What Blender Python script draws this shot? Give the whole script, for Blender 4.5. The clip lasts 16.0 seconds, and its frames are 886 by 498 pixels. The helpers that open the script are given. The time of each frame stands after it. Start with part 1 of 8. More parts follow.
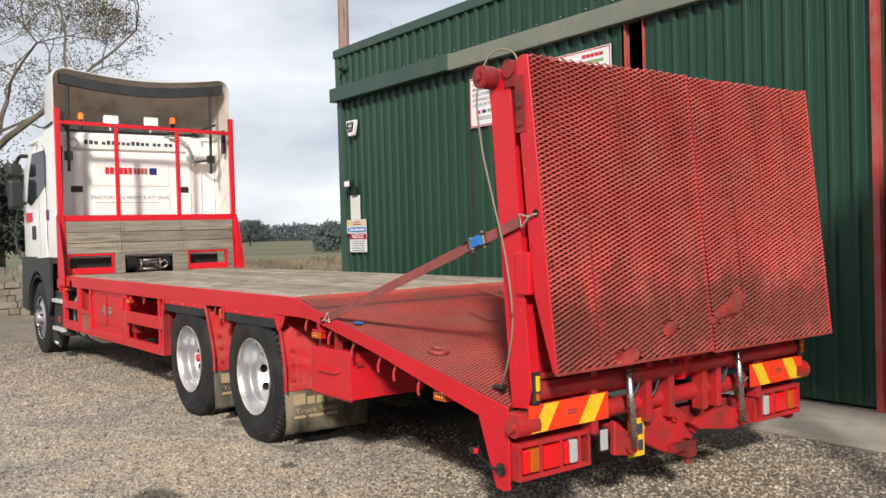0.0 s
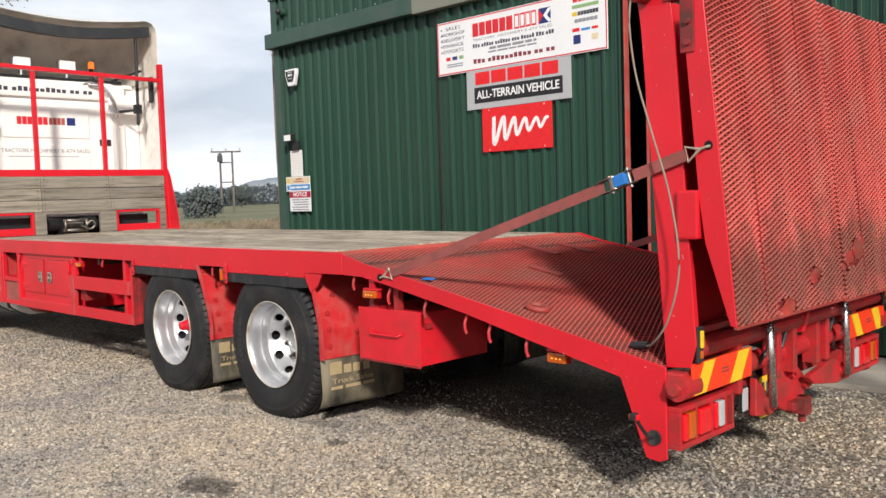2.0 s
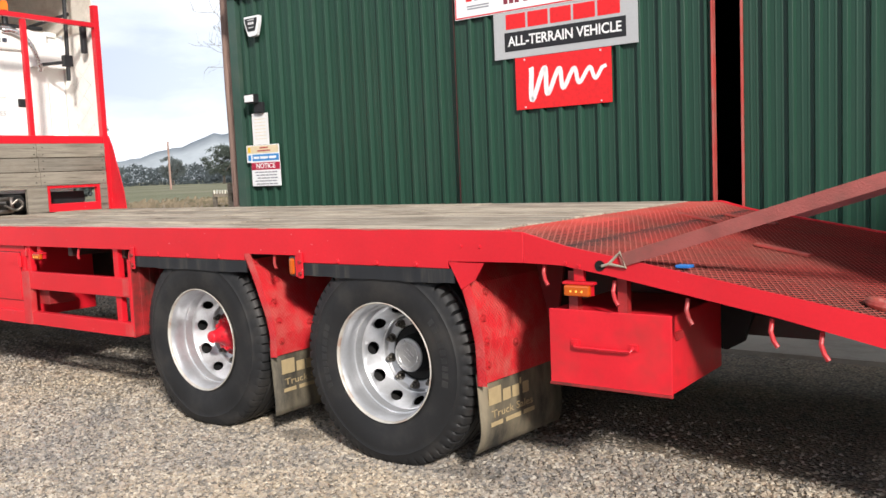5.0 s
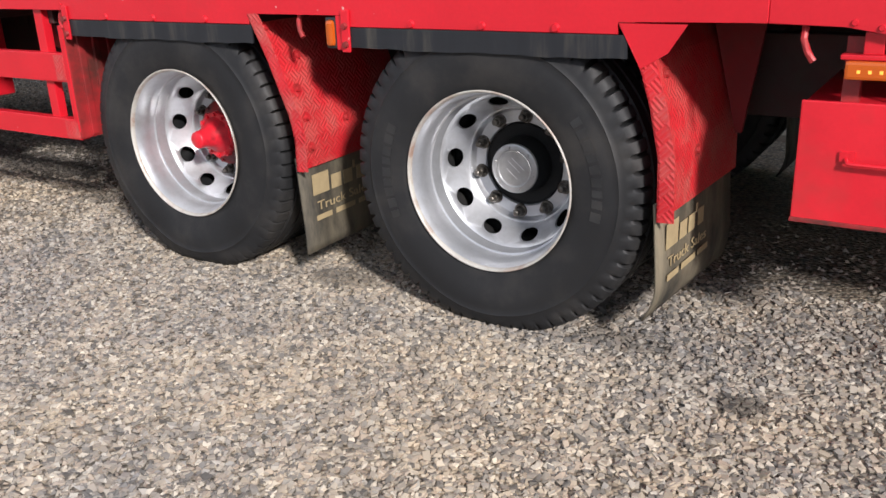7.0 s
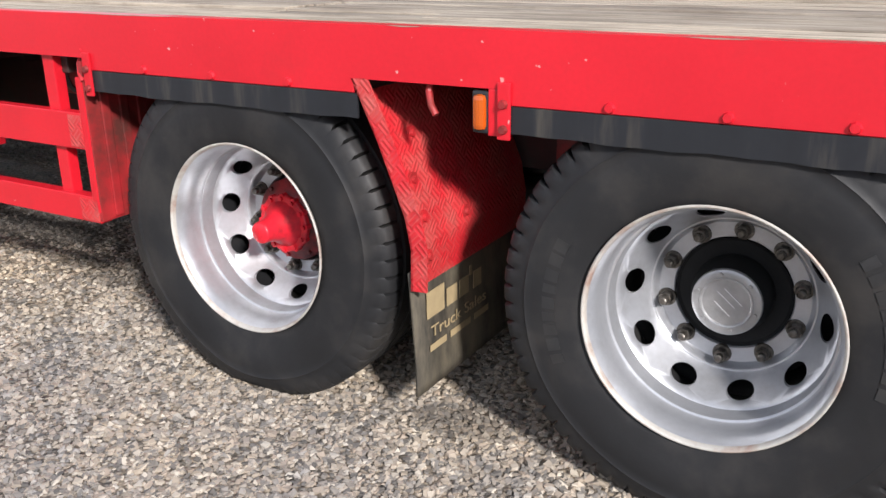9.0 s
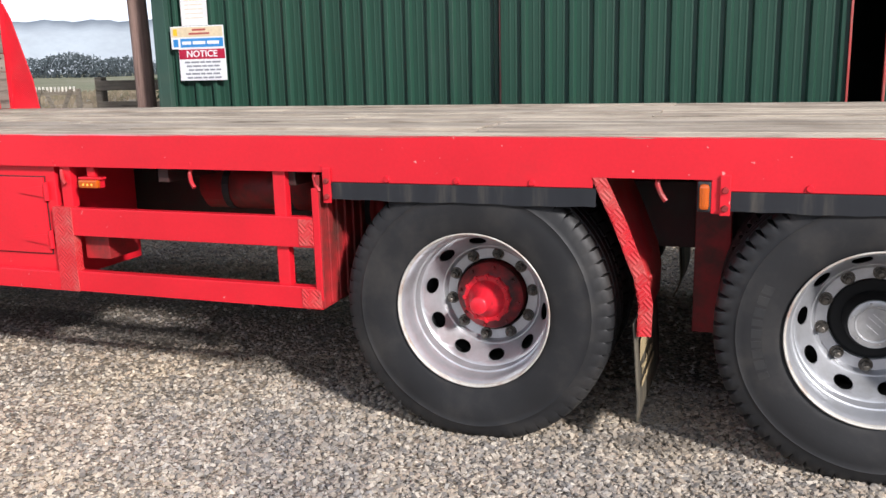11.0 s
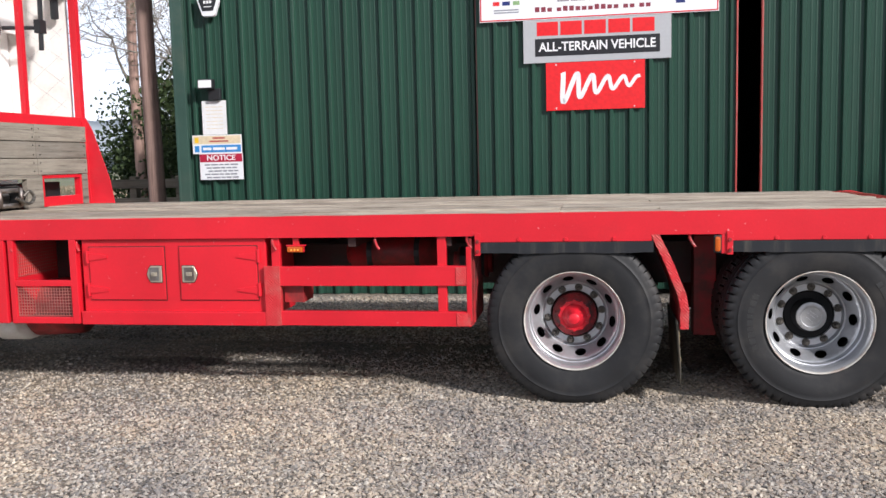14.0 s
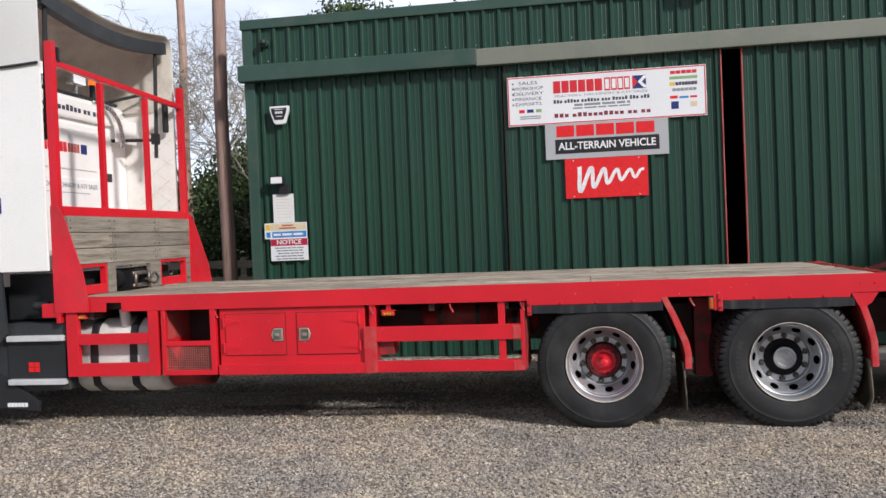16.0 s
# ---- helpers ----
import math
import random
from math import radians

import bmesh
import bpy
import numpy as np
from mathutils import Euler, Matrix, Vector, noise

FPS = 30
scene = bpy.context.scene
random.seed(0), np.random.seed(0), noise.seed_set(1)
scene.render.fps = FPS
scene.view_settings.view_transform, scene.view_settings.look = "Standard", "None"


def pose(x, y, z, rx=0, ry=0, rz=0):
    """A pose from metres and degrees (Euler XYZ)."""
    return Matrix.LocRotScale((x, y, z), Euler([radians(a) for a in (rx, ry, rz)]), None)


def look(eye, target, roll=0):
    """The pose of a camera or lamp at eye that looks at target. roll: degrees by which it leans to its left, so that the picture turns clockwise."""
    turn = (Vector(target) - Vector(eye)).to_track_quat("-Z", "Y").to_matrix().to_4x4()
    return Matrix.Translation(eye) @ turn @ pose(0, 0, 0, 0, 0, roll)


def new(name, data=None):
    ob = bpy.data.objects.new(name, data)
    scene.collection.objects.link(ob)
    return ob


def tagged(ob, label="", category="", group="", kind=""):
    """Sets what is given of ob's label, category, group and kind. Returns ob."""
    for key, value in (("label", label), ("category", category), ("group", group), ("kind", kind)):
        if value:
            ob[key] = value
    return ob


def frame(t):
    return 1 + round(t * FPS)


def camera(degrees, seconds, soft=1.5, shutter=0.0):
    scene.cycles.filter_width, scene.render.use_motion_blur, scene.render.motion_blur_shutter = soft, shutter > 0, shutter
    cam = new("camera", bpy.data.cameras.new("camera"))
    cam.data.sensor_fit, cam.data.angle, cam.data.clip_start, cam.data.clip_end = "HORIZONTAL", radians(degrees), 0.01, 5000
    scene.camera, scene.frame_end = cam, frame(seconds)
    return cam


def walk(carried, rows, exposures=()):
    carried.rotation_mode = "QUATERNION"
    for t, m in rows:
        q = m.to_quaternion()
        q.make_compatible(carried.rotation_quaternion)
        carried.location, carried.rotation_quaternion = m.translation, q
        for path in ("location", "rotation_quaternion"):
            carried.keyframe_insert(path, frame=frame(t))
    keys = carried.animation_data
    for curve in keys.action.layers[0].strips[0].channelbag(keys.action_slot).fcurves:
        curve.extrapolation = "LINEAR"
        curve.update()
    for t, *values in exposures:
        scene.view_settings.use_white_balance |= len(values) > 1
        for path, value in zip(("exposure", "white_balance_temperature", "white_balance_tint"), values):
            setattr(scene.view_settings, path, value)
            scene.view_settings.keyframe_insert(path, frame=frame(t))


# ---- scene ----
cam = camera(53.7, 16.0)
PATH = [
    (0, (6.373, -2.666, 1.574), (4.742, -1.508, 1.537), -1.6),
    (0.5, (6.121, -2.814, 1.547), (4.514, -1.625, 1.49), -1.5),
    (1, (5.813, -2.906, 1.504), (4.245, -1.668, 1.408), -1.3),
    (1.5, (5.433, -3.043, 1.488), (3.922, -1.738, 1.376), -1.4),
    (2, (5.08, -3.241, 1.482), (3.646, -1.853, 1.359), -1.8),
    (2.5, (4.688, -3.224, 1.452), (3.319, -1.77, 1.339), -1.9),
    (3, (4.291, -3.224, 1.444), (3.004, -1.698, 1.33), -1.7),
    (3.2, (4.114, -3.235, 1.449), (2.87, -1.674, 1.324), -1.9),
    (5.3, (2.55, -2.984, 1.406), (1.336, -1.409, 1.193), -2.6),
    (5.5, (2.388, -2.898, 1.386), (1.179, -1.325, 1.136), -2.6),
    (6, (2.024, -2.736, 1.359), (0.867, -1.152, 0.9745), -1.95),
    (6.5, (1.654, -2.54, 1.307), (0.572, -0.96, 0.731), -2.2),
    (7, (1.345, -2.288, 1.262), (0.303, -0.724, 0.578), -2.3),
    (7.5, (1.088, -2.105, 1.25), (0.07, -0.534, 0.538), -2.2),
    (8, (0.855, -1.979, 1.273), (-0.127, -0.393, 0.551), -2.0),
    (8.5, (0.632, -1.864, 1.305), (-0.334, -0.257, 0.602), -1.5),
    (9, (0.41, -1.81, 1.336), (-0.577, -0.202, 0.677), -0.8),
    (9.5, (0.113, -2.005, 1.322), (-0.827, -0.337, 0.741), -1.1),
    (10, (-0.084, -2.292, 1.348), (-0.93, -0.553, 0.839), -1.5),
    (10.2, (-0.143, -2.425, 1.368), (-0.945, -0.663, 0.873), -1.5),
    (12.3, (-0.752, -3.887, 1.418), (-1.354, -2.0, 1.142), -1.2),
    (12.5, (-0.803, -4.033, 1.417), (-1.375, -2.135, 1.15), -1.2),
    (13, (-0.932, -4.425, 1.437), (-1.451, -2.507, 1.209), -1.7),
    (13.5, (-1.135, -4.786, 1.453), (-1.565, -2.845, 1.239), -1.7),
    (14, (-1.219, -5.185, 1.474), (-1.588, -3.23, 1.271), -1.4),
    (14.5, (-1.334, -5.627, 1.489), (-1.673, -3.663, 1.326), -2.2),
    (15, (-1.359, -6.048, 1.514), (-1.715, -4.084, 1.393), -2.7),
    (15.5, (-1.328, -6.475, 1.546), (-1.717, -4.515, 1.48), -2.5),
    (16, (-1.363, -6.919, 1.545), (-1.731, -4.953, 1.517), -2.3),
]
walk(cam, [(t, look(eye, target, roll)) for t, eye, target, roll in PATH],
     [(0, 0.2, 6450, 11), (1.5, 0.22, 6400, 11), (3.2, 0.4, 6330, 11), (5.5, 0.5, 6250, 12), (6.2, 0.37, 6150, 13), (7.5, 0.44, 6000, 14), (10, 0.66, 5980, 14), (12.5, 0.52, 5960, 14), (14, 0.44, 5960, 14), (15, 0.24, 5980, 14), (16, 0.0, 6000, 13)])

# ---------------------------------------------------------------- light
SUN_EL, SUN_AZ = 28.8, -36.5          # degrees: height, and bearing from +x
world = bpy.data.worlds.new("sky")
scene.world = world
world.use_nodes = True
wn, wl = world.node_tree.nodes, world.node_tree.links
wn.clear()
w_out = wn.new("ShaderNodeOutputWorld")
w_bg = wn.new("ShaderNodeBackground")
w_sky = wn.new("ShaderNodeTexSky")
w_sky.sky_type, w_sky.sun_disc = "NISHITA", False
w_sky.sun_elevation, w_sky.sun_rotation = radians(SUN_EL), radians(90 - SUN_AZ)
w_sky.air_density, w_sky.dust_density = 1.0, 2.0
w_co = wn.new("ShaderNodeTexCoord")
w_map = wn.new("ShaderNodeMapping")
w_map.inputs["Scale"].default_value = (1.0, 1.0, 3.2)
w_noise = wn.new("ShaderNodeTexNoise")
w_noise.inputs["Scale"].default_value, w_noise.inputs["Detail"].default_value = 2.3, 7.0
w_noise.inputs["Roughness"].default_value = 0.55
w_ramp = wn.new("ShaderNodeValToRGB")
w_ramp.color_ramp.elements[0].position, w_ramp.color_ramp.elements[0].color = 0.36, (4.6, 5.0, 5.7, 1)
w_ramp.color_ramp.elements[1].position, w_ramp.color_ramp.elements[1].color = 0.64, (8.4, 8.6, 8.9, 1)
w_mix = wn.new("ShaderNodeMixRGB")
w_mix.inputs[0].default_value = 0.9
wl.new(w_co.outputs["Generated"], w_map.inputs["Vector"])
wl.new(w_map.outputs["Vector"], w_noise.inputs["Vector"])
wl.new(w_noise.outputs["Fac"], w_ramp.inputs["Fac"])
wl.new(w_sky.outputs["Color"], w_mix.inputs[1])
wl.new(w_ramp.outputs["Color"], w_mix.inputs[2])
# clouds brighter low down, greyer overhead
w_sep = wn.new("ShaderNodeSeparateXYZ")
w_low = wn.new("ShaderNodeValToRGB")
w_low.color_ramp.elements[0].position, w_low.color_ramp.elements[0].color = 0.05, (1.24, 1.24, 1.24, 1)
w_low.color_ramp.elements[1].position, w_low.color_ramp.elements[1].color = 0.75, (0.92, 0.92, 0.92, 1)
w_mul = wn.new("ShaderNodeMixRGB")
w_mul.blend_type = "MULTIPLY"
w_mul.inputs[0].default_value = 1.0
wl.new(w_co.outputs["Generated"], w_sep.inputs[0])
wl.new(w_sep.outputs["Z"], w_low.inputs["Fac"])
wl.new(w_mix.outputs["Color"], w_mul.inputs[1])
wl.new(w_low.outputs["Color"], w_mul.inputs[2])
w_side = wn.new("ShaderNodeValToRGB")
w_side.color_ramp.elements[0].position, w_side.color_ramp.elements[0].color = 0.1, (0.92, 0.92, 0.93, 1)
w_side.color_ramp.elements[1].position, w_side.color_ramp.elements[1].color = 0.45, (1.08, 1.08, 1.07, 1)
w_side.color_ramp.elements.new(0.8).color = (1.6, 1.59, 1.57, 1)
w_thin = wn.new("ShaderNodeMixRGB")
w_thin.blend_type = "MULTIPLY"
w_thin.inputs[0].default_value = 1.0
wl.new(w_sep.outputs["Y"], w_side.inputs["Fac"])
wl.new(w_mul.outputs["Color"], w_thin.inputs[1])
wl.new(w_side.outputs["Color"], w_thin.inputs[2])
wl.new(w_thin.outputs["Color"], w_bg.inputs["Color"])
wl.new(w_bg.outputs["Background"], w_out.inputs["Surface"])
w_bg.inputs["Strength"].default_value = 0.084

sun = new("sun", bpy.data.lights.new("sun", "SUN"))
sun.data.energy, sun.data.angle, sun.data.color = 3.95, radians(5.5), (1.0, 0.93, 0.83)
sun_way = Vector((math.cos(radians(SUN_EL)) * math.cos(radians(SUN_AZ)), math.cos(radians(SUN_EL)) * math.sin(radians(SUN_AZ)), math.sin(radians(SUN_EL))))
sun.matrix_world = look(sun_way * 60, (0, 0, 0))

# ---------------------------------------------------------------- materials


def shader(name):
    m = bpy.data.materials.new(name)
    m.use_nodes = True
    n, l = m.node_tree.nodes, m.node_tree.links
    return m, n, l, n["Principled BSDF"]


def noise_node(n, l, scale, detail=5.0, stretch=None, rough=0.55):
    co = n.new("ShaderNodeNewGeometry")
    tex = n.new("ShaderNodeTexNoise")
    tex.inputs["Scale"].default_value, tex.inputs["Detail"].default_value = scale, detail
    tex.inputs["Roughness"].default_value = rough
    src = co.outputs["Position"]
    if stretch:
        mp = n.new("ShaderNodeMapping")
        mp.inputs["Scale"].default_value = stretch
        l.new(src, mp.inputs["Vector"])
        src = mp.outputs["Vector"]
    l.new(src, tex.inputs["Vector"])
    return tex


def ramp_node(n, l, src, stops):
    r = n.new("ShaderNodeValToRGB")
    els = r.color_ramp.elements
    while len(els) < len(stops):
        els.new(0.5)
    for e, (p, c) in zip(els, stops):
        e.position, e.color = p, (*c, 1) if len(c) == 3 else c
    l.new(src, r.inputs["Fac"])
    return r


def mix_node(n, l, fac, a, b, mode="MIX"):
    m = n.new("ShaderNodeMixRGB")
    m.blend_type = mode
    for k, v in ((0, fac), (1, a), (2, b)):
        if isinstance(v, (int, float)):
            m.inputs[k].default_value = v
        elif isinstance(v, tuple):
            m.inputs[k].default_value = (*v, 1)
        else:
            l.new(v, m.inputs[k])
    return m.outputs["Color"]


def bump_node(n, l, bsdf, src, strength, dist=0.01):
    b = n.new("ShaderNodeBump")
    b.inputs["Strength"].default_value, b.inputs["Distance"].default_value = strength, dist
    l.new(src, b.inputs["Height"])
    l.new(b.outputs["Normal"], bsdf.inputs["Normal"])
    return b


def mat(name, col, rough=0.5, metal=0.0, var=0.25, scale=2.5, fine=45.0, bump=0.08, dirt=None, amount=0.0, dirt_scale=5.0, stretch=None, spec=0.5, coat=0.0):
    """Paint, rubber, metal: a base colour that varies at two scales, with patches of dirt and a fine relief."""
    m, n, l, b = shader(name)
    big, small = noise_node(n, l, scale, 4, stretch), noise_node(n, l, fine, 3)
    lo, hi = tuple(c * (1 - var) for c in col), tuple(min(1, c * (1 + var)) for c in col)
    base = ramp_node(n, l, big.outputs["Fac"], [(0.3, lo), (0.7, hi)]).outputs["Color"]
    speck = ramp_node(n, l, small.outputs["Fac"], [(0.3, (0.82,) * 3), (0.7, (1.12,) * 3)]).outputs["Color"]
    base = mix_node(n, l, 0.22, base, speck, "MULTIPLY")
    if dirt:
        d = noise_node(n, l, dirt_scale, 8, stretch, 0.65)
        f = ramp_node(n, l, d.outputs["Fac"], [(0.62 - amount * 0.4, (0, 0, 0)), (0.8 - amount * 0.25, (min(1, amount * 1.6),) * 3)])
        base = mix_node(n, l, f.outputs["Color"], base, dirt)
    l.new(base, b.inputs["Base Color"])
    rr = ramp_node(n, l, small.outputs["Fac"], [(0.2, (max(0, rough - 0.05),) * 3), (0.8, (min(1, rough + 0.06),) * 3)])
    l.new(rr.outputs["Color"], b.inputs["Roughness"])
    b.inputs["Metallic"].default_value = metal
    b.inputs["Specular IOR Level"].default_value = spec
    b.inputs["Coat Weight"].default_value = coat
    if bump:
        bump_node(n, l, b, small.outputs["Fac"], bump)
    return m


def chequer(name, col, dirt, amount):
    """Painted chequer plate: raised bars in two directions."""
    m = mat(name, col, 0.47, 0.0, 0.2, 3.0, 60, 0.0, dirt, amount, 9.0)
    n, l, b = m.node_tree.nodes, m.node_tree.links, m.node_tree.nodes["Principled BSDF"]
    geo = n.new("ShaderNodeNewGeometry")
    sep = n.new("ShaderNodeSeparateXYZ")
    l.new(geo.outputs["Position"], sep.inputs[0])

    def calc(op, p, q=None):
        k = n.new("ShaderNodeMath")
        k.operation = op
        for i, v in enumerate((p, q)):
            if isinstance(v, (int, float)):
                k.inputs[i].default_value = v
            elif v is not None:
                l.new(v, k.inputs[i])
        return k.outputs[0]

    flat = calc("ADD", sep.outputs["X"], sep.outputs["Y"])
    u, v = calc("ADD", flat, sep.outputs["Z"]), calc("SUBTRACT", flat, sep.outputs["Z"])
    cell = n.new("ShaderNodeCombineXYZ")
    l.new(u, cell.inputs[0]), l.new(v, cell.inputs[1])
    chk = n.new("ShaderNodeTexChecker")
    chk.inputs["Scale"].default_value = 19
    l.new(cell.outputs[0], chk.inputs["Vector"])
    wave = mix_node(n, l, chk.outputs["Fac"], calc("SINE", calc("MULTIPLY", u, 310)), calc("SINE", calc("MULTIPLY", v, 310)))
    bump_node(n, l, b, wave, 0.3, 0.004)
    tops = ramp_node(n, l, wave, [(0.62, (0, 0, 0)), (0.95, (1, 1, 1))]).outputs["Color"]
    rubbed = ramp_node(n, l, noise_node(n, l, 4.5, 5).outputs["Fac"], [(0.42, (0.08, 0.08, 0.08)), (0.66, (0.55, 0.55, 0.55))]).outputs["Color"]
    old = b.inputs["Base Color"].links[0].from_socket
    l.new(mix_node(n, l, mix_node(n, l, 1.0, tops, rubbed, "MULTIPLY"), old, (0.55, 0.11, 0.1)), b.inputs["Base Color"])
    return m


def wood(name, dark, light, stretch, mud=0.3):
    """Weathered boards: grain along one axis, each board of its own tone."""
    m, n, l, b = shader(name)
    grain = noise_node(n, l, 1.0, 8, stretch, 0.7)
    patch = noise_node(n, l, 1.7, 5)
    info = n.new("ShaderNodeObjectInfo")
    base = ramp_node(n, l, grain.outputs["Fac"], [(0.33, dark), (0.44, tuple(0.42 * a + 0.58 * c for a, c in zip(dark, light))), (0.6, light)]).outputs["Color"]
    tone = ramp_node(n, l, info.outputs["Random"], [(0, (0.72, 0.72, 0.72)), (1, (1.15, 1.13, 1.08))]).outputs["Color"]
    base = mix_node(n, l, 1.0, base, tone, "MULTIPLY")
    f = ramp_node(n, l, patch.outputs["Fac"], [(0.48, (0, 0, 0)), (0.72, (mud,) * 3)]).outputs["Color"]
    base = mix_node(n, l, f, base, (0.075, 0.052, 0.034))
    scuff = noise_node(n, l, 7.0, 6, tuple(0.35 if k < 5 else 1.0 for k in stretch), 0.7)
    f = ramp_node(n, l, scuff.outputs["Fac"], [(0.5, (0, 0, 0)), (0.66, (mud * 0.9,) * 3)]).outputs["Color"]
    base = mix_node(n, l, f, base, (0.11, 0.08, 0.055))
    l.new(base, b.inputs["Base Color"])
    b.inputs["Roughness"].default_value = 0.85
    b.inputs["Specular IOR Level"].default_value = 0.25
    bump_node(n, l, b, grain.outputs["Fac"], 0.5, 0.008)
    return m


def plain(name, col, rough=0.5, metal=0.0, spec=0.5):
    m, n, l, b = shader(name)
    t = noise_node(n, l, 30, 3)
    c = ramp_node(n, l, t.outputs["Fac"], [(0.3, tuple(x * 0.88 for x in col)), (0.7, tuple(min(1, x * 1.06) for x in col))])
    l.new(c.outputs["Color"], b.inputs["Base Color"])
    b.inputs["Roughness"].default_value, b.inputs["Metallic"].default_value = rough, metal
    b.inputs["Specular IOR Level"].default_value = spec
    return m


RED = (0.6, 0.012, 0.023)
M_red = mat("red_paint", RED, 0.34, 0, 0.1, 1.6, 80, 0.03, (0.3, 0.03, 0.028), 0.15, 3.0)
# stone chips down to the primer
_n, _l = M_red.node_tree.nodes, M_red.node_tree.links
_b = _n["Principled BSDF"]
_f = ramp_node(_n, _l, noise_node(_n, _l, 38.0, 2).outputs["Fac"], [(0.735, (0, 0, 0)), (0.755, (0.75,) * 3)])
_l.new(mix_node(_n, _l, _f.outputs["Color"], _b.inputs["Base Color"].links[0].from_socket, (0.62, 0.36, 0.33)), _b.inputs["Base Color"])
M_redold = mat("red_paint_worn", (0.34, 0.018, 0.021), 0.5, 0, 0.25, 4, 60, 0.1, (0.055, 0.025, 0.019), 0.55, 7)
M_redmid = mat("scuffed_red_paint", (0.47, 0.018, 0.024), 0.46, 0, 0.2, 5, 60, 0.06, (0.12, 0.045, 0.032), 0.45, 8)
M_redbox = mat("faded_red_paint", RED, 0.4, 0, 0.14, 3.5, 80, 0.05, (0.27, 0.04, 0.032), 0.3, 5)
M_redmesh = mat("red_mesh_paint", (0.3, 0.035, 0.028), 0.6, 0, 0.25, 6.0, 90, 0.1, (0.15, 0.07, 0.045), 0.45, 9)
M_deckmesh = mat("worn_deck_mesh", (0.52, 0.09, 0.076), 0.42, 0, 0.28, 1.5, 90, 0.05, (0.31, 0.145, 0.112), 0.45, 2.2)
# red paint darkened: the shade behind mesh and guard is in this colour
M_redback = mat("shaded_red_plate", (0.2, 0.012, 0.014), 0.7, 0, 0.3, 2, 60, 0.1, (0.09, 0.035, 0.025), 0.4, 3)
# near-black plate, so the gaps in the deck mesh read dark
M_deckback = mat("dark_deck_plate", (0.03, 0.01, 0.009), 0.85, 0, 0.4, 3, 60, 0.1, (0.03, 0.02, 0.015), 0.6, 4)
M_rampmesh = mat("muddy_ramp_mesh", (0.54, 0.115, 0.098), 0.38, 0, 0.18, 2.0, 90, 0.05, (0.5, 0.19, 0.15), 0.4, 3.5)
_n, _l = M_rampmesh.node_tree.nodes, M_rampmesh.node_tree.links
_b = _n["Principled BSDF"]
_geo, _sep, _mud = _n.new("ShaderNodeNewGeometry"), _n.new("ShaderNodeSeparateXYZ"), noise_node(_n, _l, 6.0, 8)
_l.new(_geo.outputs["Position"], _sep.inputs[0])
_add = _n.new("ShaderNodeMath")
_add.operation = "MULTIPLY_ADD"
_l.new(_mud.outputs["Fac"], _add.inputs[0])
_add.inputs[1].default_value = -0.75
_l.new(_sep.outputs["Z"], _add.inputs[2])
_f = ramp_node(_n, _l, _add.outputs[0], [(0.45, (0.35,) * 3), (0.6, (0.68,) * 3), (0.78, (0.65,) * 3), (0.98, (0, 0, 0))])
_old = _b.inputs["Base Color"].links[0].from_socket
_l.new(mix_node(_n, _l, _f.outputs["Color"], _old, (0.11, 0.064, 0.044)), _b.inputs["Base Color"])
M_chequer = chequer("red_chequer_plate", (0.56, 0.018, 0.025), (0.46, 0.115, 0.095), 0.44)
M_tread = chequer("clean_red_chequer_plate", (0.58, 0.013, 0.026), (0.3, 0.04, 0.035), 0.2)
M_chrome = mat("chrome", (0.75, 0.75, 0.75), 0.27, 1.0, 0.05, 5, 80, 0.0)
M_steel = mat("worn_steel", (0.3, 0.28, 0.26), 0.45, 0.9, 0.3, 8, 90, 0.1, (0.14, 0.07, 0.04), 0.5, 9)
M_rim = mat("silver_rim_paint", (0.53, 0.54, 0.56), 0.36, 0.68, 0.07, 5, 70, 0.02, (0.27, 0.255, 0.235), 0.3, 6)
M_rimlip = mat("chipped_rim_edge", (0.53, 0.51, 0.46), 0.5, 0.2, 0.1, 8, 70, 0.05, (0.26, 0.1, 0.045), 0.42, 12)
M_hubgrime = mat("greasy_red_flange", (0.26, 0.012, 0.014), 0.5, 0, 0.3, 12, 80, 0.05, (0.02, 0.012, 0.01), 0.6, 14)
M_hubred = mat("red_hub_paint", (0.66, 0.014, 0.028), 0.36, 0, 0.1, 6, 80, 0.03, (0.06, 0.014, 0.014), 0.36, 18)
M_nut = mat("worn_steel_nut", (0.16, 0.145, 0.125), 0.38, 0.75, 0.4, 60, 120, 0.06, (0.03, 0.026, 0.022), 0.5, 70)
M_hubblack = mat("greasy_black", (0.007, 0.007, 0.007), 0.7, 0, 0.3, 10, 60, 0.1, None, 0, 5, None, 0.3)
M_cap = mat("hub_cap", (0.42, 0.42, 0.42), 0.35, 0.6, 0.15, 20, 90, 0.1)
M_tyre = mat("tyre_rubber", (0.0165, 0.0168, 0.0178), 0.58, 0, 0.25, 4, 70, 0.05, (0.05, 0.045, 0.039), 0.38, 4, None, 0.36)
# a little paler than the tyre: light on the relief is in the colour
M_tyremark = mat("pale_tyre_marking", (0.02, 0.0203, 0.021), 0.5, 0, 0.4, 12, 80, 0.05, (0.04, 0.037, 0.033), 0.35, 8)
M_rubber = mat("black_rubber", (0.021, 0.0225, 0.026), 0.42, 0, 0.15, 5, 60, 0.02, (0.17, 0.145, 0.105), 0.22, 5, (2.5, 2.5, 0.25), 0.3)
M_flap = mat("mudflap_rubber", (0.036, 0.034, 0.03), 0.6, 0, 0.3, 4, 60, 0.08, (0.22, 0.185, 0.125), 0.6, 4, (1, 1, 0.4), 0.35)
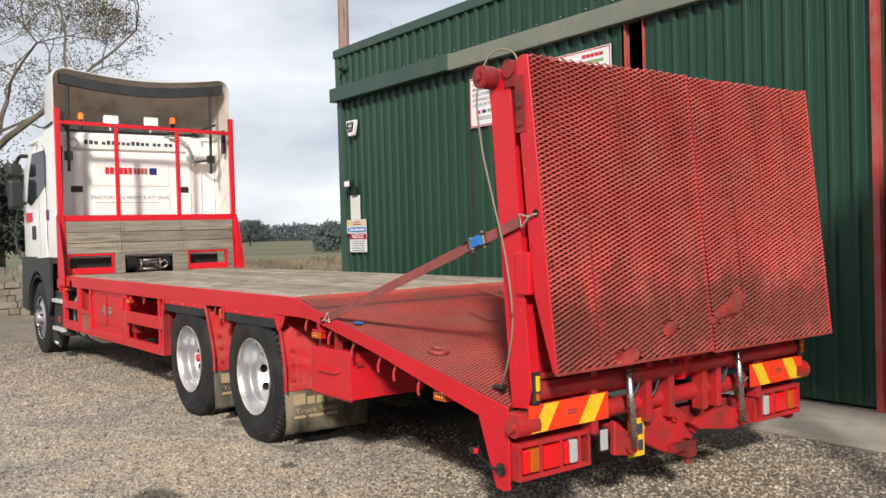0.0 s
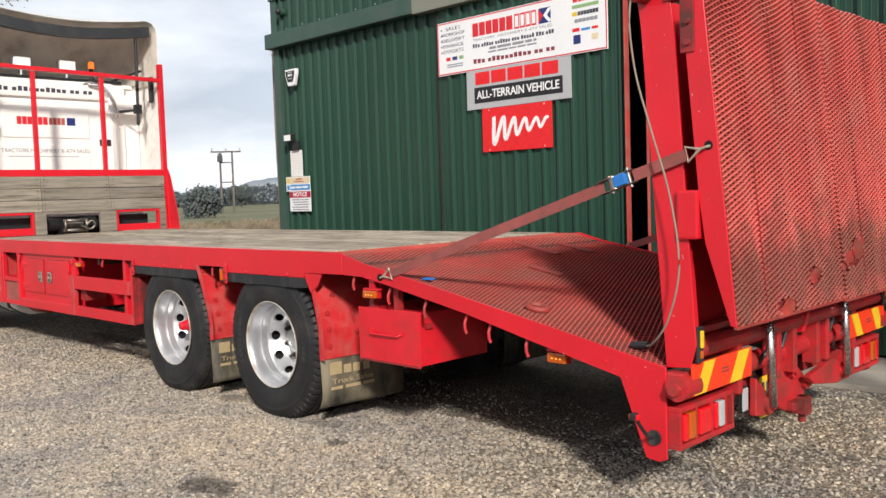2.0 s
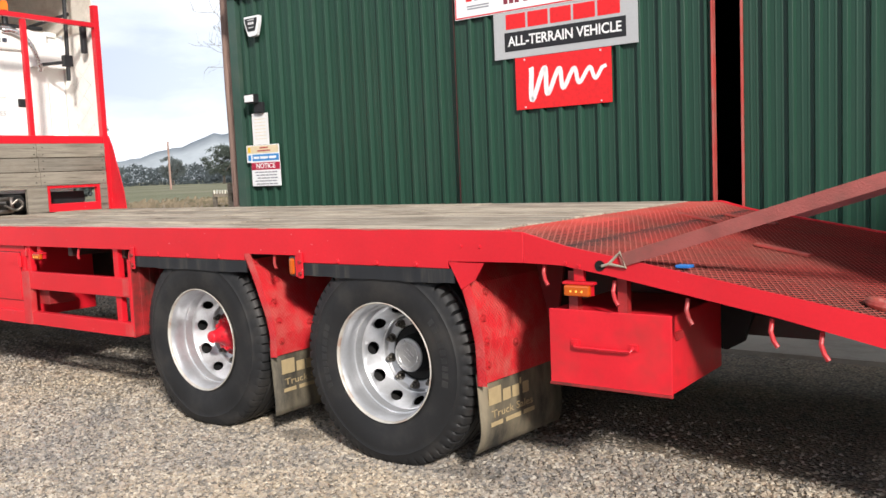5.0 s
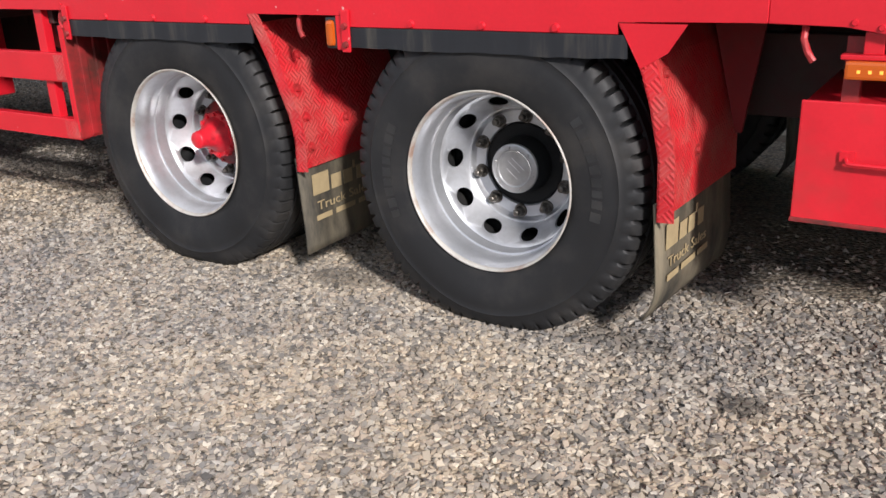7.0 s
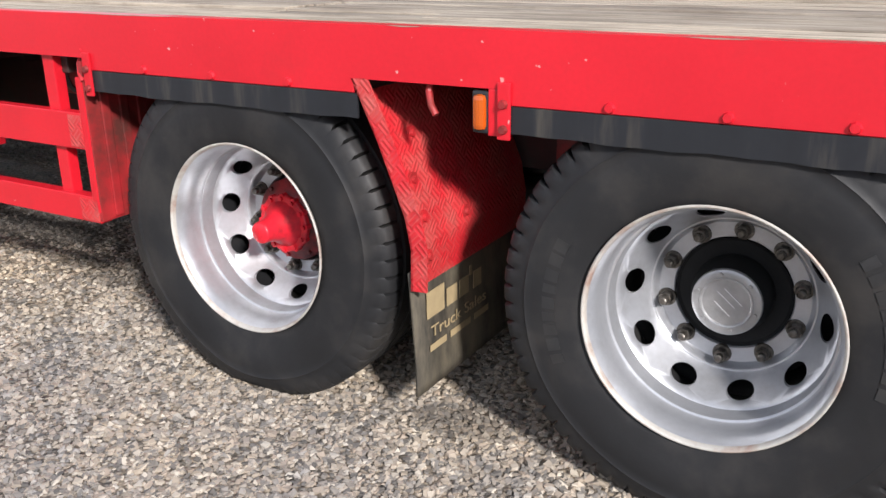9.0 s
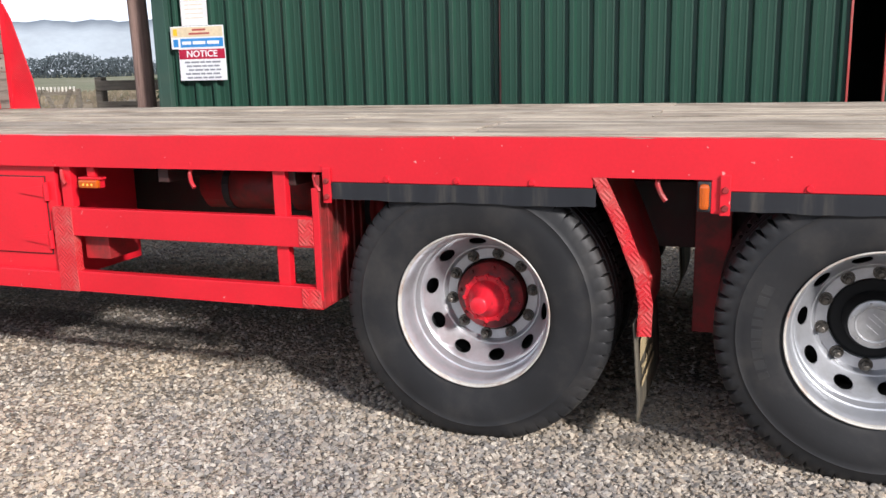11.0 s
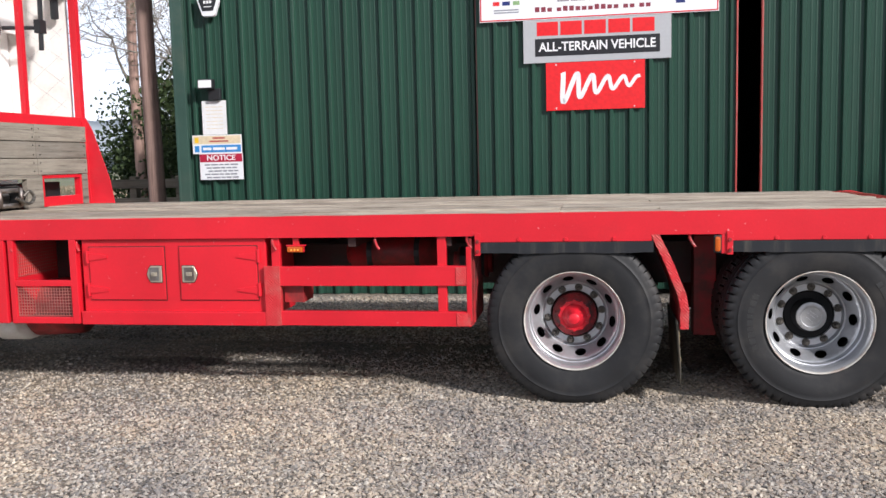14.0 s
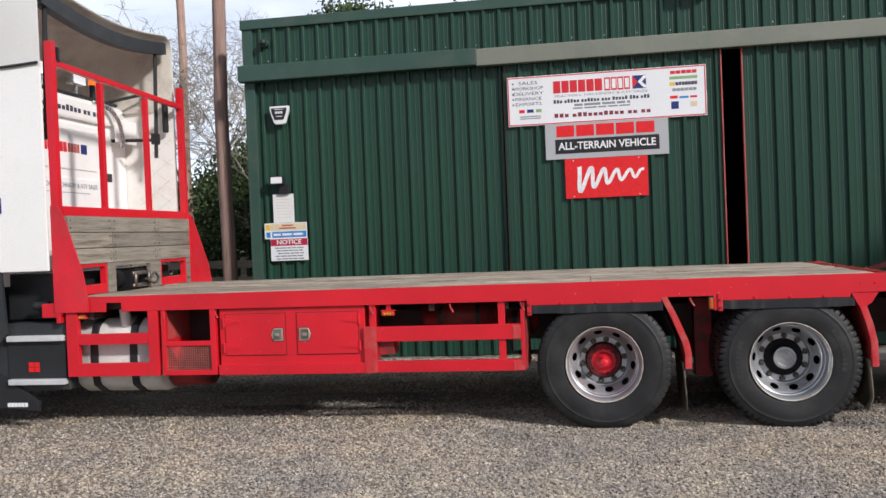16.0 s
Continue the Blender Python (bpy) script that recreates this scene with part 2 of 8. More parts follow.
M_flaptext = plain("faded_cream_print", (0.4, 0.31, 0.17), 0.7)
M_black = mat("dark_plastic", (0.016, 0.017, 0.019), 0.5, 0, 0.25, 6, 80, 0.06)
M_grey = mat("grey_plastic", (0.024, 0.026, 0.029), 0.5, 0, 0.2, 6, 80, 0.04, (0.07, 0.066, 0.06), 0.3, 4)
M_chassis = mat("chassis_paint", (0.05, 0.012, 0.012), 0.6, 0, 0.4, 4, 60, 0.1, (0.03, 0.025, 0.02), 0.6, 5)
M_white = mat("white_cab_paint", (0.88, 0.87, 0.84), 0.3, 0, 0.03, 1.5, 60, 0.01, (0.6, 0.56, 0.5), 0.12, 2.5, None, 0.5, 0.3)
M_grp = mat("white_glass_fibre", (0.88, 0.87, 0.84), 0.35, 0, 0.03, 1.5, 60, 0.01, (0.6, 0.56, 0.5), 0.12, 2.5)
M_fairing = mat("bare_fairing_inside", (0.83, 0.8, 0.75), 0.6, 0, 0.06, 2, 40, 0.03, (0.48, 0.42, 0.34), 0.22, 3)
M_beige = mat("inside_of_deflector", (0.84, 0.79, 0.71), 0.7, 0, 0.12, 2, 40, 0.05, (0.34, 0.28, 0.22), 0.35, 3)
M_tank = mat("pale_tank", (0.74, 0.72, 0.67), 0.42, 0.0, 0.06, 3, 60, 0.02, (0.35, 0.3, 0.24), 0.35, 6)
M_latch = mat("pale_plated_metal", (0.5, 0.45, 0.36), 0.35, 0.45, 0.2, 20, 90, 0.05, (0.2, 0.16, 0.1), 0.45, 20)
M_wire = mat("dusty_red_wire", (0.4, 0.13, 0.11), 0.5, 0, 0.2, 8, 90, 0.05)
M_alu = mat("aluminium_tread", (0.66, 0.66, 0.66), 0.42, 0.3, 0.1, 6, 90, 0.05)
M_plank = wood("weathered_deck_boards", (0.07, 0.054, 0.04), (0.53, 0.463, 0.378), (1.6, 42, 42), 0.5)
M_board = wood("weathered_headboard", (0.1, 0.088, 0.075), (0.32, 0.288, 0.24), (34, 1.4, 30), 0.3)
M_picket = wood("pale_bleached_wood", (0.45, 0.42, 0.36), (0.75, 0.72, 0.65), (30, 30, 2), 0.1)
M_rail = wood("weathered_fence_rail", (0.09, 0.08, 0.065), (0.24, 0.21, 0.17), (1.5, 30, 30), 0.3)
M_polewood = wood("creosoted_pole", (0.15, 0.092, 0.076), (0.42, 0.285, 0.24), (26, 26, 1.1), 0.25)
M_strap = mat("faded_red_webbing", (0.27, 0.07, 0.062), 0.85, 0, 0.2, 6, 140, 0.3, (0.13, 0.06, 0.05), 0.4, 8)
M_blue = plain("blue_ratchet", (0.02, 0.16, 0.5), 0.5)
M_cable = plain("beige_cable", (0.24, 0.2, 0.155), 0.6)
M_green = mat("green_cladding", (0.0185, 0.0555, 0.037), 0.36, 0, 0.1, 0.8, 50, 0.0, (0.034, 0.062, 0.048), 0.28, 2.2, (1, 1, 0.3), 0.32)
M_greentrim = mat("green_trim", (0.035, 0.075, 0.058), 0.45, 0, 0.12, 1, 50, 0.02, (0.09, 0.11, 0.085), 0.3, 2.5)
M_gutter = mat("faded_fascia", (0.2, 0.21, 0.17), 0.5, 0, 0.1, 1, 50, 0.03, (0.1, 0.13, 0.1), 0.35, 2.0)
M_redtrim = mat("red_trim", (0.42, 0.06, 0.05), 0.5, 0, 0.15, 2, 60, 0.04, (0.35, 0.18, 0.15), 0.4, 5)
M_inside = mat("dim_interior", (0.08, 0.08, 0.08), 0.9, 0, 0.3, 1, 20, 0.05)
M_roofsheet = mat("roof_sheet", (0.12, 0.14, 0.13), 0.6, 0, 0.2, 1, 30, 0.05)
M_sign = mat("sign_white", (0.78, 0.79, 0.8), 0.4, 0, 0.03, 1.5, 50, 0.0)
M_signgrey = mat("sign_silver", (0.42, 0.43, 0.44), 0.4, 0, 0.05, 2, 50, 0.0)
M_signred = plain("sign_red", (0.72, 0.012, 0.015), 0.4)
M_signblack = plain("sign_black", (0.012, 0.012, 0.014), 0.45)
M_signblue = plain("sign_blue", (0.04, 0.25, 0.6), 0.45)
M_navy = plain("sign_navy", (0.015, 0.03, 0.16), 0.45)
M_cream = plain("sign_cream", (0.72, 0.6, 0.4), 0.5)
M_yellow = plain("sign_yellow", (0.8, 0.52, 0.02), 0.45)
M_signgreen = plain("sign_green", (0.25, 0.42, 0.18), 0.5)
M_text = plain("dark_print", (0.05, 0.055, 0.08), 0.5)
M_crimson = plain("crimson_print", (0.42, 0.012, 0.045), 0.5)
M_webred = plain("dark_red_print", (0.22, 0.03, 0.05), 0.5)
M_textgrey = plain("grey_print", (0.26, 0.27, 0.3), 0.5)
M_textred = plain("red_print", (0.62, 0.02, 0.03), 0.5)
M_textwhite = plain("white_print", (0.82, 0.82, 0.82), 0.5)
M_plate = plain("yellow_number_plate", (0.8, 0.5, 0.02), 0.4)
M_orange = plain("fluorescent_red", (0.85, 0.05, 0.012), 0.45)
M_concrete = mat("concrete", (0.42, 0.38, 0.32), 0.85, 0, 0.15, 1.5, 60, 0.15, (0.2, 0.17, 0.14), 0.4, 3)
M_stone = mat("field_stone", (0.22, 0.19, 0.15), 0.9, 0, 0.35, 2, 25, 0.5, (0.12, 0.13, 0.07), 0.4, 3)
M_bark = mat("grey_bark", (0.13, 0.11, 0.09), 0.9, 0, 0.3, 5, 40, 0.4)
M_palebark = mat("lichened_twigs", (0.27, 0.24, 0.2), 0.9, 0, 0.35, 3, 40, 0.3)
M_tan = mat("dry_grass", (0.23, 0.185, 0.125), 0.95, 0, 0.4, 0.6, 9, 0.4, (0.075, 0.085, 0.045), 0.5, 0.7)
M_paper = mat("paper", (0.75, 0.75, 0.74), 0.6, 0, 0.04, 5, 40, 0.02)


def glass(name, col, rough=0.08):
    m, n, l, b = shader(name)
    b.inputs["Base Color"].default_value = (*col, 1)
    b.inputs["Roughness"].default_value = rough
    b.inputs["Coat Weight"].default_value = 0.6
    return m


M_glass = glass("dark_cab_glass", (0.012, 0.016, 0.02), 0.04)
M_amber = glass("amber_lens", (0.5, 0.092, 0.006), 0.16)
M_glass.node_tree.nodes["Principled BSDF"].inputs["Specular IOR Level"].default_value = 0.1
M_glass.node_tree.nodes["Principled BSDF"].inputs["Coat Weight"].default_value = 0.0
M_redlens = glass("red_lens", (0.72, 0.008, 0.014), 0.15)
M_clear = glass("clear_lens", (0.85, 0.85, 0.85), 0.12)
M_beacon, _n, _l, _b = shader("beacon_lens")
_b.inputs["Base Color"].default_value = (0.85, 0.2, 0.02, 1)
_b.inputs["Emission Color"].default_value = (1.0, 0.22, 0.03, 1)
_b.inputs["Emission Strength"].default_value = 0.9
M_led, _n, _l, _b = shader("lit_amber_diode")
_b.inputs["Base Color"].default_value = (0.9, 0.4, 0.05, 1)
_b.inputs["Emission Color"].default_value = (1.0, 0.45, 0.06, 1)
_b.inputs["Emission Strength"].default_value = 0.55
M_lamplens, _n, _l, _b = shader("lit_lamp_lens")
_b.inputs["Base Color"].default_value = (0.85, 0.85, 0.82, 1)
_b.inputs["Emission Color"].default_value = (1.0, 0.96, 0.88, 1)
_b.inputs["Emission Strength"].default_value = 0.7


def see_through(m, share):
    """Thin glass-fibre: part of the light comes through."""
    n, l = m.node_tree.nodes, m.node_tree.links
    b = n["Principled BSDF"]
    t, mx = n.new("ShaderNodeBsdfTranslucent"), n.new("ShaderNodeMixShader")
    l.new(b.inputs["Base Color"].links[0].from_socket, t.inputs["Color"])
    mx.inputs[0].default_value = share
    l.new(b.outputs["BSDF"], mx.inputs[1]), l.new(t.outputs["BSDF"], mx.inputs[2])
    l.new(mx.outputs["Shader"], n["Material Output"].inputs["Surface"])


see_through(M_beige, 0.4), see_through(M_grp, 0.24)


def leaf_mat(name, dark, light):
    m, n, l, b = shader(name)
    geo = n.new("ShaderNodeNewGeometry")
    c = ramp_node(n, l, geo.outputs["Random Per Island"], [(0, dark), (1, light)])
    l.new(c.outputs["Color"], b.inputs["Base Color"])
    b.inputs["Roughness"].default_value = 0.7
    b.inputs["Specular IOR Level"].default_value = 0.2
    return m


M_leaf = leaf_mat("evergreen_leaves", (0.016, 0.03, 0.01), (0.07, 0.1, 0.035))
M_farleaf = leaf_mat("distant_leaves", (0.03, 0.04, 0.032), (0.066, 0.082, 0.062))
# greyer than the near leaves: distance haze is put into the colour
M_hazeleaf = leaf_mat("haze_tinted_leaves", (0.07, 0.085, 0.084), (0.1, 0.118, 0.112))
M_dryleaf = leaf_mat("sparse_autumn_leaves", (0.06, 0.06, 0.03), (0.17, 0.15, 0.07))


def oil_stains(n, l, geo, base):
    # oil stains and damp patches
    wobble = noise_node(n, l, 9, 5)
    for (sx, sy), rx, ry, k in (((0.97, -1.02), 0.22, 0.13, 0.75), ((0.85, -0.09), 0.1, 0.06, 0.65), ((-3.5, 0.72), 0.6, 0.16, 0.8), ((-4.4, 0.85), 0.7, 0.16, 0.55), ((-2.6, 0.5), 0.5, 0.16, 0.45), ((0.42, 0.12), 0.18, 0.08, 0.4), ((-0.75, 0.15), 0.18, 0.1, 0.5)):
        mp = n.new("ShaderNodeMapping")
        mp.inputs["Location"].default_value = (-sx / rx, -sy / ry, 0)
        mp.inputs["Scale"].default_value = (1 / rx, 1 / ry, 0)
        l.new(geo.outputs["Position"], mp.inputs["Vector"])
        ln = n.new("ShaderNodeVectorMath")
        ln.operation = "LENGTH"
        l.new(mp.outputs["Vector"], ln.inputs[0])
        add = n.new("ShaderNodeMath")
        add.operation = "MULTIPLY_ADD"
        l.new(wobble.outputs["Fac"], add.inputs[0])
        add.inputs[1].default_value = 1.6
        l.new(ln.outputs["Value"], add.inputs[2])
        f = ramp_node(n, l, add.outputs[0], [(0.0, (k,) * 3), (0.55, (k,) * 3), (1.0, (0, 0, 0))])
        f.color_ramp.elements[1].position = 0.6
        sub = n.new("ShaderNodeMath")
        sub.operation = "SUBTRACT"
        l.new(add.outputs[0], sub.inputs[0])
        sub.inputs[1].default_value = 0.85
        l.new(sub.outputs[0], f.inputs["Fac"])
        base = mix_node(n, l, f.outputs["Color"], base, (0.035, 0.03, 0.026))
    return base


def broad_tones(n, l, base):
    # pale buff patches between darker blue-grey ones, at two scales
    broad, mid = noise_node(n, l, 0.75, 5), noise_node(n, l, 3.5, 5)
    base = mix_node(n, l, 0.9, base, ramp_node(n, l, broad.outputs["Fac"], [(0.34, (0.74, 0.74, 0.77)), (0.46, (0.98, 0.95, 0.92)), (0.58, (1.12, 1.05, 0.95)), (0.7, (1.2, 1.11, 0.97))]).outputs["Color"], "MULTIPLY")
    return mix_node(n, l, 0.8, base, ramp_node(n, l, mid.outputs["Fac"], [(0.32, (0.8, 0.81, 0.83)), (0.6, (1.1, 1.08, 1.04))]).outputs["Color"], "MULTIPLY")


def gravel_material():
    m, n, l, b = shader("grey_gravel")
    geo = n.new("ShaderNodeNewGeometry")
    cells = n.new("ShaderNodeTexVoronoi")
    cells.inputs["Scale"].default_value = 62
    l.new(geo.outputs["Position"], cells.inputs["Vector"])
    stone = ramp_node(n, l, cells.outputs["Color"], [(0.1, (0.13, 0.122, 0.11)), (0.35, (0.255, 0.24, 0.214)), (0.55, (0.37, 0.325, 0.26)), (0.75, (0.3, 0.262, 0.22)), (0.92, (0.5, 0.46, 0.395))]).outputs["Color"]
    # shade between the stones is painted in: cell edges go darker
    gap = ramp_node(n, l, cells.outputs["Distance"], [(0.25, (1, 1, 1)), (0.75, (0.4, 0.38, 0.35))]).outputs["Color"]
    base = mix_node(n, l, 0.75, stone, gap, "MULTIPLY")
    base = broad_tones(n, l, base)
    base = oil_stains(n, l, geo, base)
    l.new(base, b.inputs["Base Color"])
    b.inputs["Roughness"].default_value = 0.88
    b.inputs["Specular IOR Level"].default_value = 0.3
    inv = n.new("ShaderNodeMath")
    inv.operation = "SUBTRACT"
    inv.inputs[0].default_value = 1.0
    l.new(cells.outputs["Distance"], inv.inputs[1])
    bump_node(n, l, b, inv.outputs[0], 0.8, 0.012)
    return m


M_gravel = gravel_material()


def stone_material():
    m, n, l, b = shader("gravel_chippings")
    geo = n.new("ShaderNodeNewGeometry")
    c = ramp_node(n, l, geo.outputs["Random Per Island"], [(0, (0.12, 0.114, 0.106)), (0.2, (0.235, 0.225, 0.21)), (0.38, (0.37, 0.325, 0.262)), (0.52, (0.285, 0.27, 0.248)), (0.66, (0.36, 0.305, 0.25)), (0.8, (0.43, 0.39, 0.33)), (0.93, (0.53, 0.495, 0.43)), (1, (0.32, 0.31, 0.295))])
    base = broad_tones(n, l, c.outputs["Color"])
    base = oil_stains(n, l, geo, base)
    l.new(base, b.inputs["Base Color"])
    b.inputs["Roughness"].default_value = 0.85
    return m


M_chip = stone_material()


def field_material():
    m, n, l, b = shader("field_grass")
    a, c = noise_node(n, l, 0.05, 5), noise_node(n, l, 6.0, 6)
    col = ramp_node(n, l, a.outputs["Fac"], [(0.3, (0.085, 0.105, 0.045)), (0.5, (0.145, 0.145, 0.075)), (0.7, (0.21, 0.185, 0.115))]).outputs["Color"]
    col = mix_node(n, l, 0.8, col, ramp_node(n, l, c.outputs["Fac"], [(0.3, (0.6, 0.6, 0.6)), (0.7, (1.2, 1.2, 1.15))]).outputs["Color"], "MULTIPLY")
    l.new(col, b.inputs["Base Color"])
    b.inputs["Roughness"].default_value = 0.95
    bump_node(n, l, b, c.outputs["Fac"], 0.6, 0.05)
    return m


M_field = field_material()
# pale blue-grey base colours carry the haze over hills and woodland
M_hill = mat("haze_tinted_hillside", (0.33, 0.365, 0.39), 1.0, 0, 0.12, 0.004, 0.05, 0.0, None, 0, 5, None, 0.0)
M_farwood = mat("haze_tinted_wood", (0.078, 0.094, 0.1), 1.0, 0, 0.12, 0.1, 1.0, 0.0, None, 0, 5, None, 0.0)

for soft_mat in (M_farwood, M_farleaf, M_hazeleaf):
    # far foliage is lit as one soft mass
    up_ = soft_mat.node_tree.nodes.new("ShaderNodeCombineXYZ")
    for k_, v_ in enumerate((0.35, -0.5, 0.79)):
        up_.inputs[k_].default_value = v_
    blend_ = soft_mat.node_tree.nodes.new("ShaderNodeVectorMath")
    blend_.operation = "MULTIPLY_ADD"
    face_ = soft_mat.node_tree.nodes.new("ShaderNodeNewGeometry")
    blend_.inputs[1].default_value = (0.35, 0.35, 0.35)
    soft_mat.node_tree.links.new(face_.outputs["Normal"], blend_.inputs[0])
    soft_mat.node_tree.links.new(up_.outputs[0], blend_.inputs[2])
    soft_mat.node_tree.links.new(blend_.outputs[0], soft_mat.node_tree.nodes["Principled BSDF"].inputs["Normal"])

# ---------------------------------------------------------------- building blocks


def part(name, bm, material, parent=None, label="", smooth=False, m=None):
    """Links a bmesh as one mesh object, under a thing or under a part."""
    bmesh.ops.recalc_face_normals(bm, faces=bm.faces)
    me = bpy.data.meshes.new(name)
    if smooth:
        for f in bm.faces:
            f.smooth = True
    bm.to_mesh(me)
    bm.free()
    me.materials.append(material)
    ob = new(name, me)
    if parent:
        ob.parent = parent
    if m is not None:
        ob.matrix_basis = m
    if label:
        tagged(ob, label)
    return ob


def pieces(name, bm, material, parent=None, label="", smooth=False):
    """Links each loose piece of a bmesh as an object of its own."""
    bmesh.ops.recalc_face_normals(bm, faces=bm.faces)
    bm.verts.index_update()
    seen, made = set(), []
    for v in bm.verts:
        if v.index in seen:
            continue
        stack, mine = [v], []
        seen.add(v.index)
        while stack:
            c = stack.pop()
            mine.append(c)
            for e in c.link_edges:
                o = e.other_vert(c)
                if o.index not in seen:
                    seen.add(o.index)
                    stack.append(o)
        idx = {c.index: i for i, c in enumerate(mine)}
        fs = {f for c in mine for f in c.link_faces}
        made.append(raw(name, [c.co[:] for c in mine], [[idx[w.index] for w in f.verts] for f in fs], material, parent, label, smooth))
    bm.free()
    return made


def raw(name, verts, faces, material, parent=None, label="", smooth=False):
    me = bpy.data.meshes.new(name)
    me.from_pydata(verts, [], faces)
    if smooth:
        me.polygons.foreach_set("use_smooth", [True] * len(me.polygons))
    me.materials.append(material)
    ob = new(name, me)
    if parent:
        ob.parent = parent
    if label:
        tagged(ob, label)
    return ob


def thing(name, label, category, m=None, group="", kind=""):
    ob = new(name)
    ob.empty_display_size = 0.2
    if m is not None:
        ob.matrix_basis = m
    return tagged(ob, label, category, group, kind)


def box(bm, x0, x1, y0, y1, z0, z1, bevel=0.0, m=None):
    mm = Matrix.Translation(((x0 + x1) / 2, (y0 + y1) / 2, (z0 + z1) / 2)) @ Matrix.Diagonal((abs(x1 - x0), abs(y1 - y0), abs(z1 - z0), 1))
    made = bmesh.ops.create_cube(bm, size=1, matrix=(m or Matrix()) @ mm)["verts"]
    if bevel:
        edges = list({e for v in made for e in v.link_edges})
        bmesh.ops.bevel(bm, geom=edges, offset=bevel, segments=2, profile=0.6, affect="EDGES")
    return bm


def prism(bm, pts, axis, a, b, bevel=0.0):
    """A flat outline, drawn out along an axis from a to b. The outline lies in the other two axes, in their order."""
    def at(p, d):
        return {"x": (d, p[0], p[1]), "y": (p[0], d, p[1]), "z": (p[0], p[1], d)}[axis]
    lo, hi = [bm.verts.new(at(p, a)) for p in pts], [bm.verts.new(at(p, b)) for p in pts]
    n = len(pts)
    faces = [bm.faces.new(lo), bm.faces.new(hi[::-1])]
    faces += [bm.faces.new((lo[i], lo[(i + 1) % n], hi[(i + 1) % n], hi[i])) for i in range(n)]
    if bevel:
        bmesh.ops.bevel(bm, geom=list({e for f in faces for e in f.edges}), offset=bevel, segments=1, affect="EDGES")
    return bm


def rod(bm, p0, p1, r, seg=12, r2=None):
    p0, p1 = Vector(p0), Vector(p1)
    d = p1 - p0
    m = Matrix.Translation((p0 + p1) / 2) @ d.to_track_quat("Z", "Y").to_matrix().to_4x4()
    bmesh.ops.create_cone(bm, cap_ends=True, segments=seg, radius1=r, radius2=r if r2 is None else r2, depth=d.length, matrix=m)
    return bm


def tube(bm, pts, r, seg=8, closed=False):
    """A round bar along a line of points."""
    pts = [Vector(p) for p in pts]
    rings = []
    for i, p in enumerate(pts):
        d = (pts[min(i + 1, len(pts) - 1)] - pts[max(i - 1, 0)]).normalized()
        q = d.to_track_quat("Z", "Y")
        rings.append([bm.verts.new(p + q @ Vector((r * math.cos(2 * math.pi * k / seg), r * math.sin(2 * math.pi * k / seg), 0))) for k in range(seg)])
    for a, b in zip(rings, rings[1:]):
        for k in range(seg):
            bm.faces.new((a[k], a[(k + 1) % seg], b[(k + 1) % seg], b[k]))
    bm.faces.new(rings[0][::-1]), bm.faces.new(rings[-1])
    return bm


def curve_points(ctrl, n=8):
    """A smooth line through points (Catmull-Rom)."""
    c = [Vector(p) for p in ctrl]
    c = [2 * c[0] - c[1]] + c + [2 * c[-1] - c[-2]]
    out = []
    for i in range(1, len(c) - 2):
        for k in range(n):
            t = k / n
            out.append(0.5 * (2 * c[i] + (c[i + 1] - c[i - 1]) * t + (2 * c[i - 1] - 5 * c[i] + 4 * c[i + 1] - c[i + 2]) * t * t + (3 * c[i] - c[i - 1] - 3 * c[i + 1] + c[i + 2]) * t ** 3))
    return out + [c[-2]]


def lathe(bm, profile, seg=64, closed=False):
    """Turns a profile of (radius, depth) round the y axis; the outer side looks to -y."""
    rings = [[bm.verts.new((r * math.cos(2 * math.pi * k / seg), d, r * math.sin(2 * math.pi * k / seg))) for k in range(seg)] for r, d in profile]
    pairs = list(zip(rings, rings[1:])) + ([(rings[-1], rings[0])] if closed else [])
    for a, b in pairs:
        for k in range(seg):
            bm.faces.new((a[k], a[(k + 1) % seg], b[(k + 1) % seg], b[k]))
    return rings


def writing(name, text, size, m, material, parent, width=None, label="", bold=0.0):
    """Raised lettering in the built-in font, centred, facing local +z before m."""
    cu = bpy.data.curves.new(name, "FONT")
    cu.body, cu.size, cu.align_x, cu.align_y = text, size, "CENTER", "CENTER"
    cu.extrude, cu.offset, cu.resolution_u = 0.0008, bold, 3
    tmp = bpy.data.objects.new(name, cu)
    scene.collection.objects.link(tmp)
    bpy.context.view_layer.update()
    me = bpy.data.meshes.new_from_object(tmp.evaluated_get(bpy.context.evaluated_depsgraph_get()))
    bpy.data.objects.remove(tmp)
    bpy.data.curves.remove(cu)
    me.name = name
    if width:
        xs = [v.co.x for v in me.vertices]
        k = width / max(1e-6, max(xs) - min(xs))
        for v in me.vertices:
            v.co.x *= k
    me.materials.clear()
    me.materials.append(material)
    ob = new(name, me)
    ob.parent = parent
    ob.matrix_basis = m
    if label:
        tagged(ob, label)
    return ob


def bars(name, rows, m, material, parent, label=""):
    """Plain raised bars (x0, x1, z0, z1) in the plane of a board, 1 mm proud, for print that is not spelt out."""
    for x0, x1, z0, z1 in rows:
        bm = bmesh.new()
        box(bm, x0, x1, z0, z1, -0.0005, 0.0012)
        part(name, bm, material, parent, label, False, m)


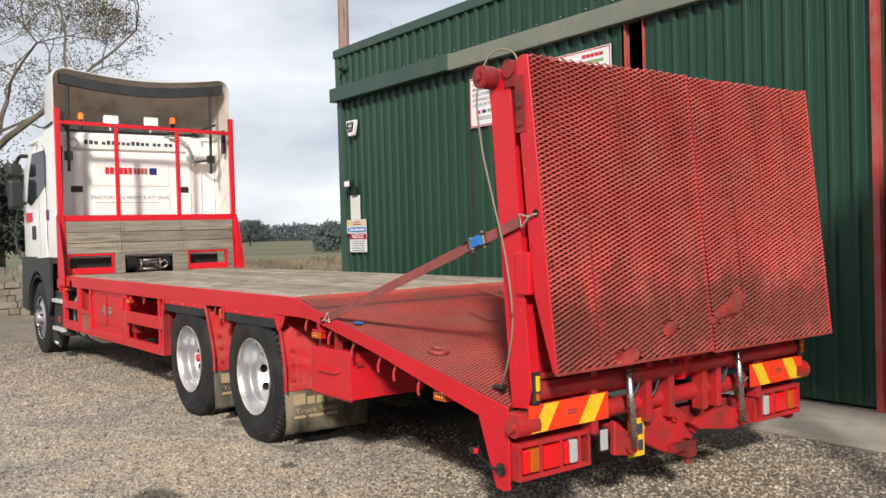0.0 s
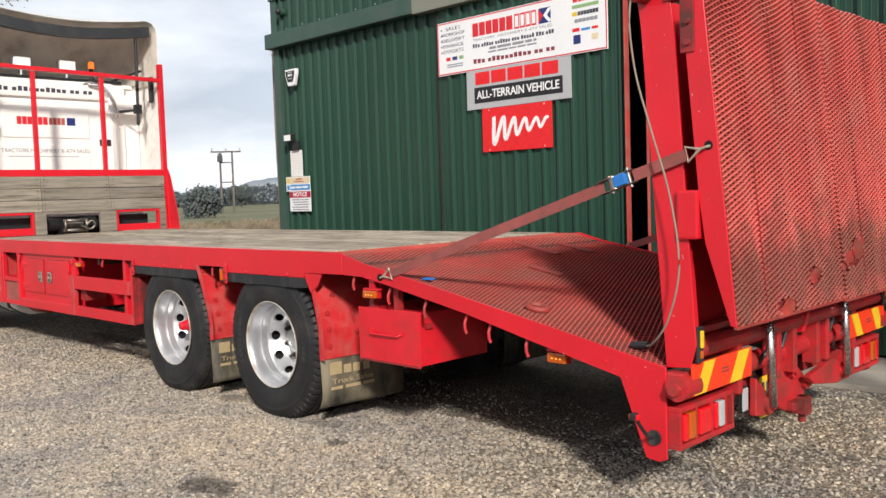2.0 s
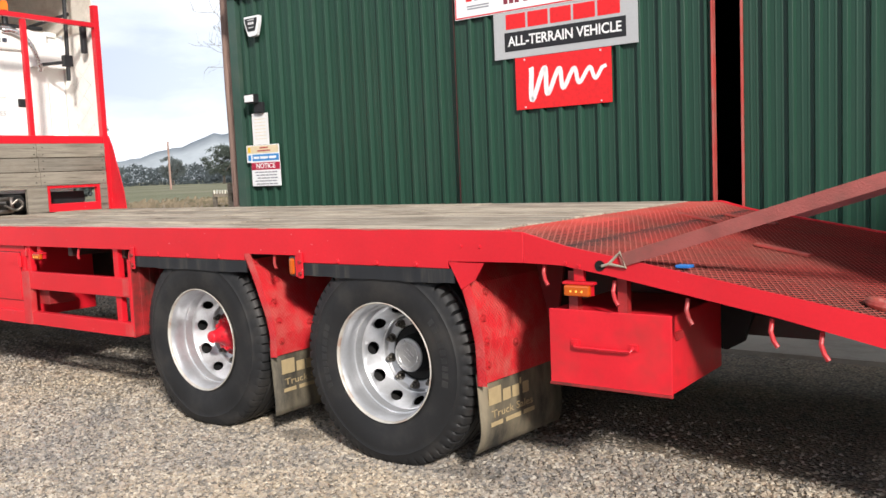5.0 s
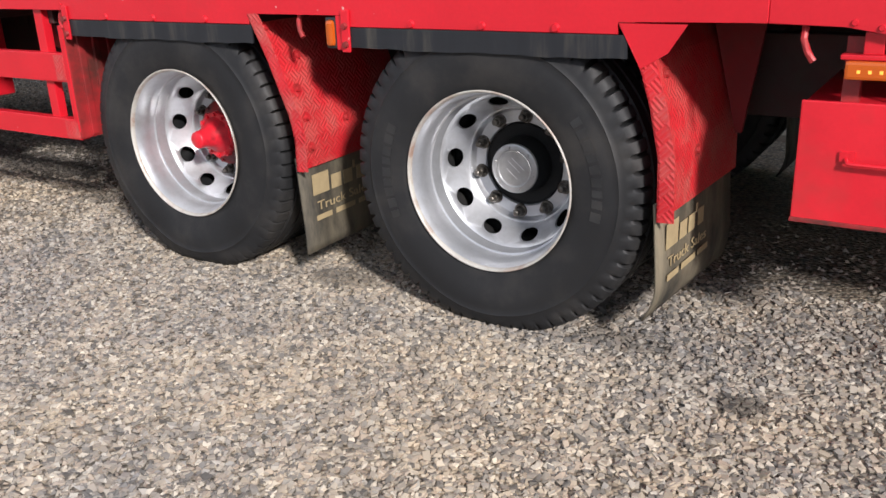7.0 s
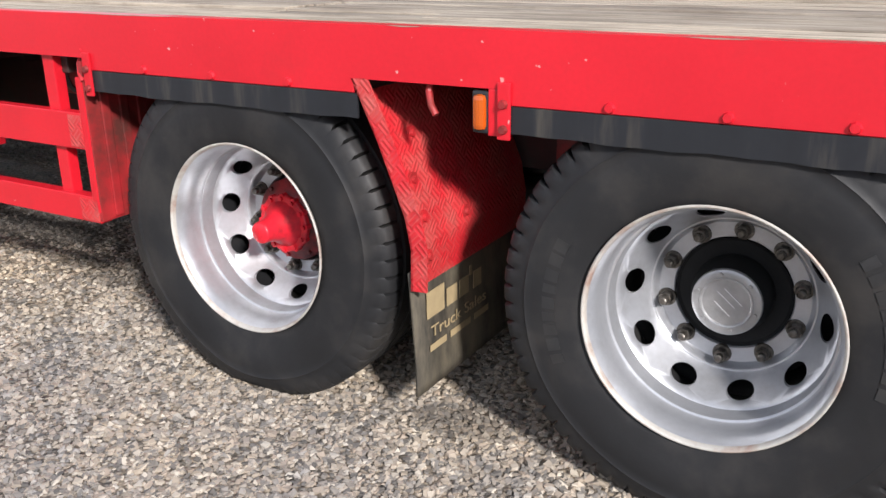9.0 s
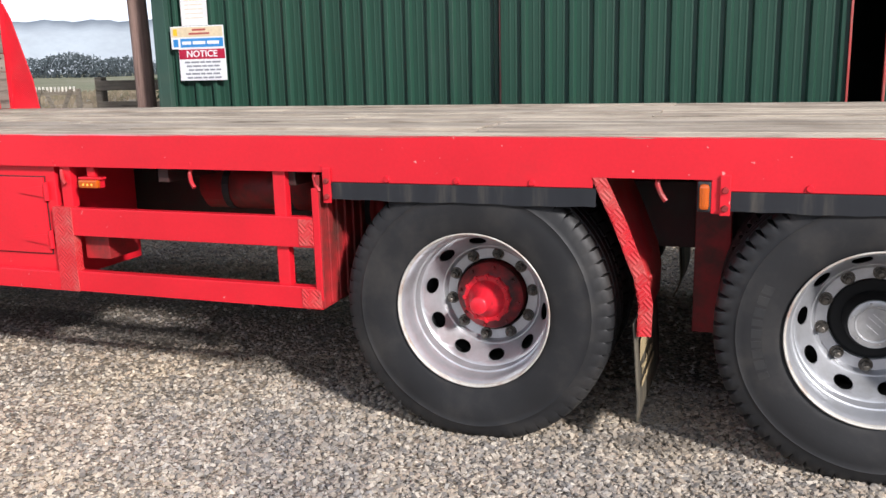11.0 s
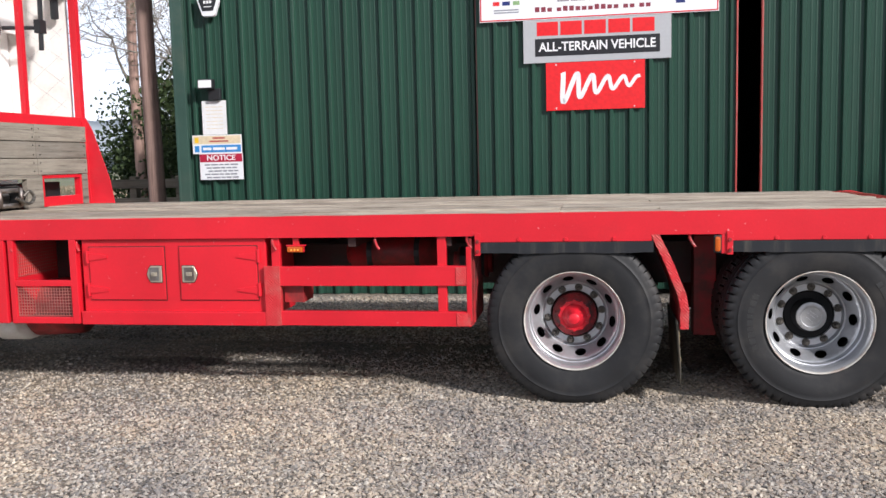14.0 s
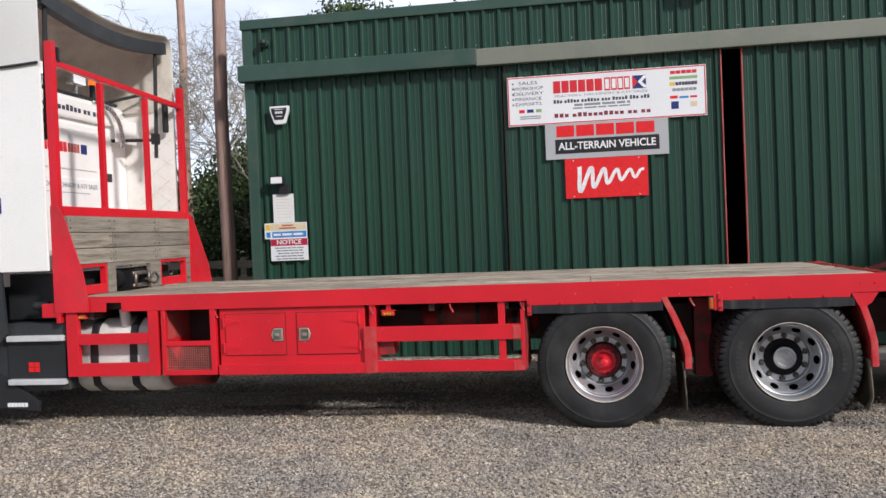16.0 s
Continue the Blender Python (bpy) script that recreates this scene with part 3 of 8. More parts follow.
def letter_bars(x0, x1, z, h, words):
    """Small upright bars, one for each character of words of the given lengths."""
    count = sum(words) + 0.5 * (len(words) - 1)
    w, x, out = (x1 - x0) / count, x0, []
    for k, n in enumerate(words):
        for i in range(n):
            tall = h * (1.0, 0.78, 0.72, 0.95, 0.75)[(i * 3 + k * 2) % 5]
            out.append((x + 0.14 * w, x + 0.86 * w, z - h / 2, z - h / 2 + tall))
            x += w
        x += 0.5 * w
    return out


def dashes(x0, x1, z, h, lengths, gap):
    out, x, i = [], x0, 0
    while x < x1 - gap:
        e = min(x + lengths[i % len(lengths)], x1)
        out.append((x, e, z - h / 2, z + h / 2))
        x, i = e + gap, i + 1
    return out


FACE_Y = pose(0, 0, 0, 90, 0, 0)        # a board's plane turned to look to -y
FACE_X = pose(0, 0, 0, 90, 0, 90)       # to look to +x

# ---------------------------------------------------------------- ground
bm = bmesh.new()
bmesh.ops.create_grid(bm, x_segments=60, y_segments=60, size=3500)
ground = part("ground", bm, M_field)
ground.location.z = -0.06
tagged(ground, "flat fields of pale grass reaching the horizon", "ground", kind="structure")


def ground_height(x, y):
    """The yard is nearly flat, with shallow ruts."""
    h = 0.018 * noise.noise(Vector((x * 0.35, y * 0.35, 0.3))) + 0.008 * noise.noise(Vector((x * 1.4, y * 1.4, 2.0)))
    return h - 0.006


xs = np.concatenate([np.linspace(-15.2, -7, 40), np.linspace(-6.9, 5, 120), np.linspace(5.2, 14, 30)])
ys = np.concatenate([np.linspace(-16, -4, 30), np.linspace(-3.9, 5, 90), np.linspace(5.3, 20, 40)])
verts = [(x, y, ground_height(x, y)) for y in ys for x in xs]
nx = len(xs)
faces = [(j * nx + i, j * nx + i + 1, (j + 1) * nx + i + 1, (j + 1) * nx + i) for j in range(len(ys) - 1) for i in range(nx - 1)]
yard = raw("gravel_yard", verts, faces, M_gravel, None, "", True)
tagged(yard, "yard of grey and buff loose gravel with dark oil stains", "ground", kind="structure")

# loose chippings where the camera passes low
rng = np.random.default_rng(5)
cubo = np.array([(-1, -1, -1), (1, -1, -1), (1, 1, -1), (-1, 1, -1), (-1, -1, 1), (1, -1, 1), (1, 1, 1), (-1, 1, 1)], float) * 0.66
cubf = np.array([(0, 2, 1), (0, 3, 2), (4, 5, 6), (4, 6, 7), (0, 1, 5), (0, 5, 4), (1, 2, 6), (1, 6, 5), (2, 3, 7), (2, 7, 6), (3, 0, 4), (3, 4, 7)])
octa = np.array([(1, 0, 0), (-1, 0, 0), (0, 1, 0), (0, -1, 0), (0, 0, 1), (0, 0, -1)], float)
octf = np.array([(0, 2, 4), (2, 1, 4), (1, 3, 4), (3, 0, 4), (2, 0, 5), (1, 2, 5), (3, 1, 5), (0, 3, 5)])


def scatter(name, cx, cy, lo, hi, shape, tris):
    n, nv = len(cx), len(shape)
    size = rng.uniform(lo, hi, n)
    turn, tilt = rng.uniform(0, 2 * np.pi, n), rng.uniform(-0.5, 0.5, n)
    local = (shape[None] * rng.uniform(0.7, 1.25, (n, nv))[:, :, None] + rng.normal(0, 0.16, (n, nv, 3))) * size[:, None, None]
    local[:, :, 0] *= rng.uniform(0.75, 1.35, n)[:, None]
    local[:, :, 2] *= rng.uniform(0.45, 0.75, n)[:, None]
    lz = local[:, :, 2] + np.sin(tilt)[:, None] * local[:, :, 0]
    lx = local[:, :, 0] * np.cos(turn)[:, None] - local[:, :, 1] * np.sin(turn)[:, None]
    ly = local[:, :, 0] * np.sin(turn)[:, None] + local[:, :, 1] * np.cos(turn)[:, None]
    cz = np.array([ground_height(a, b) for a, b in zip(cx, cy)])
    vs = np.stack([lx + cx[:, None], ly + cy[:, None], lz + cz[:, None] + 0.3 * size[:, None]], -1).reshape(-1, 3)
    fs = (tris[None] + nv * np.arange(n)[:, None, None]).reshape(-1, 3)
    return tagged(raw(name, vs.tolist(), fs.tolist(), M_chip), "loose grey, buff and pale stone chippings on the yard", "gravel", kind="stuff")


cx, cy = rng.normal(-0.1, 1.5, 60000), rng.uniform(-2.5, 0.8, 60000)
keep = (cx > -4.5) & (cx < 3.6) & (rng.random(60000) < np.clip((cy + 2.7) / 0.6, 0, 1))
scatter("gravel_chippings", cx[keep], cy[keep], 0.0055, 0.0135, cubo, cubf)
cx, cy = rng.uniform(-9, 5.5, 98000), -1.6 - np.abs(rng.normal(0, 1.9, 98000)) + rng.uniform(0, 3.2, 98000)
cx = np.where(rng.random(98000) < 0.5, rng.normal(-3.0, 2.4, 98000), cx)
keep = cy < 1.6
scatter("gravel_chippings", cx[keep], cy[keep], 0.006, 0.0145, octa, octf)
cx, cy = rng.uniform(2.2, 6.5, 34000), rng.uniform(-2.6, 3.1, 34000)
scatter("gravel_chippings", cx, cy, 0.007, 0.0145, octa, octf)
cx, cy = rng.uniform(-8, -0.3, 26000), rng.uniform(1.6, 4.05, 26000)
scatter("gravel_chippings", cx, cy, 0.008, 0.017, octa, octf)

bm = bmesh.new()
prism(bm, [(-0.5, 3.1), (14, 3.35), (14, 4.3), (-0.5, 4.2)], "z", -0.1, 0.035)
pad = part("concrete_apron", bm, M_concrete)
tagged(pad, "worn pale concrete apron along the foot of the shed", "pavement", kind="structure")

# ---------------------------------------------------------------- the shed
SHED = Matrix.Translation((-5.8, 4.16, 0)) @ Matrix.Rotation(math.atan(0.010), 4, "Z")
shed = thing("workshop_building", "dark green profiled-steel workshop shed with sliding doors", "building", SHED)
PITCH = 0.2


def profile_sheet(x0, x1, z0, z1, y, shift=0.0):
    """Box-profile steel sheet: narrow raised ribs on wide pans with two small swages each, outer side to -y."""
    bm = bmesh.new()
    bends = []
    for k in range(math.floor((x0 - shift) / PITCH) - 1, math.ceil((x1 - shift) / PITCH) + 2):
        c = k * PITCH + shift
        bends += [(c - 0.034, 0), (c - 0.019, 0.033), (c - 0.015, 0.036), (c + 0.015, 0.036), (c + 0.019, 0.033), (c + 0.034, 0)]
        for q in (0.075, 0.125):
            bends += [(c + q - 0.01, 0), (c + q - 0.004, 0.0024), (c + q + 0.004, 0.0024), (c + q + 0.01, 0)]
    bx, bh = [p[0] for p in bends], [p[1] for p in bends]
    pts = [(x0, y - float(np.interp(x0, bx, bh)))] + [(a, y - h) for a, h in bends if x0 + 0.001 < a < x1 - 0.001] + [(x1, y - float(np.interp(x1, bx, bh)))]
    front = pts + [(p[0], p[1] + 0.004) for p in reversed(pts)]
    lo, hi = [bm.verts.new((*p, z0)) for p in front], [bm.verts.new((*p, z1)) for p in front]
    n, h = len(front), len(pts)
    for i in range(n):
        bm.faces.new((lo[i], lo[(i + 1) % n], hi[(i + 1) % n], hi[i]))
    for i in range(h - 1):
        bm.faces.new((lo[i], lo[n - 1 - i], lo[n - 2 - i], lo[i + 1]))
        bm.faces.new((hi[i], hi[i + 1], hi[n - 2 - i], hi[n - 1 - i]))
    return bm


def sheets(x0, x1, z0, z1, y, parent, name="cladding_sheet", shift=0.0):
    x = x0
    while x < x1 - 0.02:
        e = min(math.floor(x - shift - 0.1 + 1.001) + shift + 0.1, x1)
        if x1 - e < 0.15:
            e = x1
        part(name, profile_sheet(x, e - 0.001, z0, z1, y, shift), M_green, parent)
        x = e


L0, L1, L2, L3, L4, L5 = -0.235, 3.23, 5.87, 6.13, 8.46, 13.5
wall_left = part("wall", profile_sheet(L0 + 0.12, 1.08, 0.0, 3.9, 0.06, -0.02), M_green, shed, "green profiled-steel wall")
sheets(1.08, L1 + 0.05, 0.0, 3.9, 0.06, wall_left, shift=-0.02)
# sliding doors
for a, b, ridge in ((L1, L2, 0.03), (L3, L4, 0.11)):
    bm = bmesh.new()
    for p in (a, b - 0.04):
        box(bm, p, p + 0.04, -0.012, 0.03, 0.06, 3.72, 0.004)
    box(bm, a, b, 0.0, 0.03, 0.06, 0.16, 0.004), box(bm, a, b, 0.0, 0.03, 3.6, 3.72, 0.004)
    door = part("sliding_door", bm, M_green, shed, "green steel sliding door edged in faded red")
    sheets(a + 0.03, b - 0.03, 0.07, 3.7, -0.006, door, shift=ridge)
wall_right = part("wall", profile_sheet(L4 + 0.02, 9.0, 0.0, 3.9, 0.02), M_green, shed)
sheets(9.0, L5, 0.0, 3.9, 0.02, wall_right)
# corner trim, fascia, upper cladding, verge
bm = bmesh.new()
box(bm, L0 - 0.012, L0 + 0.13, -0.008, 0.062, 0.0, 3.75, 0.006), box(bm, L0 - 0.012, L0 + 0.13, -0.03, 0.02, 3.9, 4.5, 0.006)
box(bm, L0 - 0.012, L0 + 0.02, -0.01, 0.16, 0.0, 4.5, 0.006)
part("corner_trim", bm, M_greentrim, shed)
bm = bmesh.new()
box(bm, L0 - 0.06, 2.9, -0.12, 0.02, 3.70, 3.915, 0.012)
part("fascia", bm, M_greentrim, shed, "green folded-steel track cover")
bm = bmesh.new()
box(bm, 2.9, L5, -0.12, 0.02, 3.685, 3.9, 0.012)
part("fascia", bm, M_gutter, shed, "sun-bleached grey-green track cover")
upper = part("upper_wall", profile_sheet(L0 + 0.12, 1.1, 3.9, 4.42, 0.0), M_green, shed)
sheets(1.1, L5, 3.9, 4.42, 0.0, upper)
bm = bmesh.new()
box(bm, L0 - 0.03, L5, -0.055, 0.06, 4.4, 4.53, 0.012)
part("verge_trim", bm, M_greentrim, shed)
bm = bmesh.new()
box(bm, L2 + 0.0, L2 + 0.016, -0.04, 0.03, 0.05, 3.7, 0.003)
box(bm, L3 - 0.016, L3, -0.04, 0.03, 0.05, 3.7, 0.003)
box(bm, L4, L4 + 0.055, -0.05, 0.03, 0.03, 3.75, 0.004)
pieces("door_edge_trim", bm, M_redtrim, shed, "thin faded red edging")
bm = bmesh.new()
box(bm, L1 - 0.012, L1 - 0.002, -0.02, 0.03, 0.05, 3.7, 0.002)
part("door_edge_trim", bm, M_chassis, shed, "dark red door edge")
bm = bmesh.new()
box(bm, L0, L5, 9.9, 10.0, 0, 4.5), box(bm, L0, L0 + 0.06, 0.2, 9.9, 0, 4.5), box(bm, L5 - 0.06, L5, 0.2, 9.9, 0, 4.5)
pieces("rear_wall", bm, M_green, shed)
bm = bmesh.new()
box(bm, L0 - 0.02, L5 + 0.02, 0.06, 10.05, 4.43, 4.49)
part("roof", bm, M_roofsheet, shed)
bm = bmesh.new()
box(bm, L0 + 0.06, L5 - 0.06, 0.1, 9.9, -0.05, 0.03)
part("shop_floor", bm, M_inside, shed)
bm = bmesh.new()
box(bm, L4, L5, -0.02, 0.02, 0.0, 0.05), box(bm, L2 - 0.5, L4, -0.035, 0.0, 0.02, 0.05, 0.004)
part("bottom_track", bm, M_steel, shed, "rusty bottom rail")
# screws along the upper cladding
bm = bmesh.new()
for i in range(0, 60, 2):
    rod(bm, (0.1 + i * PITCH, -0.008, 3.97), (0.1 + i * PITCH, 0.0, 3.97), 0.006, 6)
pieces("cladding_screw", bm, M_alu, shed)


def on_shed(x, z, out=0.0):
    """A place on the shed's front, x and z in the world, out metres proud of the rib tops."""
    return SHED @ Matrix.Translation((x + 5.8, -0.0425 - out, z))


# unseen block on posts, added to throw the shade on the right-hand door
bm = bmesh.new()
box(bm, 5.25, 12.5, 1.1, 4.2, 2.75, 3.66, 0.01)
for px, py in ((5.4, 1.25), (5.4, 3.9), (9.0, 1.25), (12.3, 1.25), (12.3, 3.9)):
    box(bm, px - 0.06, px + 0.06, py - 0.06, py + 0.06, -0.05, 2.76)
shade_block = part("shade_block_east", bm, M_green)
tagged(shade_block, "unseen green block on posts, added to shade the door", "wall", kind="structure")

# big company board on the door
board = thing("sign_board", "white company board with red border listing services", "sign", on_shed(-1.315, 3.205))
bm = bmesh.new()
box(bm, -1.212, 1.212, -0.012, 0.0, -0.31, 0.31, 0.003)
part("panel", bm, M_sign, board)
bm = bmesh.new()
for a, b, c, d in ((-1.205, 1.205, 0.29, 0.302), (-1.205, 1.205, -0.302, -0.29), (-1.205, -1.193, -0.29, 0.29), (1.193, 1.205, -0.29, 0.29)):
    box(bm, a, b, -0.0145, -0.011, c, d)
part("border", bm, M_textred, board, "thin red border")


def onb(y):
    return Matrix.Translation((0, y, 0)) @ FACE_Y


def letter_blocks(x0, x1, z0, z1, n, gap=0.12):
    w = (x1 - x0) / n
    return [(x0 + i * w, x0 + (i + 1 - gap) * w, z0, z1) for i in range(n)]


bars("logo_block", letter_blocks(-0.635, -0.02, 0.075, 0.225, 6), onb(-0.0125), M_textred, board, "red logo blocks")
bars("logo_block", letter_blocks(-0.005, 0.315, 0.07, 0.23, 4), onb(-0.0125), M_textred, board, "red logo panel")
bars("logo_block", [(a + 0.012, b - 0.012, c + 0.02, d - 0.02) for a, b, c, d in letter_blocks(-0.005, 0.315, 0.07, 0.23, 4)], onb(-0.0138), M_textwhite, board, "white logo blocks")
bars("logo_flag", [(0.335, 0.5, 0.07, 0.23)], onb(-0.0125), M_navy, board, "blue flag shape")
bm = bmesh.new()
prism(bm, [(0.335, 0.07), (0.4, 0.15), (0.335, 0.23)], "y", -0.0142, -0.0132)
part("logo_flag_red", bm, M_textred, board)
bm = bmesh.new()
prism(bm, [(0.4, 0.15), (0.47, 0.225), (0.5, 0.225), (0.5, 0.2), (0.45, 0.15), (0.5, 0.1), (0.5, 0.075), (0.47, 0.075)], "y", -0.0142, -0.0132)
part("logo_flag_white", bm, M_textwhite, board)
tagged(writing("tagline", "TRACTORS  MACHINERY & ATV SALES", 0.04, Matrix.Translation((-0.06, -0.0128, 0.035)) @ FACE_Y, M_textgrey, board, 1.14), kind="stuff")
bars("phone_bar", letter_bars(-0.64, 0.54, -0.03, 0.044, (3, 5, 6, 3, 5, 3, 3)), onb(-0.0125), M_text, board)
bars("mail_bar", dashes(-0.38, 0.3, -0.085, 0.028, (0.1, 0.2, 0.16), 0.02), onb(-0.0125), M_textgrey, board)
bars("small_bar", dashes(-0.4, 0.3, -0.125, 0.018, (0.12, 0.15, 0.1), 0.02), onb(-0.0125), M_textgrey, board)
bars("web_bar", letter_bars(-0.64, 0.55, -0.205, 0.052, (3, 10, 2, 2)), onb(-0.0125), M_webred, board)
for i, word in enumerate(("SALES", "WORKSHOP", "DELIVERY", "FINANCE", "EXPORTS")):
    z = 0.225 - i * 0.066
    writing("service_word", word, 0.055, Matrix.Translation((-0.95, -0.0128, z)) @ FACE_Y, M_text, board, 0.047 * len(word))
    bars("bullet", [(-1.15, -1.13, z - 0.01, z + 0.01)], onb(-0.0125), M_text, board)
bars("emblem", [(-1.07, -1.0, -0.145, -0.105)], onb(-0.0125), M_signred, board)
bars("emblem", [(-0.97, -0.89, -0.145, -0.105)], onb(-0.0125), M_navy, board)
bars("emblem", [(-0.86, -0.79, -0.145, -0.105)], onb(-0.0125), M_signgreen, board)
bars("small_bar", [(-1.06, -0.8, -0.2, -0.187), (-1.06, -0.8, -0.225, -0.212)], onb(-0.0125), M_textgrey, board)
bars("logo_block", letter_blocks(0.79, 1.11, 0.215, 0.255, 5), onb(-0.0125), M_textred, board)
bars("logo_block", [(0.78, 1.11, 0.15, 0.185)], onb(-0.0125), M_signgreen, board)
bars("logo_block", [(0.78, 0.84, 0.075, 0.115)], onb(-0.0125), M_yellow, board)
bars("logo_block", letter_blocks(0.85, 1.11, 0.075, 0.115, 7), onb(-0.0125), M_text, board)
bars("logo_block", letter_blocks(0.81, 1.1, 0.005, 0.04, 6), onb(-0.0125), M_textgrey, board)
bars("logo_block", [(0.78, 0.87, -0.085, -0.05), (1.02, 1.1, -0.085, -0.06)], onb(-0.0125), M_signred, board)
bars("logo_block", [(0.89, 1.0, -0.085, -0.06)], onb(-0.0125), M_signblue, board)
bars("logo_block", [(0.79, 0.88, -0.21, -0.12)], onb(-0.0125), M_navy, board)
bars("logo_block", [(1.02, 1.1, -0.19, -0.13)], onb(-0.0125), M_cream, board)

# silver board with the readable line
board2 = thing("sign_board", "silver-grey dealer board with a black lettered band", "sign", on_shed(-1.32, 2.685))
bm = bmesh.new()
box(bm, -0.752, 0.752, -0.008, 0.0, -0.232, 0.232, 0.003)
part("panel", bm, M_signgrey, board2)
bars("logo_block", letter_blocks(-0.61, 0.61, 0.045, 0.185, 5, 0.1), onb(-0.0085), M_signred, board2, "red logo blocks")
bars("band", [(-0.63, 0.64, -0.165, 0.015)], onb(-0.0085), M_signblack, board2, "black band")
writing("band_text", "ALL-TERRAIN VEHICLE", 0.13, Matrix.Translation((0.005, -0.0108, -0.075)) @ FACE_Y, M_textwhite, board2, 1.19, "", 0.0025)

board3 = thing("sign_board", "bright red dealer board with a wavy white ribbon", "sign", on_shed(-1.335, 2.203))
bm = bmesh.new()
box(bm, -0.505, 0.505, -0.008, 0.0, -0.247, 0.247, 0.003)
part("panel", bm, M_signred, board3)
bm = bmesh.new()
wave_line = [(-0.36 + 0.72 * t, (0.12 * (1 - t) ** 1.5 + 0.05) * math.sin(2 * math.pi * 4.5 * t + 1.9) - 0.015 + 0.05 * t) for t in np.linspace(0, 1, 90)]
wave_line += [(0.4, 0.075), (0.44, 0.085)]
upper_, lower_ = [], []
for i, (a, b) in enumerate(wave_line):
    p, q = wave_line[max(i - 1, 0)], wave_line[min(i + 1, len(wave_line) - 1)]
    d = Vector((q[0] - p[0], q[1] - p[1])).normalized() * (0.026 - 0.008 * i / len(wave_line))
    upper_.append((a - d.y + 0.22 * b, b + d.x)), lower_.append((a + d.y + 0.22 * b, b - d.x))
rails_ = [[[bm.verts.new((x, y, z)) for x, z in row] for row in (lower_, upper_)] for y in (-0.0112, -0.0082)]
for i in range(len(wave_line) - 1):
    (fl_, fu_), (bl_, bu_) = rails_
    bm.faces.new((fl_[i], fl_[i + 1], fu_[i + 1], fu_[i]))
    bm.faces.new((fl_[i + 1], fl_[i], bl_[i], bl_[i + 1])), bm.faces.new((fu_[i], fu_[i + 1], bu_[i + 1], bu_[i]))
part("logo_shape", bm, M_textwhite, board3, "wavy white ribbon shape")
bm = bmesh.new()
for x in (-0.4, 0.4):
    for z in (-0.225, 0.225):
        rod(bm, (x, -0.012, z), (x, -0.006, z), 0.009, 8)
pieces("fixing_screw", bm, M_alu, board3)

# notices, paper, sensor, alarm box near the corner
notice = thing("notice_board", "cream and blue safety notice on the shed wall", "sign", on_shed(-5.556, 1.71, -0.042))
bm = bmesh.new()
box(bm, -0.296, 0.296, -0.005, 0.0, -0.105, 0.105, 0.002)
part("panel", bm, M_sign, notice)
bars("cream_band", [(-0.285, 0.285, 0.005, 0.095)], onb(-0.0055), M_cream, notice)
bars("blue_band", [(-0.19, 0.285, -0.09, -0.01)], onb(-0.0055), M_signblue, notice)
bars("symbol", [(-0.27, -0.215, -0.085, -0.015)], onb(-0.0055), M_signblue, notice)
bars("symbol", [(-0.265, -0.22, 0.02, 0.08)], onb(-0.0068), M_yellow, notice)
bars("print_bar", [(-0.05, 0.1, 0.06, 0.078), (-0.09, 0.14, 0.025, 0.043)], onb(-0.0068), M_redtrim, notice)
bars("print_bar", dashes(-0.17, 0.27, -0.05, 0.03, (0.1, 0.14, 0.13), 0.02), onb(-0.0068), M_textwhite, notice)
notice2 = thing("notice_board", "white notice with a red heading band", "sign", on_shed(-5.515, 1.455, -0.042))
bm = bmesh.new()
box(bm, -0.26, 0.26, -0.005, 0.0, -0.145, 0.15, 0.002)
part("panel", bm, M_sign, notice2)
bars("heading_band", [(-0.255, 0.255, 0.055, 0.145)], onb(-0.0055), M_crimson, notice2)
writing("heading", "NOTICE", 0.085, Matrix.Translation((0, -0.0075, 0.1)) @ FACE_Y, M_textwhite, notice2, 0.34, "", 0.0015)
bars("print_bar", [r for k in range(5) for r in dashes(-0.2 + 0.02 * (k % 3), 0.2 - 0.015 * (k % 2), 0.025 - k * 0.036, 0.016, (0.06, 0.09, 0.05), 0.012)], onb(-0.0055), M_textgrey, notice2)
sheet = thing("paper_notice", "white paper notice in a plastic sleeve", "notice", on_shed(-5.572, 2.008, -0.042))
bm = bmesh.new()
box(bm, -0.145, 0.145, -0.004, 0.0, -0.19, 0.19)
part("sleeve", bm, M_paper, sheet)
bars("print_bar", [r for k in range(7) for r in dashes(-0.1, 0.1, 0.12 - k * 0.04, 0.006, (0.05, 0.08), 0.01)], onb(-0.0042), M_cream, sheet)
lamp = thing("security_light", "small black security floodlight with a pale lens", "lamp", on_shed(-5.58, 2.3, -0.042))
bm = bmesh.new()
box(bm, -0.035, 0.11, -0.05, 0.0, -0.1, 0.03, 0.008)
part("bracket", bm, M_black, lamp)
bm = bmesh.new()
box(bm, -0.125, 0.055, -0.12, -0.04, 0.02, 0.13, 0.01)
head = part("lamp_head", bm, M_black, lamp)
bm = bmesh.new()
box(bm, -0.112, 0.042, -0.126, -0.119, 0.035, 0.118, 0.003)
part("lens", bm, M_clear, head)
alarm = thing("alarm_box", "white shield-shaped alarm siren box with a dark emblem", "alarm", on_shed(-5.56, 3.245, -0.042) @ Matrix.Scale(0.88, 4))
bm = bmesh.new()
prism(bm, [(-0.15, 0.13), (0.15, 0.13), (0.145, 0.05), (0.085, -0.13), (0.06, -0.145), (-0.06, -0.145), (-0.085, -0.13), (-0.145, 0.05)], "y", -0.07, 0.0, 0.008)
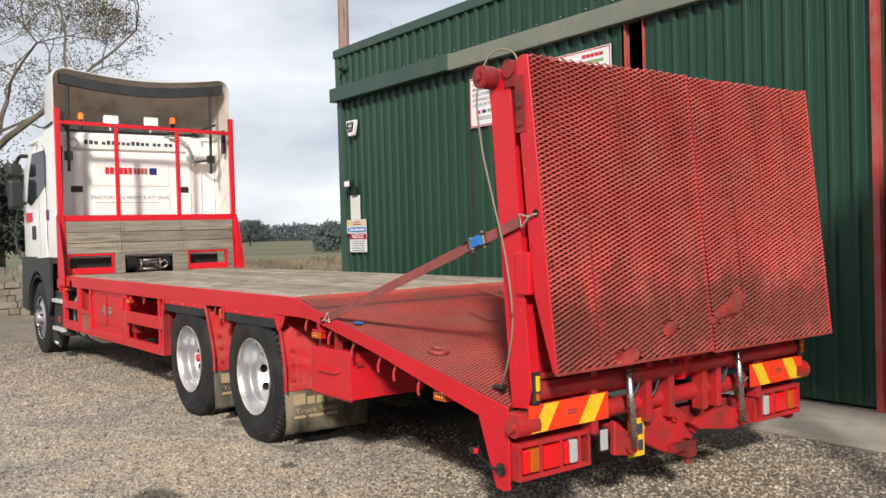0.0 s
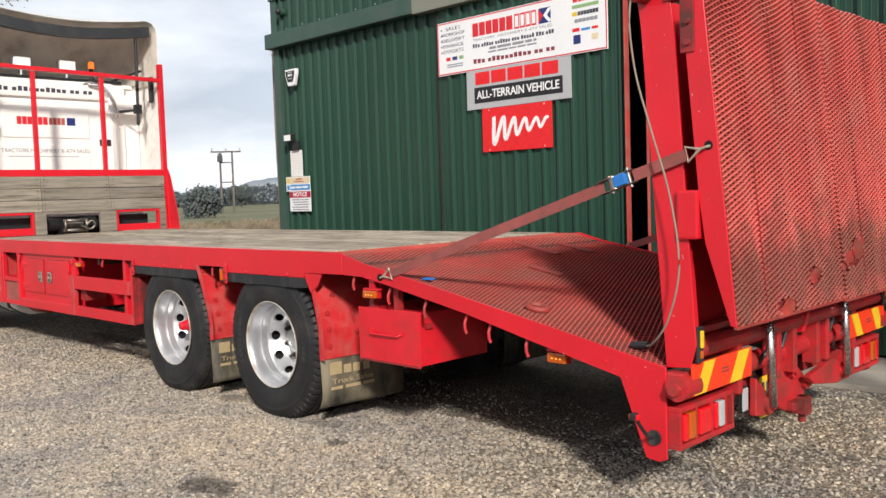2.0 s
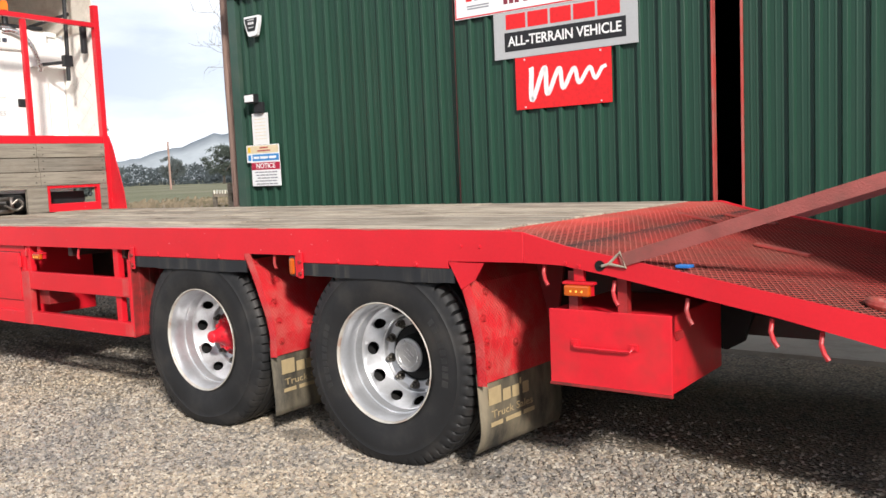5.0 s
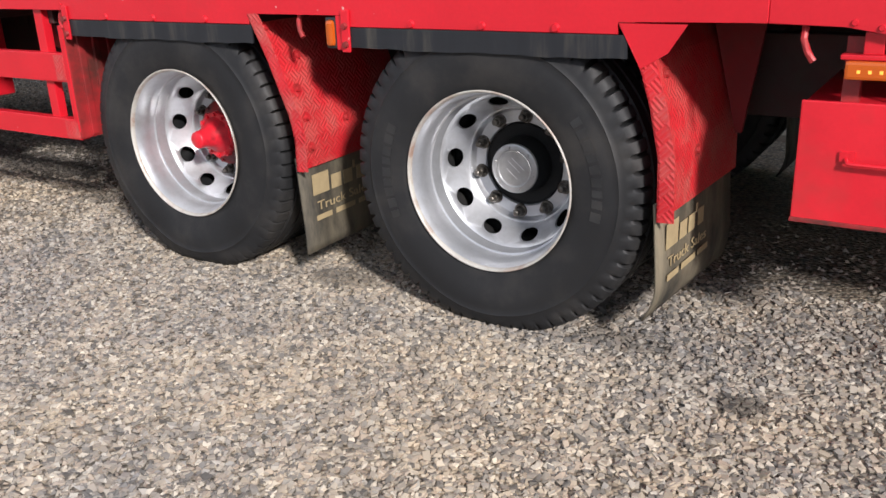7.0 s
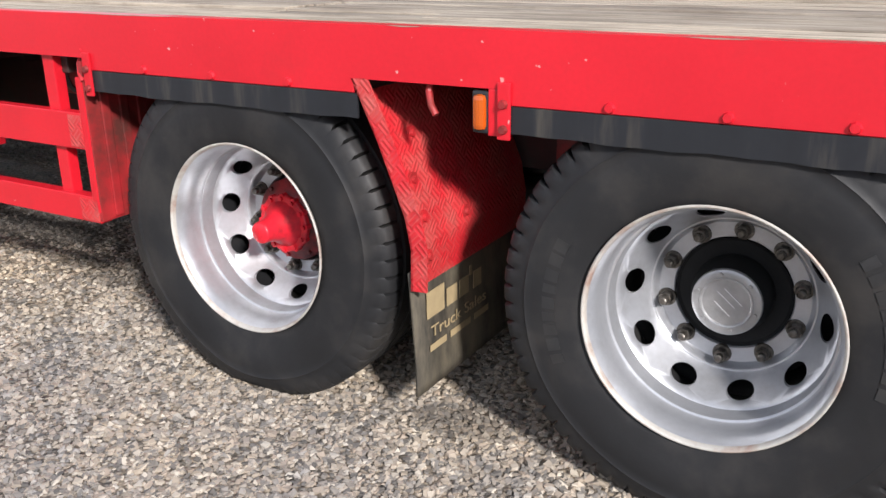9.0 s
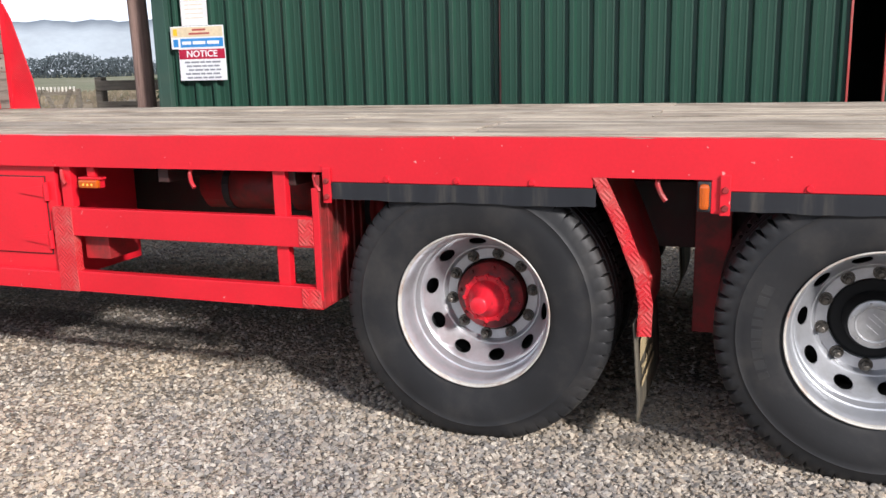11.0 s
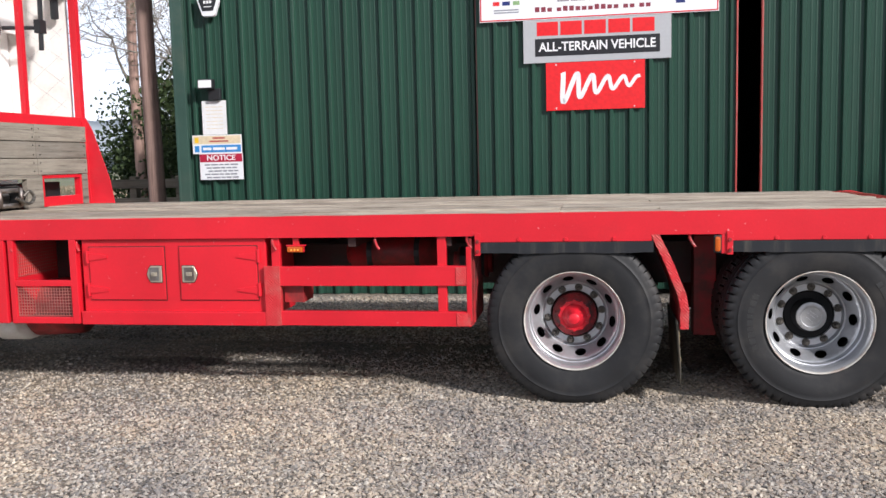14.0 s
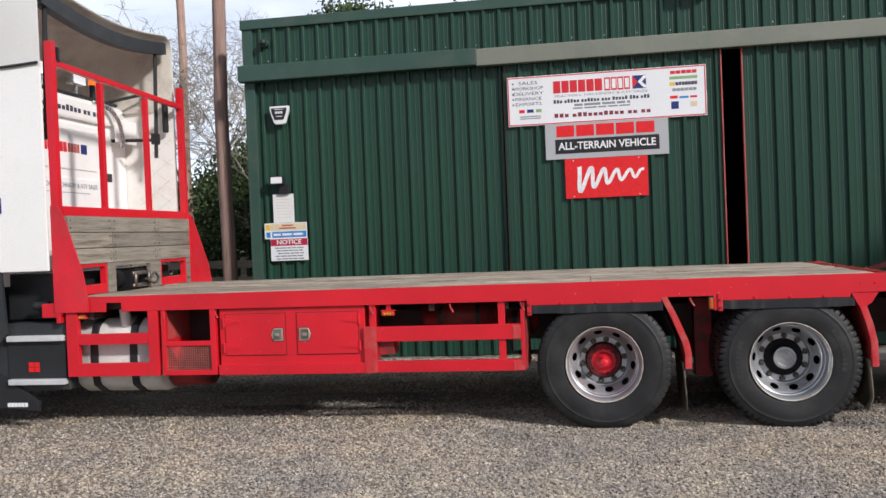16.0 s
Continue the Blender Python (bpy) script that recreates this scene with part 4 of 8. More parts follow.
part("cover", bm, M_sign, alarm)
bm = bmesh.new()
prism(bm, [(-0.124, 0.1), (0.124, 0.1), (0.115, 0.04), (0.07, -0.075), (-0.07, -0.075), (-0.115, 0.04)], "y", -0.075, -0.068)
part("emblem", bm, M_black, alarm)
bars("emblem_bar", [(-0.055, -0.025, 0.015, 0.05), (-0.014, 0.014, 0.015, 0.05), (0.025, 0.055, 0.015, 0.05), (-0.05, 0.05, -0.03, -0.02), (-0.07, 0.07, 0.075, 0.083)], onb(-0.0755), M_textwhite, alarm)
cctv = thing("security_camera", "small dome security camera under the verge", "camera", on_shed(-5.72, 4.2))
bm = bmesh.new()
rod(bm, (0, 0.03, 0), (0, -0.06, 0), 0.055, 16)
part("housing", bm, M_greentrim, cctv)
bm = bmesh.new()
bmesh.ops.create_uvsphere(bm, u_segments=14, v_segments=10, radius=0.045, matrix=Matrix.Translation((0, -0.07, 0)))
part("dome", bm, M_black, cctv, smooth=True)
flood = thing("floodlight", "black floodlight on the verge of the shed", "lamp", on_shed(-0.1, 4.52))
bm = bmesh.new()
box(bm, -0.2, 0.2, -0.22, 0.0, -0.1, 0.16, 0.03)
part("lamp_body", bm, M_black, flood)
bm = bmesh.new()
box(bm, -0.015, 0.015, -0.05, 0.06, -0.12, -0.02)
part("bracket", bm, M_steel, flood)

# ---------------------------------------------------------------- the lorry
LORRY = Matrix.Translation((-1, 0, 0)) @ Matrix.Rotation(math.atan(0.018), 4, "Z") @ Matrix.Translation((1, 0, 0))
W = 2.48
DECK = 1.148
truck = thing("flatbed_truck", "red beavertail flatbed lorry with a white cab, ramps folded up", "truck", LORRY)


def simple(name, mt, boxes, parent=None, label="", bevel=0.004, loose=False):
    if loose:
        return [simple(name, mt, [b], parent, label, bevel) for b in boxes]
    bm = bmesh.new()
    for b in boxes:
        box(bm, *b, bevel)
    return part(name, bm, mt, parent or truck, label)


def bolt(bm, p, d, r=0.012, h=0.01):
    rod(bm, p, Vector(p) + Vector(d) * h, r, 8, r * 0.75)


# side rails: level, then falling along the beavertail
def tail_z(x):
    return DECK if x <= 0.62 else DECK - 0.2 * max(0.0, x - 0.8) - (0.02 * ((x - 0.62) / 0.36) ** 2 if x < 0.98 else 0.02 * math.exp(-(x - 0.98) * 1.2))


for y0, y1 in ((0.0, 0.012), (W - 0.012, W)):
    bm = bmesh.new()
    crown = DECK if y0 == 0 else DECK - 0.014
    prism(bm, [(-6.02, crown), (-6.02, 1.015), (-5.605, 1.015), (-5.605, 1.095), (-5.46, 1.095), (-5.46, 1.015), (-1.998, 1.015), (-1.998, 0.975), (-0.966, 0.975), (-0.966, 1.015), (-0.545, 1.015), (-0.545, 0.975), (0.405, 0.975), (0.405, 1.012), (0.80, 1.012), (0.80, DECK - 0.004), (0.6, crown)], "y", y0, y1, 0.0025)
    box(bm, -6.02, 0.7, *((y0 + 0.011, y0 + 0.075) if y0 == 0 else (y1 - 0.075, y1 - 0.011)), crown - 0.014, crown - 0.002)
    box(bm, -5.4, 0.7, *((y0 + 0.011, y0 + 0.06) if y0 == 0 else (y1 - 0.06, y1 - 0.011)), 1.018, 1.028)
    part("side_rail", bm, M_red, truck, "long red steel side rail")
    bm = bmesh.new()
    top = [(x, tail_z(x)) for x in (0.80, 0.9, 1.0, 1.2, 1.6, 2.0, 2.5, 3.03)]
    prism(bm, top + [(3.03, 0.29), (2.99, 0.272), (2.925, 0.28), (2.80, 0.632), (2.25, 0.752), (1.84, 0.848), (1.2, 0.972), (0.98, 1.008), (0.80, 1.012)], "y", y0, y1, 0.003)
    part("tail_rail", bm, M_red, truck, "red sloping tail rail ending in a deep corner plate")
bm = bmesh.new()
for x in (-5.0, -4.2, -3.3, -2.6, -2.01):
    bolt(bm, (x, 0.0, 1.035), (0, -1, 0), 0.006, 0.004)
for x in (0.48, 0.58, 1.0, 1.06, 2.72):
    bolt(bm, (x, 0.0, tail_z(x) - 0.07), (0, -1, 0), 0.009, 0.006)
pieces("rail_bolt", bm, M_red, truck)
bm = bmesh.new()
rod(bm, (2.97, 0.0, 0.38), (2.97, -0.012, 0.38), 0.035, 16)
part("rubber_buffer", bm, M_rubber, truck)
bm = bmesh.new()
tube(bm, curve_points([(2.97, -0.01, 0.385), (2.972, -0.06, 0.4), (2.98, -0.13, 0.46), (2.985, -0.165, 0.495)], 5), 0.008, 8)
stalk = part("lamp_stalk", bm, M_rubber, truck, "black rubber stalk of the outline lamp", True)
simple("stalk_lamp", M_black, [(2.968, 3.0, -0.2, -0.165, 0.494, 0.53)], stalk, "", 0.01)
simple("stalk_lens", M_redlens, [(2.997, 3.005, -0.195, -0.17, 0.499, 0.525)], stalk, "red rear lens", 0.004)
simple("stalk_lens", M_amber, [(2.963, 2.971, -0.195, -0.17, 0.499, 0.525)], stalk, "amber front lens", 0.004)

# bare worn stretches along the top edge of the rail
wr = random.Random(17)
bm = bmesh.new()
x = -5.6
while x < 0.4:
    w = wr.uniform(0.08, 0.5)
    e, d = min(x + w, 0.55), wr.uniform(0.001, 0.0026)
    prism(bm, [(x, DECK + 0.0005), (x + 0.3 * w, DECK - 0.6 * d), (x + 0.45 * w, DECK - d), (e - 0.2 * w, DECK - 0.5 * d), (e, DECK + 0.0005)], "y", -0.001, 0.0015)
    x += w + wr.uniform(0.1, 0.7)
pieces("worn_edge", bm, M_latch, truck, "bare scuffed metal edge")

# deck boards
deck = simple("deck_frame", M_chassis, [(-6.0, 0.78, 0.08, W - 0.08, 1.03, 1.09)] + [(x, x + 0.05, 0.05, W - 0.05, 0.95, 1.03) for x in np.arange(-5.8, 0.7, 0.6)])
n_boards, rnd = 15, random.Random(3)
bw = (W - 0.15) / n_boards
for i in range(n_boards):
    joints = [-6.0] + sorted(rnd.sample([-4.6, -3.9, -3.2, -2.4, -1.5, -0.9], 2)) + [0.6]
    for a, b in zip(joints, joints[1:]):
        bm = bmesh.new()
        dz = rnd.uniform(-0.007, 0.005)
        y = 0.075 + i * bw
        box(bm, a + 0.002, b - 0.002, y + 0.004, y + bw - 0.004, 1.092, DECK + dz, 0.004)
        part("plank", bm, M_plank, deck)


def lattice(pos, normal, ulen, vlen, du, dv, w=0.006, h=0.009, holes=()):
    """Expanded metal: diamonds du long (u) and dv across (v), as flat bars between knots."""
    nu, nv = int(round(ulen / du)), int(round(vlen / dv))
    du, dv = ulen / nu, vlen / nv
    vs, fs = [], []
    for j in range(2 * nv):
        for i in range(nu + (j % 2)):
            u0 = (i + (0.5 if j % 2 == 0 else 0.0)) * du
            v0 = j * dv / 2
            for s in (-1, 1):
                u1 = u0 + s * du / 2
                if u1 < -1e-6 or u1 > ulen + 1e-6:
                    continue
                if any(((u0 + u1) / 2 - a) ** 2 / ra ** 2 + (v0 - b) ** 2 / rb ** 2 < 1 for a, b, ra, rb in holes):
                    continue
                p, q, n = Vector(pos(u0, v0)), Vector(pos(u1, v0 + dv / 2)), Vector(normal(v0))
                side = (q - p).cross(n).normalized() * w / 2
                lo, hi = (0.5, 1.05) if s > 0 else (0.42, 0.78)
                k = len(vs)
                lean = 0.5 * side
                for c in (p, q):
                    for v in (c - side, c + side, c + side + n * (h * hi) + lean, c - side + n * (h * lo) + lean):
                        vs.append(v[:])
                fs += [(k, k + 4, k + 5, k + 1), (k + 1, k + 5, k + 6, k + 2), (k + 2, k + 6, k + 7, k + 3), (k + 3, k + 7, k + 4, k)]
    return vs, fs


# beavertail deck: plate, raised mesh, welded seams
X0M, X1M = 0.56, 3.0
bm = bmesh.new()
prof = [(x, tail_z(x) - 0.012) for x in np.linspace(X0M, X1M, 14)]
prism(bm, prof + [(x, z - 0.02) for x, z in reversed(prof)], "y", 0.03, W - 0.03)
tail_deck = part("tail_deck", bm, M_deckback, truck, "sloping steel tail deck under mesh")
vs, fs = lattice(lambda u, v: (X0M + v, 0.035 + u, tail_z(X0M + v) - 0.011), lambda v: (0.2 if v > 0.3 else 0.0, 0, 0.98), W - 0.07, X1M - X0M, 0.058, 0.027, 0.0052, 0.004)
tagged(raw("expanded_mesh", vs, fs, M_deckmesh, tail_deck, "raised red expanded-metal grip mesh"), kind="stuff")
bm = bmesh.new()
for x, y in ((2.15, 0.22), (2.15, W - 0.22)):
    ring = [(x + 0.055 * math.cos(a), y + 0.05 * math.sin(a), tail_z(x) + 0.006 - 0.2 * 0.055 * math.cos(a)) for a in np.linspace(0, 2 * math.pi, 17)]
    tube(bm, ring, 0.016, 8)
pieces("lashing_ring", bm, M_redmesh, tail_deck)
bm = bmesh.new()
for a, b, c, d in ((0.85, 1.25, 1.55, 1.62), (1.0, 1.3, 1.9, 1.96), (1.45, 1.7, 1.0, 1.06)):
    m = Matrix.Translation((0, 0, tail_z((a + b) / 2) - 1.0)) 
    box(bm, a, b, c, d, 1.0 - 0.006, 1.0 + 0.006, 0.002, m @ Matrix.Translation(((a + b) / 2, 0, 1)) @ Matrix.Rotation(math.atan(0.2), 4, "Y") @ Matrix.Translation((-(a + b) / 2, 0, -1)))
pieces("weld_strip", bm, M_redmesh, tail_deck)

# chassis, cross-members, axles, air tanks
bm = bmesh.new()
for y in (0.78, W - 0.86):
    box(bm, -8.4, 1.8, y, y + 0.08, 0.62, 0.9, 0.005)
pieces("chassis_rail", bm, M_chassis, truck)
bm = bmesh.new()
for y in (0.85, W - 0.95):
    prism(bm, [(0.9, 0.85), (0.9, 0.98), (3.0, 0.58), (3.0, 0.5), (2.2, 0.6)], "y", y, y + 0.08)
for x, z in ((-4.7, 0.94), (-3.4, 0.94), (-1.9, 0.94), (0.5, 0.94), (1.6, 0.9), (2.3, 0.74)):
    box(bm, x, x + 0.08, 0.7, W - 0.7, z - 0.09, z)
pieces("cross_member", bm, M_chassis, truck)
bm = bmesh.new()
for x in (-1.417, -0.03):
    rod(bm, (x, 0.3, 0.5), (x, W - 0.3, 0.5), 0.08, 12)
rod(bm, (-1.417, W / 2 - 0.2, 0.5), (-1.417, W / 2 + 0.2, 0.5), 0.22, 16)
pieces("axle", bm, M_hubblack, truck)
for x0, x1, y, z, r in ((-2.95, -2.3, 0.62, 0.86, 0.11), (-2.2, -1.95, 0.5, 0.8, 0.1), (-4.4, -3.6, 1.9, 0.7, 0.13)):
    bm = bmesh.new()
    rod(bm, (x0, y, z), (x1, y, z), r, 18)
    bmesh.ops.bevel(bm, geom=[e for e in bm.edges if len(e.link_faces) == 2 and e.calc_face_angle() > 1], offset=0.03, segments=3, affect="EDGES")
    res = part("air_tank", bm, M_redold, truck, "dull red air reservoir", True)
    bm = bmesh.new()
    for q in (0.25, 0.75):
        xx = x0 + (x1 - x0) * q
        rod(bm, (xx - 0.018, y, z), (xx + 0.018, y, z), r + 0.004, 18)
    pieces("tank_strap", bm, M_black, res)
# spring hanger between the rear wheels, black plates under the tail
simple("spring_hanger", M_redold, [(-0.66, -0.52, 0.62, 0.78, 0.3, 0.95), (-0.62, -0.45, 1.7, 1.86, 0.3, 0.95)], None, "red spring hanger", 0.004, True)
# black outline stands in for a round tank and the shaded underside
bm = bmesh.new()
for y in (0.62, W - 0.66):
    prism(bm, [(1.3, 0.95), (1.3, 0.6), (1.45, 0.58), (1.52, 0.62), (1.56, 0.74), (2.25, 0.72), (2.25, 0.8)], "y", y, y + 0.04)
pieces("tail_black_plate", bm, M_hubblack, truck, "black plates standing in for a round tank and the dark underside")


# ---- wheels
def tyre_mesh(width, r_out, cuts, slot):
    bm = bmesh.new()
    h = r_out - 0.285
    prof = [(0.28, 0.03), (0.286, 0.012), (0.297, 0.003), (0.285 + 0.18 * h, -0.004), (0.285 + 0.32 * h, -0.009), (0.285 + 0.45 * h, -0.011), (0.285 + 0.58 * h, -0.009), (0.285 + 0.66 * h, -0.0055), (0.285 + 0.68 * h, -0.0075), (0.285 + 0.7 * h, -0.0035), (0.285 + 0.75 * h, -0.0005), (0.285 + 0.85 * h, 0.005), (r_out - 0.014, 0.0135), (r_out - 0.004, 0.03)]
    groove = []
    for g in (0.28, 0.5, 0.72):
        d = width * g
        groove += [(r_out - 0.002, d - 0.008), (r_out - 0.014, d - 0.005), (r_out - 0.014, d + 0.005), (r_out - 0.002, d + 0.008)]
    full = prof + groove + [(r, width - d) for r, d in reversed(prof)]
    seg = 256
    rings = lathe(bm, full, seg, True)
    np_side = len(prof)
    for i, ring in enumerate(rings):
        j = i if i < np_side else (len(rings) - 1 - i if i >= len(rings) - np_side else 99)
        cut = cuts.get(j, 0.0)
        if j == 99 and (i - np_side) in (0, 11):
            cut = 0.018
        for k, v in enumerate(ring):
            # blocks with narrow slots between them
            r, a = math.hypot(v.co.x, v.co.z), 2 * math.pi * 4 / seg * (k // 4 + (0.0, 0.5 - slot / 2, 1 - slot, 1 - slot / 2)[k % 4])
            v.co.x, v.co.z = r * math.cos(a), r * math.sin(a)
            if k % 4 == 3 and cut:
                r = math.hypot(v.co.x, v.co.z)
                q = (r - cut) / r
                v.co.x, v.co.z = v.co.x * q, v.co.z * q
    return bm


def pierced_ring(bm, r0, d0, r1, d1, n=10, hs=0.4, ha=0.105, q=10):
    """A cone ring with n oval hand holes, its rims divided q times between holes."""
    def at(s, a):
        r, d = r0 + (r1 - r0) * s, d0 + (d1 - d0) * s
        return (r * math.cos(a), d, r * math.sin(a))
    half = math.pi / n
    square = [(1 - 2 * i / q, 1) for i in range(q)] + [(-1, 1 - 2 * i / q) for i in range(q)] + [(-1 + 2 * i / q, -1) for i in range(q)] + [(1, -1 + 2 * i / q) for i in range(q)]
    steps = len(square)
    for k in range(n):
        c = 2 * half * k
        hole, edge, back = [], [], []
        for u, v in square:
            t = math.atan2(v, u)
            p = at(0.5 + hs * math.sin(t), c + ha * math.cos(t))
            hole.append(bm.verts.new(p))
            back.append(bm.verts.new((p[0], p[1] + 0.012, p[2])))
            edge.append(bm.verts.new(at(0.5 + 0.5 * v, c + half * u)))
        for i in range(steps):
            j = (i + 1) % steps
            bm.faces.new((hole[i], hole[j], edge[j], edge[i]))
            bm.faces.new((back[i], back[j], hole[j], hole[i]))


def dual_rim():
    bm = bmesh.new()
    lathe(bm, [(0.28, 0.03), (0.287, 0.012), (0.2895, 0.004), (0.2865, 0.01), (0.2815, 0.02), (0.277, 0.034), (0.2752, 0.06), (0.274, 0.088), (0.2715, 0.093), (0.2665, 0.0955), (0.265, 0.1), (0.2643, 0.138), (0.263, 0.1425), (0.2595, 0.145)], 100)
    pierced_ring(bm, 0.2595, 0.145, 0.206, 0.237, 10, 0.33, 0.148)
    lathe(bm, [(0.206, 0.237), (0.2025, 0.2405), (0.199, 0.241), (0.1965, 0.2435), (0.1935, 0.2505), (0.19, 0.2595), (0.186, 0.264), (0.149, 0.265), (0.146, 0.269), (0.146, 0.31)], 100)
    bmesh.ops.remove_doubles(bm, verts=bm.verts, dist=0.0006)
    return bm


def rim_lip():
    """The rolled outer edge of a rim, chipped and rusting."""
    bm = bmesh.new()
    lathe(bm, [(0.286, 0.014), (0.294, 0.0), (0.2985, -0.004), (0.299, -0.008), (0.296, -0.0105), (0.2925, -0.008), (0.2895, 0.0), (0.2885, 0.006)], 100)
    return bm


def nut_mesh():
    bm = bmesh.new()
    rod(bm, (0, 0.004, 0), (0, -0.005, 0), 0.0255, 18, 0.0235)
    rod(bm, (0, -0.005, 0), (0, -0.024, 0), 0.0185, 6, 0.0178)
    rod(bm, (0, -0.024, 0), (0, -0.027, 0), 0.0165, 12, 0.0145)
    rod(bm, (0, -0.026, 0), (0, -0.041, 0), 0.0108, 10)
    rod(bm, (0, -0.041, 0), (0, -0.044, 0), 0.0108, 10, 0.007)
    return bm


def tyre_object_data(cuts, slot):
    bm = tyre_mesh(0.29, 0.527, cuts, slot)
    for f in bm.faces:
        f.smooth = True
    bmesh.ops.recalc_face_normals(bm, faces=bm.faces)
    me = bpy.data.meshes.new("tyre")
    bm.to_mesh(me)
    bm.free()
    me.materials.append(M_tyre)
    me.set_sharp_from_angle(angle=radians(40))
    return me


tyre_data = tyre_object_data({12: 0.013, 13: 0.024}, 0.2)
lug_data = tyre_object_data({11: 0.006, 12: 0.022, 13: 0.028}, 0.34)
# moulded marks round the sidewall, coloured paler as if lit
pb = bmesh.new()
prnd = random.Random(6)
for start in (0.5, 3.4):
    a = start
    for k in range(9):
        da = prnd.uniform(0.055, 0.085)
        ring = [(0.366 + dr, ang) for dr, ang in ((0, a), (0, a + da), (0.034, a + da), (0.034, a))]
        base = [pb.verts.new((r * math.cos(t), -0.007, r * math.sin(t))) for r, t in ring]
        face = [pb.verts.new((r * math.cos(t), -0.0116, r * math.sin(t))) for r, t in ring]
        for i in range(4):
            pb.faces.new((base[i], base[(i + 1) % 4], face[(i + 1) % 4], face[i]))
        pb.faces.new(face)
        a += da + prnd.uniform(0.02, 0.035)
print_data = bpy.data.meshes.new("sidewall_print")
pb.to_mesh(print_data)
pb.free()
print_data.materials.append(M_tyremark)
nb = nut_mesh()
nut_data = bpy.data.meshes.new("wheel_nut")
nb.to_mesh(nut_data)
nb.free()
nut_data.materials.append(M_nut)


def child(name, data, parent, m=None, label=""):
    ob = new(name, data)
    ob.parent = parent
    if m is not None:
        ob.matrix_basis = m
    if label:
        tagged(ob, label)
    return ob


def loaded_tyre(data, spin):
    """The tyre as it stands: flat where it bears on the ground, its walls bulging there."""
    me = data.copy()
    co = np.empty(len(me.vertices) * 3)
    me.vertices.foreach_get("co", co)
    co = co.reshape(-1, 3)
    c, s = math.cos(spin), math.sin(spin)
    x, z = co[:, 0] * c + co[:, 2] * s, co[:, 2] * c - co[:, 0] * s
    swell = np.clip((-0.33 - z) / 0.12, 0, 1) * np.clip(1 - (x / 0.26) ** 2, 0, 1) * np.clip((0.52 - np.hypot(x, z)) / 0.05, 0, 1)
    co[:, 1] += 0.014 * swell * np.where(co[:, 1] < 0.145, -1, 1)
    z = np.maximum(z, -0.502)
    co[:, 0], co[:, 2] = x * c - z * s, z * c + x * s
    me.vertices.foreach_set("co", co.ravel())
    me.update()
    return me


